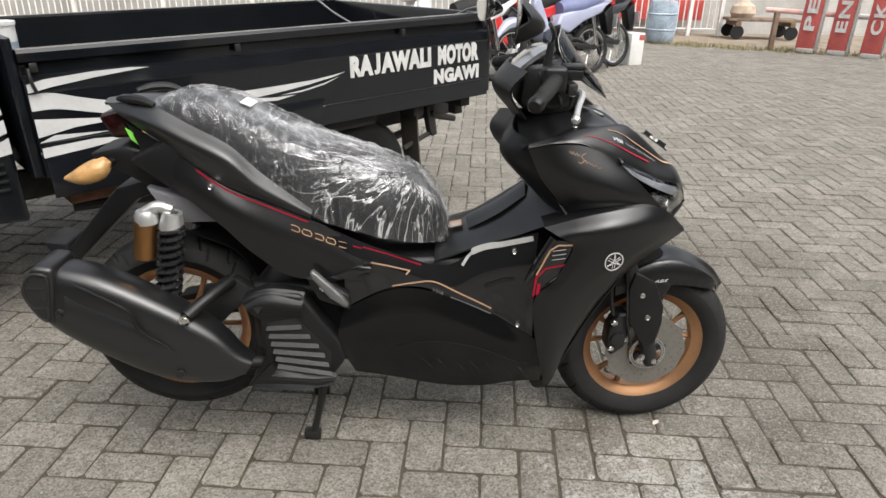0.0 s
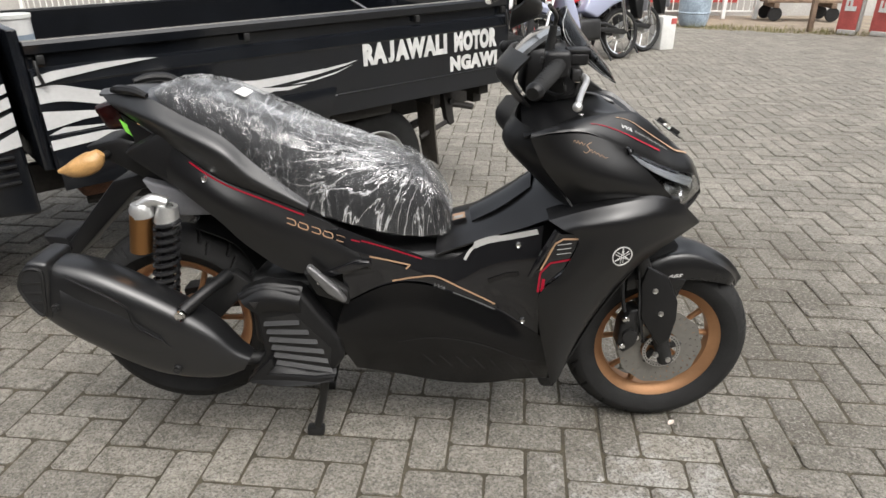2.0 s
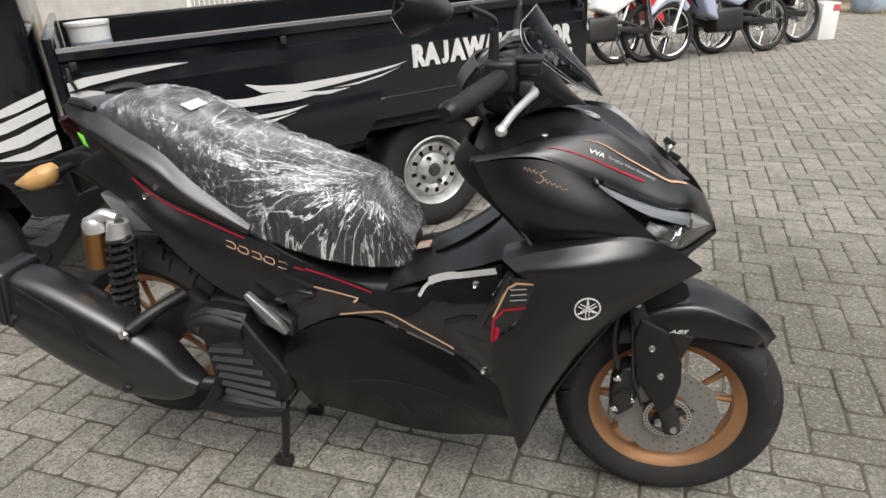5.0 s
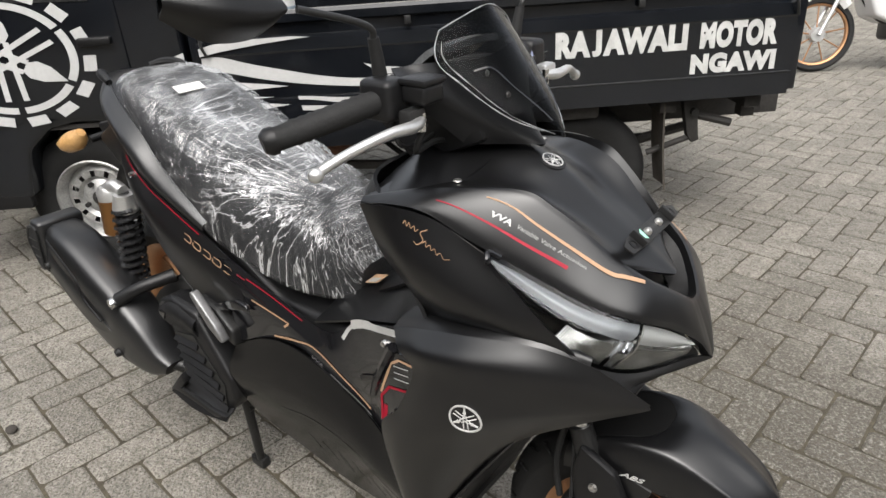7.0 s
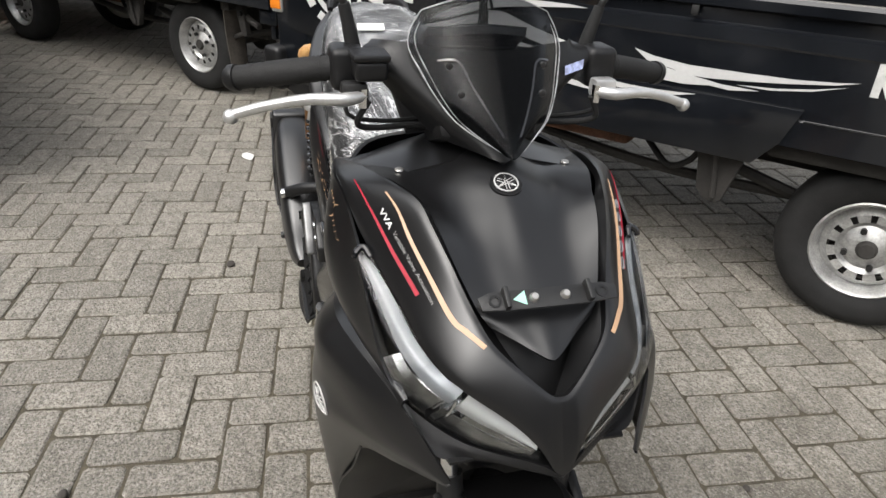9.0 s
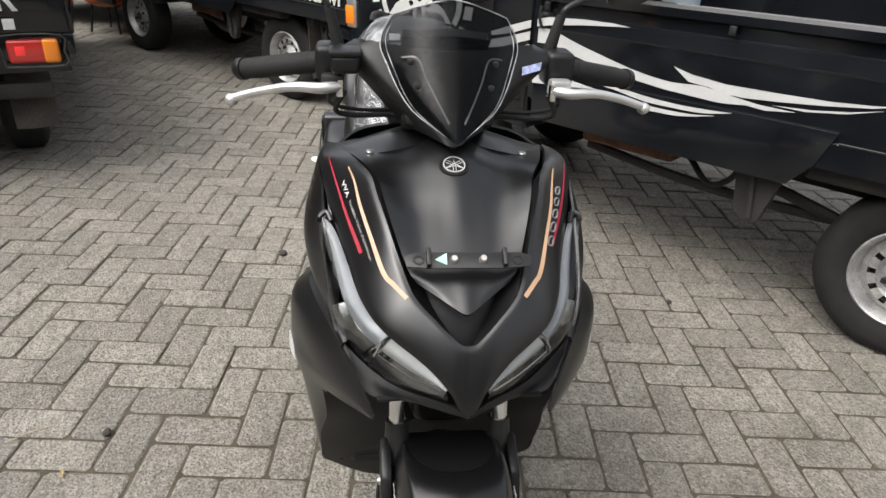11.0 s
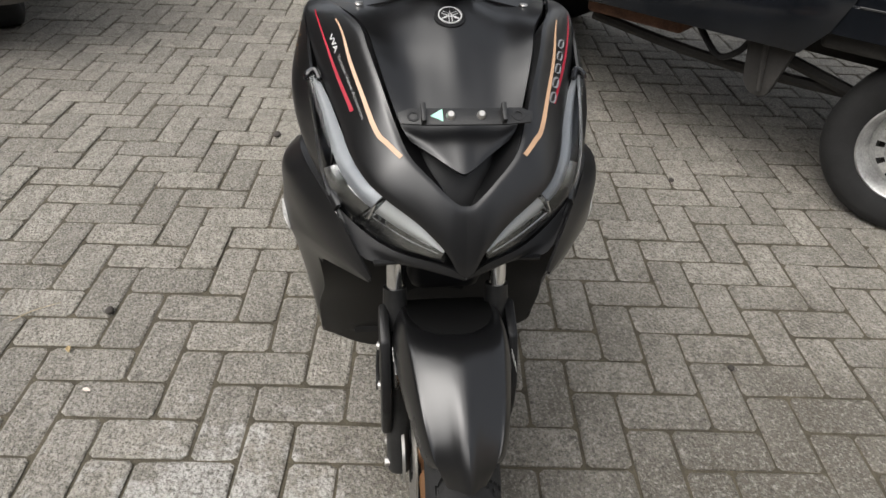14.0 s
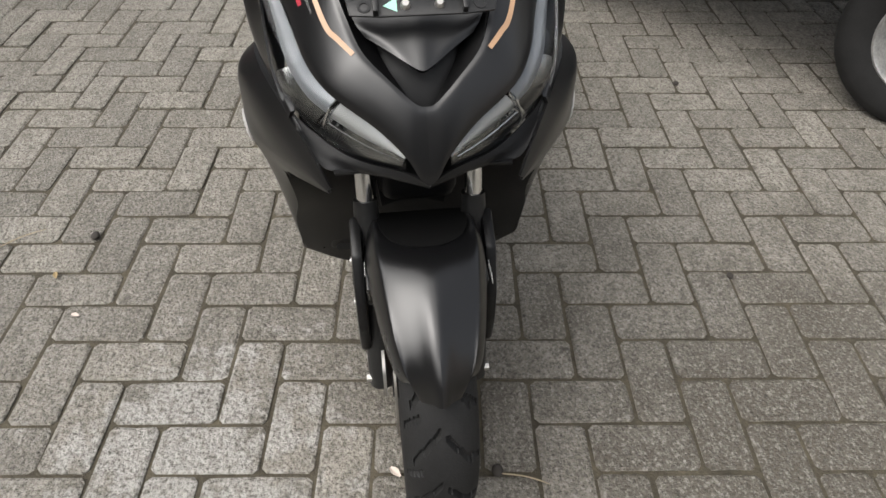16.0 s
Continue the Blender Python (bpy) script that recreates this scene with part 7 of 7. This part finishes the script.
def motorcycle(m, label, paint, seat_mat, rim_mat, tail_mat, plate_mat, front_mat=None):
    """A parked small motorcycle: x runs to the front, rear wheel on the origin."""
    t = thing("motorcycle", m, label, "motorcycle", "row of parked motorcycles")
    for x in (0.0, 1.22):
        w = part("wheel", lathe([(0.285, -0.02), (0.29, 0.0), (0.285, 0.02), (0.27, 0.038), (0.245, 0.034), (0.235, 0.02), (0.235, -0.02), (0.245, -0.034), (0.27, -0.038)], 48), M_RUBBER, t)
        w.location = (x, 0, 0.29)
        metal = front_mat if front_mat and x else rim_mat
        part("rim", lathe([(0.236, -0.022), (0.24, 0.0), (0.236, 0.022), (0.222, 0.018), (0.218, 0.0), (0.222, -0.018)], 48), metal, w)
        for k in range(9):
            a = 2 * math.pi * k / 9
            part("spoke", rod((0.02 * math.cos(a), 0.012 * (-1) ** k, 0.02 * math.sin(a)), (0.225 * math.cos(a + 0.15), 0, 0.225 * math.sin(a + 0.15)), 0.006, segs=5), metal, w)
        part("hub", lathe([(0.0, -0.05), (0.055, -0.05), (0.06, 0.0), (0.055, 0.05), (0.0, 0.05)], 20), M_ALLOY, w)
    part("frame", tube([(0.0, 0.07, 0.30), (0.35, 0.08, 0.42), (0.75, 0.06, 0.38), (0.95, 0.0, 0.62)], 0.02, 8), M_DARKMETAL, t)
    part("engine", box(0.38, 0.72, -0.12, 0.12, 0.24, 0.48, 0.04, 3), M_DARKMETAL, t)
    part("side_cover", plate([(-0.12, 0.70), (0.20, 0.60), (0.42, 0.48), (0.62, 0.56), (0.55, 0.70), (0.10, 0.78), (-0.25, 0.82)], -0.095, 0.095, 0.03, segs=3), paint, t)
    part("tail_cowl", plate([(-0.34, 0.84), (-0.10, 0.72), (0.05, 0.74), (0.0, 0.82), (-0.30, 0.88)], -0.075, 0.075, 0.02, segs=3), paint, t)
    part("tail_lamp", box(-0.37, -0.30, -0.07, 0.07, 0.79, 0.87, 0.015, 3), tail_mat, t, "red tail lamp")
    part("seat", tube([(-0.26, 0, 0.87), (-0.05, 0, 0.86), (0.22, 0, 0.80), (0.50, 0, 0.76)], [0.07, 0.10, 0.115, 0.08], 12), seat_mat, t)
    part("rear_fender", plate([(-0.34, 0.80), (-0.20, 0.70), (-0.26, 0.46), (-0.32, 0.44), (-0.36, 0.60)], -0.06, 0.06, 0.01), M_PLASTIC, t)
    part("number_plate", plate([(-0.375, 0.68), (-0.355, 0.68), (-0.325, 0.53), (-0.345, 0.53)], -0.12, 0.12, 0.003), plate_mat, t)
    for k in range(2):
        part("plate_bar", plate([(-0.3785 + 0.0145 * k, 0.665 - 0.075 * k), (-0.3765 + 0.0145 * k, 0.665 - 0.075 * k), (-0.366 + 0.0145 * k, 0.62 - 0.06 * k), (-0.368 + 0.0145 * k, 0.62 - 0.06 * k)], -0.09, 0.09), M_GREY, t, smooth=False)
    part("chain_case", plate([(-0.04, 0.335), (0.42, 0.385), (0.42, 0.335), (0.0, 0.275)], 0.075, 0.10, 0.008), M_DARKMETAL, t)
    part("swing_arm", tube([(0.0, -0.09, 0.29), (0.45, -0.09, 0.35)], 0.022, 8), M_DARKMETAL, t)
    part("grab_rail", tube([(-0.32, -0.10, 0.86), (-0.40, -0.08, 0.90), (-0.42, 0, 0.905), (-0.40, 0.08, 0.90), (-0.32, 0.10, 0.86)], 0.011, 8), M_DARKMETAL, t)
    part("leg_shield", plate([(0.72, 0.36), (0.86, 0.42), (1.02, 0.80), (0.98, 0.92), (0.90, 0.86), (0.78, 0.58)], -0.16, 0.16, 0.03, segs=3), paint, t)
    part("front_fender", tube([(1.02, 0, 0.50), (1.14, 0, 0.62), (1.30, 0, 0.60), (1.44, 0, 0.48)], [0.05, 0.06, 0.06, 0.035], 8), paint, t)
    for s in (-1, 1):
        part("fork", rod((1.22, s * 0.07, 0.29), (1.0, s * 0.07, 0.85), 0.017, segs=8), M_ALLOY, t)
        part("rear_shock", rod((0.0, s * 0.11, 0.33), (0.05, s * 0.11, 0.66), 0.022, segs=10), M_CHROME, t)
        part("handlebar", tube([(0.97, 0, 0.95), (0.95, s * 0.12, 1.0), (0.86, s * 0.34, 0.98)], [0.02, 0.012, 0.016], 8), M_RUBBER, t)
        part("mirror", tube([(0.93, s * 0.2, 1.0), (0.93, s * 0.25, 1.12), (0.90, s * 0.29, 1.19)], [0.005, 0.005, 0.035], 8), M_PLASTIC, t)
    part("head_cover", box(0.92, 1.10, -0.12, 0.12, 0.86, 1.02, 0.05, 3), paint, t)
    part("exhaust", tube([(0.45, -0.13, 0.30), (0.10, -0.16, 0.28), (-0.25, -0.17, 0.40)], [0.02, 0.045, 0.045], 12), M_ALLOY, t)
    part("stand", rod((0.42, 0.12, 0.26), (0.36, 0.24, 0.0), 0.012, segs=8), M_DARKMETAL, t)
    return t


M_MOTO_RED = mat("red_motorcycle_paint", (0.45, 0.03, 0.03), 0.2, coat=0.6)
M_MOTO_WHITE = mat("white_motorcycle_paint", (0.6, 0.6, 0.6), 0.25, coat=0.5)
M_MOTO_BLACK = mat("black_motorcycle_paint", (0.02, 0.02, 0.025), 0.2, coat=0.6)
M_MOTO_BLUE = mat("silver_blue_paint", (0.30, 0.32, 0.42), 0.25, coat=0.5)
for (x, y), turn, label, paint, st, rim, plt, front in (
        ((1.05, 6.60), 211, "white and black parked scooter with bronze front wheel", M_MOTO_WHITE, M_RUBBER, M_DARKMETAL, M_WHITE, M_GOLD),
        ((1.87, 7.20), 211, "red parked motorcycle with orange flashes and white plate", M_MOTO_RED, M_RUBBER, M_CHROME, M_WHITE, None),
        ((2.46, 7.36), 211, "silver parked motorcycle with blue seat cover", M_MOTO_BLUE, M_SEATBLUE, M_CHROME, M_UNDER, None),
        ((2.98, 8.05), 212, "black parked motorcycle at the end of the row", M_MOTO_BLACK, M_RUBBER, M_CHROME, M_UNDER, None)):
    motorcycle(pose(x, y, 0, 8, 0, turn) @ Matrix.Scale(1.1, 4), label, paint, st, rim, M_TAIL_RED, plt, front)

white_box = thing("foam_box", pose(3.32, 8.38, 0, 0, 0, 20) @ Matrix.Scale(1.08, 4), "white foam box with a red corner on the paving", "box")
part("box_body", box(-0.11, 0.11, -0.14, 0.14, 0, 0.42, 0.012), M_WHITE, white_box)
part("red_corner", box(0.02, 0.105, -0.145, -0.139, 0.33, 0.40, 0.0), M_REDPAINT, white_box)

barrel = thing("barrel", pose(4.93, 11.65, 0) @ Matrix.Scale(1.12, 4), "faded blue plastic barrel standing by the fence", "barrel")
part("barrel_body", lathe([(0.0, 0.0), (0.20, 0.0), (0.225, 0.03), (0.25, 0.15), (0.26, 0.34), (0.25, 0.54), (0.235, 0.66), (0.22, 0.69), (0.0, 0.69)], 36, 'z'), M_BLUE, barrel)
for z in (0.22, 0.48):
    part("barrel_hoop", lathe([(0.25, z - 0.02), (0.268, z), (0.25, z + 0.02)], 36, 'z'), M_BLUE, barrel)

fence = thing("metal_fence", pose(0, 0, 0), "white steel bar fence along the yard edge", "fence")
_a, _b = np.array((-9.0, 13.5)), np.array((6.75, 13.1))
_n = 118
for i in range(_n):
    p = _a + (_b - _a) * i / (_n - 1)
    if i % 14 == 0 or i == _n - 1:
        part("fence_post", box(p[0] - 0.04, p[0] + 0.04, p[1] - 0.04, p[1] + 0.04, 0, 2.3, 0.005), M_WHITE, fence, smooth=False)
    else:
        part("fence_bar", rod((p[0], p[1], 0.15), (p[0], p[1], 2.1), 0.013, segs=6), M_WHITE, fence)
for z in (0.15, 0.75, 2.1):
    part("fence_rail", rod((_a[0], _a[1], z), (_b[0], _b[1], z), 0.016, segs=6), M_WHITE, fence)
tarp = thing("tarpaulin", pose(5.75, 13.5, 0, 0, 0, -2), "red tarpaulin hung behind the fence", "tarpaulin")
part("sheet", patch([[(x, 0.05 * math.sin(5 * x), z) for x in np.linspace(-2.2, 0.75, 15)] for z in (1.2, 0.75, 0.3)], 4, 0.01), M_CLOTH, tarp)

cart = thing("hand_cart", pose(7.5, 12.8, 0, 0, 0, -8), "low weathered wooden hand cart on small wheels", "cart")
for k in range(6):
    part("plank", box(-0.75, 0.75, -0.36 + k * 0.12, -0.25 + k * 0.12, 0.36, 0.41, 0.006), M_WOOD, cart)
for x in (-0.55, 0.55):
    part("beam", box(x - 0.05, x + 0.05, -0.38, 0.38, 0.26, 0.355, 0.006), M_WOOD, cart)
    for y in (-0.33, 0.33):
        part("cart_wheel", lathe([(0.0, y - 0.03), (0.13, y - 0.03), (0.14, y), (0.13, y + 0.03), (0.0, y + 0.03)], 20, centre=(x, 0, 0.14)), M_RUBBER, cart)
sack = thing("sack", pose(7.1, 12.85, 0.412), "pale tied sack lying on the cart", "sack")
part("sack_body", lathe([(0.0, 0.0), (0.20, 0.0), (0.26, 0.10), (0.23, 0.24), (0.10, 0.32), (0.06, 0.38), (0.0, 0.38)], 18, 'z'), mat("sackcloth", (0.42, 0.34, 0.26), 0.9, vary=0.2, scale=8, bump=0.4), sack)

for (x, y), body in (((7.10, 10.25), "PE"), ((7.50, 9.95), "EN"), ((7.82, 9.50), "CK")):
    sign = thing("sign_post", pose(x, y, 0, 0, 0, -42) @ pose(0, 0, 0, 0, 1, 0) @ Matrix.Scale(1.12, 4), "red painted board post with white upright letters", "sign post", "red posts")
    part("post_board", box(-0.135, 0.135, -0.05, 0.05, 0.05, 1.7, 0.012), M_REDPAINT, sign)
    part("post_edge", box(0.137, 0.165, -0.05, 0.12, 0.05, 1.7, 0.008), M_CONCRETE, sign)
    part("post_foot", box(-0.11, 0.14, -0.07, 0.10, 0.0, 0.07, 0.01), M_CONCRETE, sign)
    lettering("lettering", body, 0.4, pose(0.075, -0.056, 0.34, 90, 0, 0) @ pose(0, 0, 0, 0, 0, 90), M_LETTER, sign, bold=0.012, spacing=1.15, fit=(0.46, 0.15), depth=0.012)
pole = thing("barrier_pole", pose(0, 0, 0), "faded pink and white barrier pole resting behind the posts", "barrier pole")
part("bar", rod((6.50, 10.72, 0.69), (8.45, 9.50, 0.62), 0.045, segs=14), M_PINK, pole)
for f in (0.25, 0.6):
    p = np.array((6.50, 10.72, 0.69)) * (1 - f) + np.array((8.45, 9.50, 0.62)) * f
    q = p + np.array((1.95, -1.22, -0.07)) * 0.12
    part("white_band", rod(tuple(p), tuple(q), 0.0465, segs=14), M_WHITE, pole)
part("trestle", box(6.62, 6.70, 10.57, 10.65, 0, 0.66, 0.005), M_WOOD, pole)
part("trestle", box(8.30, 8.38, 9.52, 9.60, 0, 0.58, 0.005), M_WOOD, pole)

wall_back = tagged(part("wall_back", box(-14, 14, 14.0, 14.25, -0.02, 5.0), M_CONCRETE), "pale concrete wall behind the yard fence", "wall", kind="structure")
wall_side = tagged(part("wall_side", box(-14.25, -14.0, -8.0, 14.25, -0.02, 3.2), M_CONCRETE), "concrete wall closing the yard", "wall", kind="structure")

# two unseen dark walls, added to keep low sky out of the scooter's reflections
wall_near = tagged(part("wall_near", box(-14.25, 11.25, -8.25, -8.0, -0.02, 5.5), M_SKYBLOCK), "plain dark unseen wall added to block low sky", "wall", kind="structure")
wall_front = tagged(part("wall_front", box(11.0, 11.25, -8.0, 7.0, -0.02, 5.5), M_SKYBLOCK), "plain dark unseen wall added to block low sky", "wall", kind="structure")
# behind the trucks: orange tub on legs and a parked car's wheel side
tub = thing("plastic_tub", pose(-5.75, -2.62, 0), "orange plastic tub standing on thin legs", "tub")
part("tub_body", lathe([(0.0, 0.24), (0.16, 0.25), (0.25, 0.30), (0.29, 0.48), (0.30, 0.50), (0.28, 0.49), (0.23, 0.32), (0.0, 0.27)], 28, 'z'), M_ORANGE, tub)
for a in range(4):
    part("leg", rod((0.17 * math.cos(a * 1.57 + 0.5), 0.17 * math.sin(a * 1.57 + 0.5), 0.28), (0.22 * math.cos(a * 1.57 + 0.5), 0.22 * math.sin(a * 1.57 + 0.5), 0.0), 0.012, segs=8), M_DARKMETAL, tub)
car = thing("car", pose(-6.6, -2.7, 0, 0, 0, 70), "dark parked car with alloy wheels", "car", "")
part("body", plate([(-1.2, 0.30), (-1.3, 0.65), (-1.0, 0.85), (-0.4, 0.92), (0.1, 1.35), (1.2, 1.38), (1.7, 0.95), (2.2, 0.88), (2.3, 0.35)], -0.75, 0.75, 0.08, segs=3), M_TRUCK, car)
for x in (-0.75, 1.65):
    for y in (-0.72, 0.72):
        w = part("wheel", lathe([(0.30, y - 0.07), (0.305, y), (0.30, y + 0.07), (0.27, y + 0.09), (0.2, y + 0.08), (0.2, y - 0.08), (0.27, y - 0.09)], 36), M_RUBBER, car)
        w.location = (x, 0, 0.305)
        part("alloy", lathe([(0.0, y - 0.06), (0.05, y - 0.085), (0.2, y - 0.08), (0.2, y + 0.08), (0.05, y + 0.085), (0.0, y + 0.06)], 24), M_ALLOY, w)

# things in the truck bed and on the ground
bucket = thing("paint_bucket", TRUCK @ pose(-1.205, 1.0, 0.664), "white plastic paint bucket with blue band in the truck bed", "bucket")
part("bucket_body", lathe([(0.0, 0.0), (0.078, 0.0), (0.093, 0.40), (0.098, 0.40), (0.098, 0.415), (0.0, 0.415)], 28, 'z'), M_WHITE, bucket)
part("blue_band", lathe([(0.0860, 0.20), (0.0915, 0.33), (0.0905, 0.33), (0.0850, 0.20)], 28, 'z'), M_BLUE, bucket)
rope = thing("rope", TRUCK @ pose(0, 0, 0), "thin grey rope tied over the tail rail", "rope")
part("rope_strand", tube([(0.74, 1.40, 1.085), (0.79, 1.2, 0.98), (0.83, 0.9, 0.90), (0.86, 0.5, 0.92), (0.90, 0.12, 1.075), (0.905, -0.02, 1.085)], 0.006, 6), M_UNDER, rope)
M_LEAF = mat("dry_leaf", (0.36, 0.27, 0.14), 0.8, vary=0.2, scale=30)
M_PALELEAF = mat("pale_petal", (0.6, 0.52, 0.46), 0.7)
M_TWIG = mat("dry_twig", (0.30, 0.25, 0.17), 0.8, vary=0.2, scale=40)
for pts in ([(0.815, 0.080, 0.008), (0.828, 0.130, 0.010), (0.838, 0.160, 0.006), (0.850, 0.180, 0.007)], [(0.045, -1.110, 0.006), (0.010, -1.060, 0.009), (-0.020, -1.005, 0.006)]):
    twig = thing("twig", pose(0, 0, 0), "thin dry straw lying on the paving", "twig", "litter on the paving")
    part("stalk", tube(pts, [0.0016] * (len(pts) - 1) + [0.0008], 6, 3), M_TWIG, twig)
M_STONE = mat("dark_pebble", (0.04, 0.035, 0.03), 0.9, bump=0.5)
for x, y, a, mt, sz in ((0.162, -0.929, 20, M_LEAF, 0.012), (0.303, -0.844, 70, M_PALELEAF, 0.010), (0.789, -0.115, 40, M_PALELEAF, 0.014), (-2.095, -0.430, 15, M_WHITE, 0.055)):
    leaf = thing("fallen_leaf" if mt is not M_WHITE else "paper_scrap", pose(x, y, 0.0035, 0, 0, a), "dry fallen leaf lying on the paving" if mt is not M_WHITE else "white paper scrap lying on the paving", "leaf" if mt is not M_WHITE else "paper", "litter on the paving")
    part("blade", patch([[(-sz, -sz * 0.2, 0.002), (0, -sz * 0.55, 0.004), (sz, -sz * 0.1, 0.002)], [(-sz, 0, 0.001), (0, 0, 0.0), (sz, 0, 0.003)], [(-sz, sz * 0.2, 0.003), (0, sz * 0.55, 0.005), (sz, sz * 0.1, 0.002)]], 3, 0.0012), mt, leaf)
for x, y, s in ((-0.988, -0.503, 0.016), (0.022, -0.867, 0.012), (0.809, 0.084, 0.012), (0.354, 0.769, 0.009), (-0.58, 0.987, 0.010)):
    peb = thing("pebble", pose(x, y, 0.0), "small dark stone on the paving", "stone", "litter on the paving")
    bm = bmesh.new()
    bmesh.ops.create_icosphere(bm, subdivisions=2, radius=s)
    for v in bm.verts:
        v.co = Vector((v.co.x * 1.2, v.co.y, v.co.z * 0.7 + s * 0.6)) * (1 + 0.2 * noise.noise(v.co * 60))
    part("stone", bm, M_STONE, peb)
# grass tufts along the yard edge
_rng2 = random.Random(3)
bm = bmesh.new()
for _ in range(420):
    u = _rng2.random()
    x, y = 3.6 + 5.8 * u + _rng2.gauss(0, 0.15), 11.72 - 2.85 * u + abs(_rng2.gauss(0.25, 0.35))
    for _k in range(5):
        a, h = _rng2.random() * 6.28, 0.04 + 0.07 * _rng2.random()
        p = Vector((x + _rng2.gauss(0, 0.03), y + _rng2.gauss(0, 0.03), -0.0125))
        d = Vector((math.cos(a), math.sin(a), 0))
        s = Vector((-d.y, d.x, 0)) * 0.005
        bm.faces.new([bm.verts.new(p - s), bm.verts.new(p + s), bm.verts.new(p + d * h * 0.5 + Vector((0, 0, h)))])
tagged(part("grass", bm, M_GRASS, smooth=False), "sparse dry grass along the paving edge", "grass", kind="stuff")


# ---------------------------------------------------------------- paving, brick by brick
PAVE_W, PAVE_TURN, PAVE_U, PAVE_V = 0.110, radians(-6.25), 0.25, 0.317


def paver_shape(long_u, rng, gap=0.0030, cut=0.010):
    """The worn, slightly uneven outline of one brick with a rounded top edge, about its centre."""
    hu, hv = (PAVE_W - gap, PAVE_W / 2 - gap) if long_u else (PAVE_W / 2 - gap, PAVE_W - gap)
    ring = [(hu, hv - cut), (hu - cut, hv), (0.0, hv), (cut - hu, hv), (-hu, hv - cut), (-hu, 0.0), (-hu, cut - hv), (cut - hu, -hv), (0.0, -hv), (hu - cut, -hv), (hu, cut - hv), (hu, 0.0)]
    worn = [(1 - abs(rng.gauss(0, 0.0014)) / max(abs(a), 0.03), 1 - abs(rng.gauss(0, 0.0014)) / max(abs(b), 0.03), rng.uniform(0.7, 1.5)) for a, b in ring]
    k = len(ring)
    out = []
    for z, inset in ((-0.03, 0.0), (-0.0032, 0.0), (0.0, 0.0062)):
        for (a, b), (fa, fb, chip) in zip(ring, worn):
            q = inset * chip
            out.append((a * fa * (1 - q / hu), b * fb * (1 - q / hv), z))
    faces = [tuple(range(2 * k, 3 * k))]
    for r in range(2):
        for i in range(k):
            faces.append((r * k + i, r * k + (i + 1) % k, (r + 1) * k + (i + 1) % k, (r + 1) * k + i))
    return np.array(out), faces


def paver_place(u, v):
    c, s = math.cos(PAVE_TURN), math.sin(PAVE_TURN)
    a, b = (u + PAVE_U) * PAVE_W, (v + PAVE_V) * PAVE_W
    return a * c - b * s, a * s + b * c


def paved(x, y):
    """Inside the yard: the far edge runs slantwise in front of the red posts and the fence."""
    return -10.5 < x < 10.5 and -5.0 < y < 12.2 and (y - 11.02) * 2.22 + (x - 4.96) * 1.1 < 0.12 * math.sin(7 * x)


ground = part("ground", box(-400, 400, -400, 400, -0.5, -0.0125), M_DIRT, label="")
tagged(ground, "dry brown dirt ground around the paved yard", "ground", kind="structure")
sand_bed = part("pavement", plate([(-10.6, -5.1), (10.6, -5.1), (10.6, 8.25), (2.6, 12.25), (-10.6, 12.25)], -0.02, -0.0055, plane='xy'), M_SAND)
tagged(sand_bed, "grey concrete herringbone block paving with sandy joints", "pavement", kind="structure")
_rng = random.Random(7)
_shape = {(k, n): paver_shape(k, _rng) for k in (True, False) for n in range(8)}
_mesh = {}
for k, (vs, fs) in _shape.items():
    me = bpy.data.meshes.new("paver")
    me.from_pydata(vs.tolist(), [], fs)
    me.materials.append(M_PAVER)
    _mesh[k] = me
_near, _rest_v, _rest_f = 0, [], []
for u in range(-110, 110):
    for v in range(-70, 120):
        long_u = (v - u) % 4 == 0
        if not long_u and (v - u - 1) % 4 != 0:
            continue
        x, y = paver_place(u + (1 if long_u else 0.5), v + (0.5 if long_u else 1))
        if not paved(x, y):
            continue
        kind = _rng.randrange(8)
        dz = max(-0.0022, _rng.gauss(0, 0.0016))
        rx, ry, rz = _rng.gauss(0, 0.006), _rng.gauss(0, 0.006), _rng.gauss(0, 0.006) + PAVE_TURN
        if -0.95 < x < 1.32 and -1.45 < y < 1.35 and _near < 300 and not (x > 0.95 and y < -0.9):
            o = new("paver", _mesh[long_u, kind])
            o.parent = sand_bed
            o.matrix_basis = Matrix.LocRotScale((x, y, dz), Euler((rx, ry, rz)), None)
            _near += 1
        else:
            vs, fs = _shape[long_u, kind]
            m = np.array(Euler((rx, ry, rz)).to_matrix())
            base = len(_rest_v) * 36
            _rest_v.append(vs @ m.T + (x, y, dz))
            _rest_f += [tuple(i + base for i in f) for f in fs]
me = bpy.data.meshes.new("paving_rest")
me.from_pydata(np.vstack(_rest_v).tolist(), [], _rest_f)
tagged(part("paving_rest", me, M_PAVER_REST, sand_bed, smooth=False), kind="stuff")
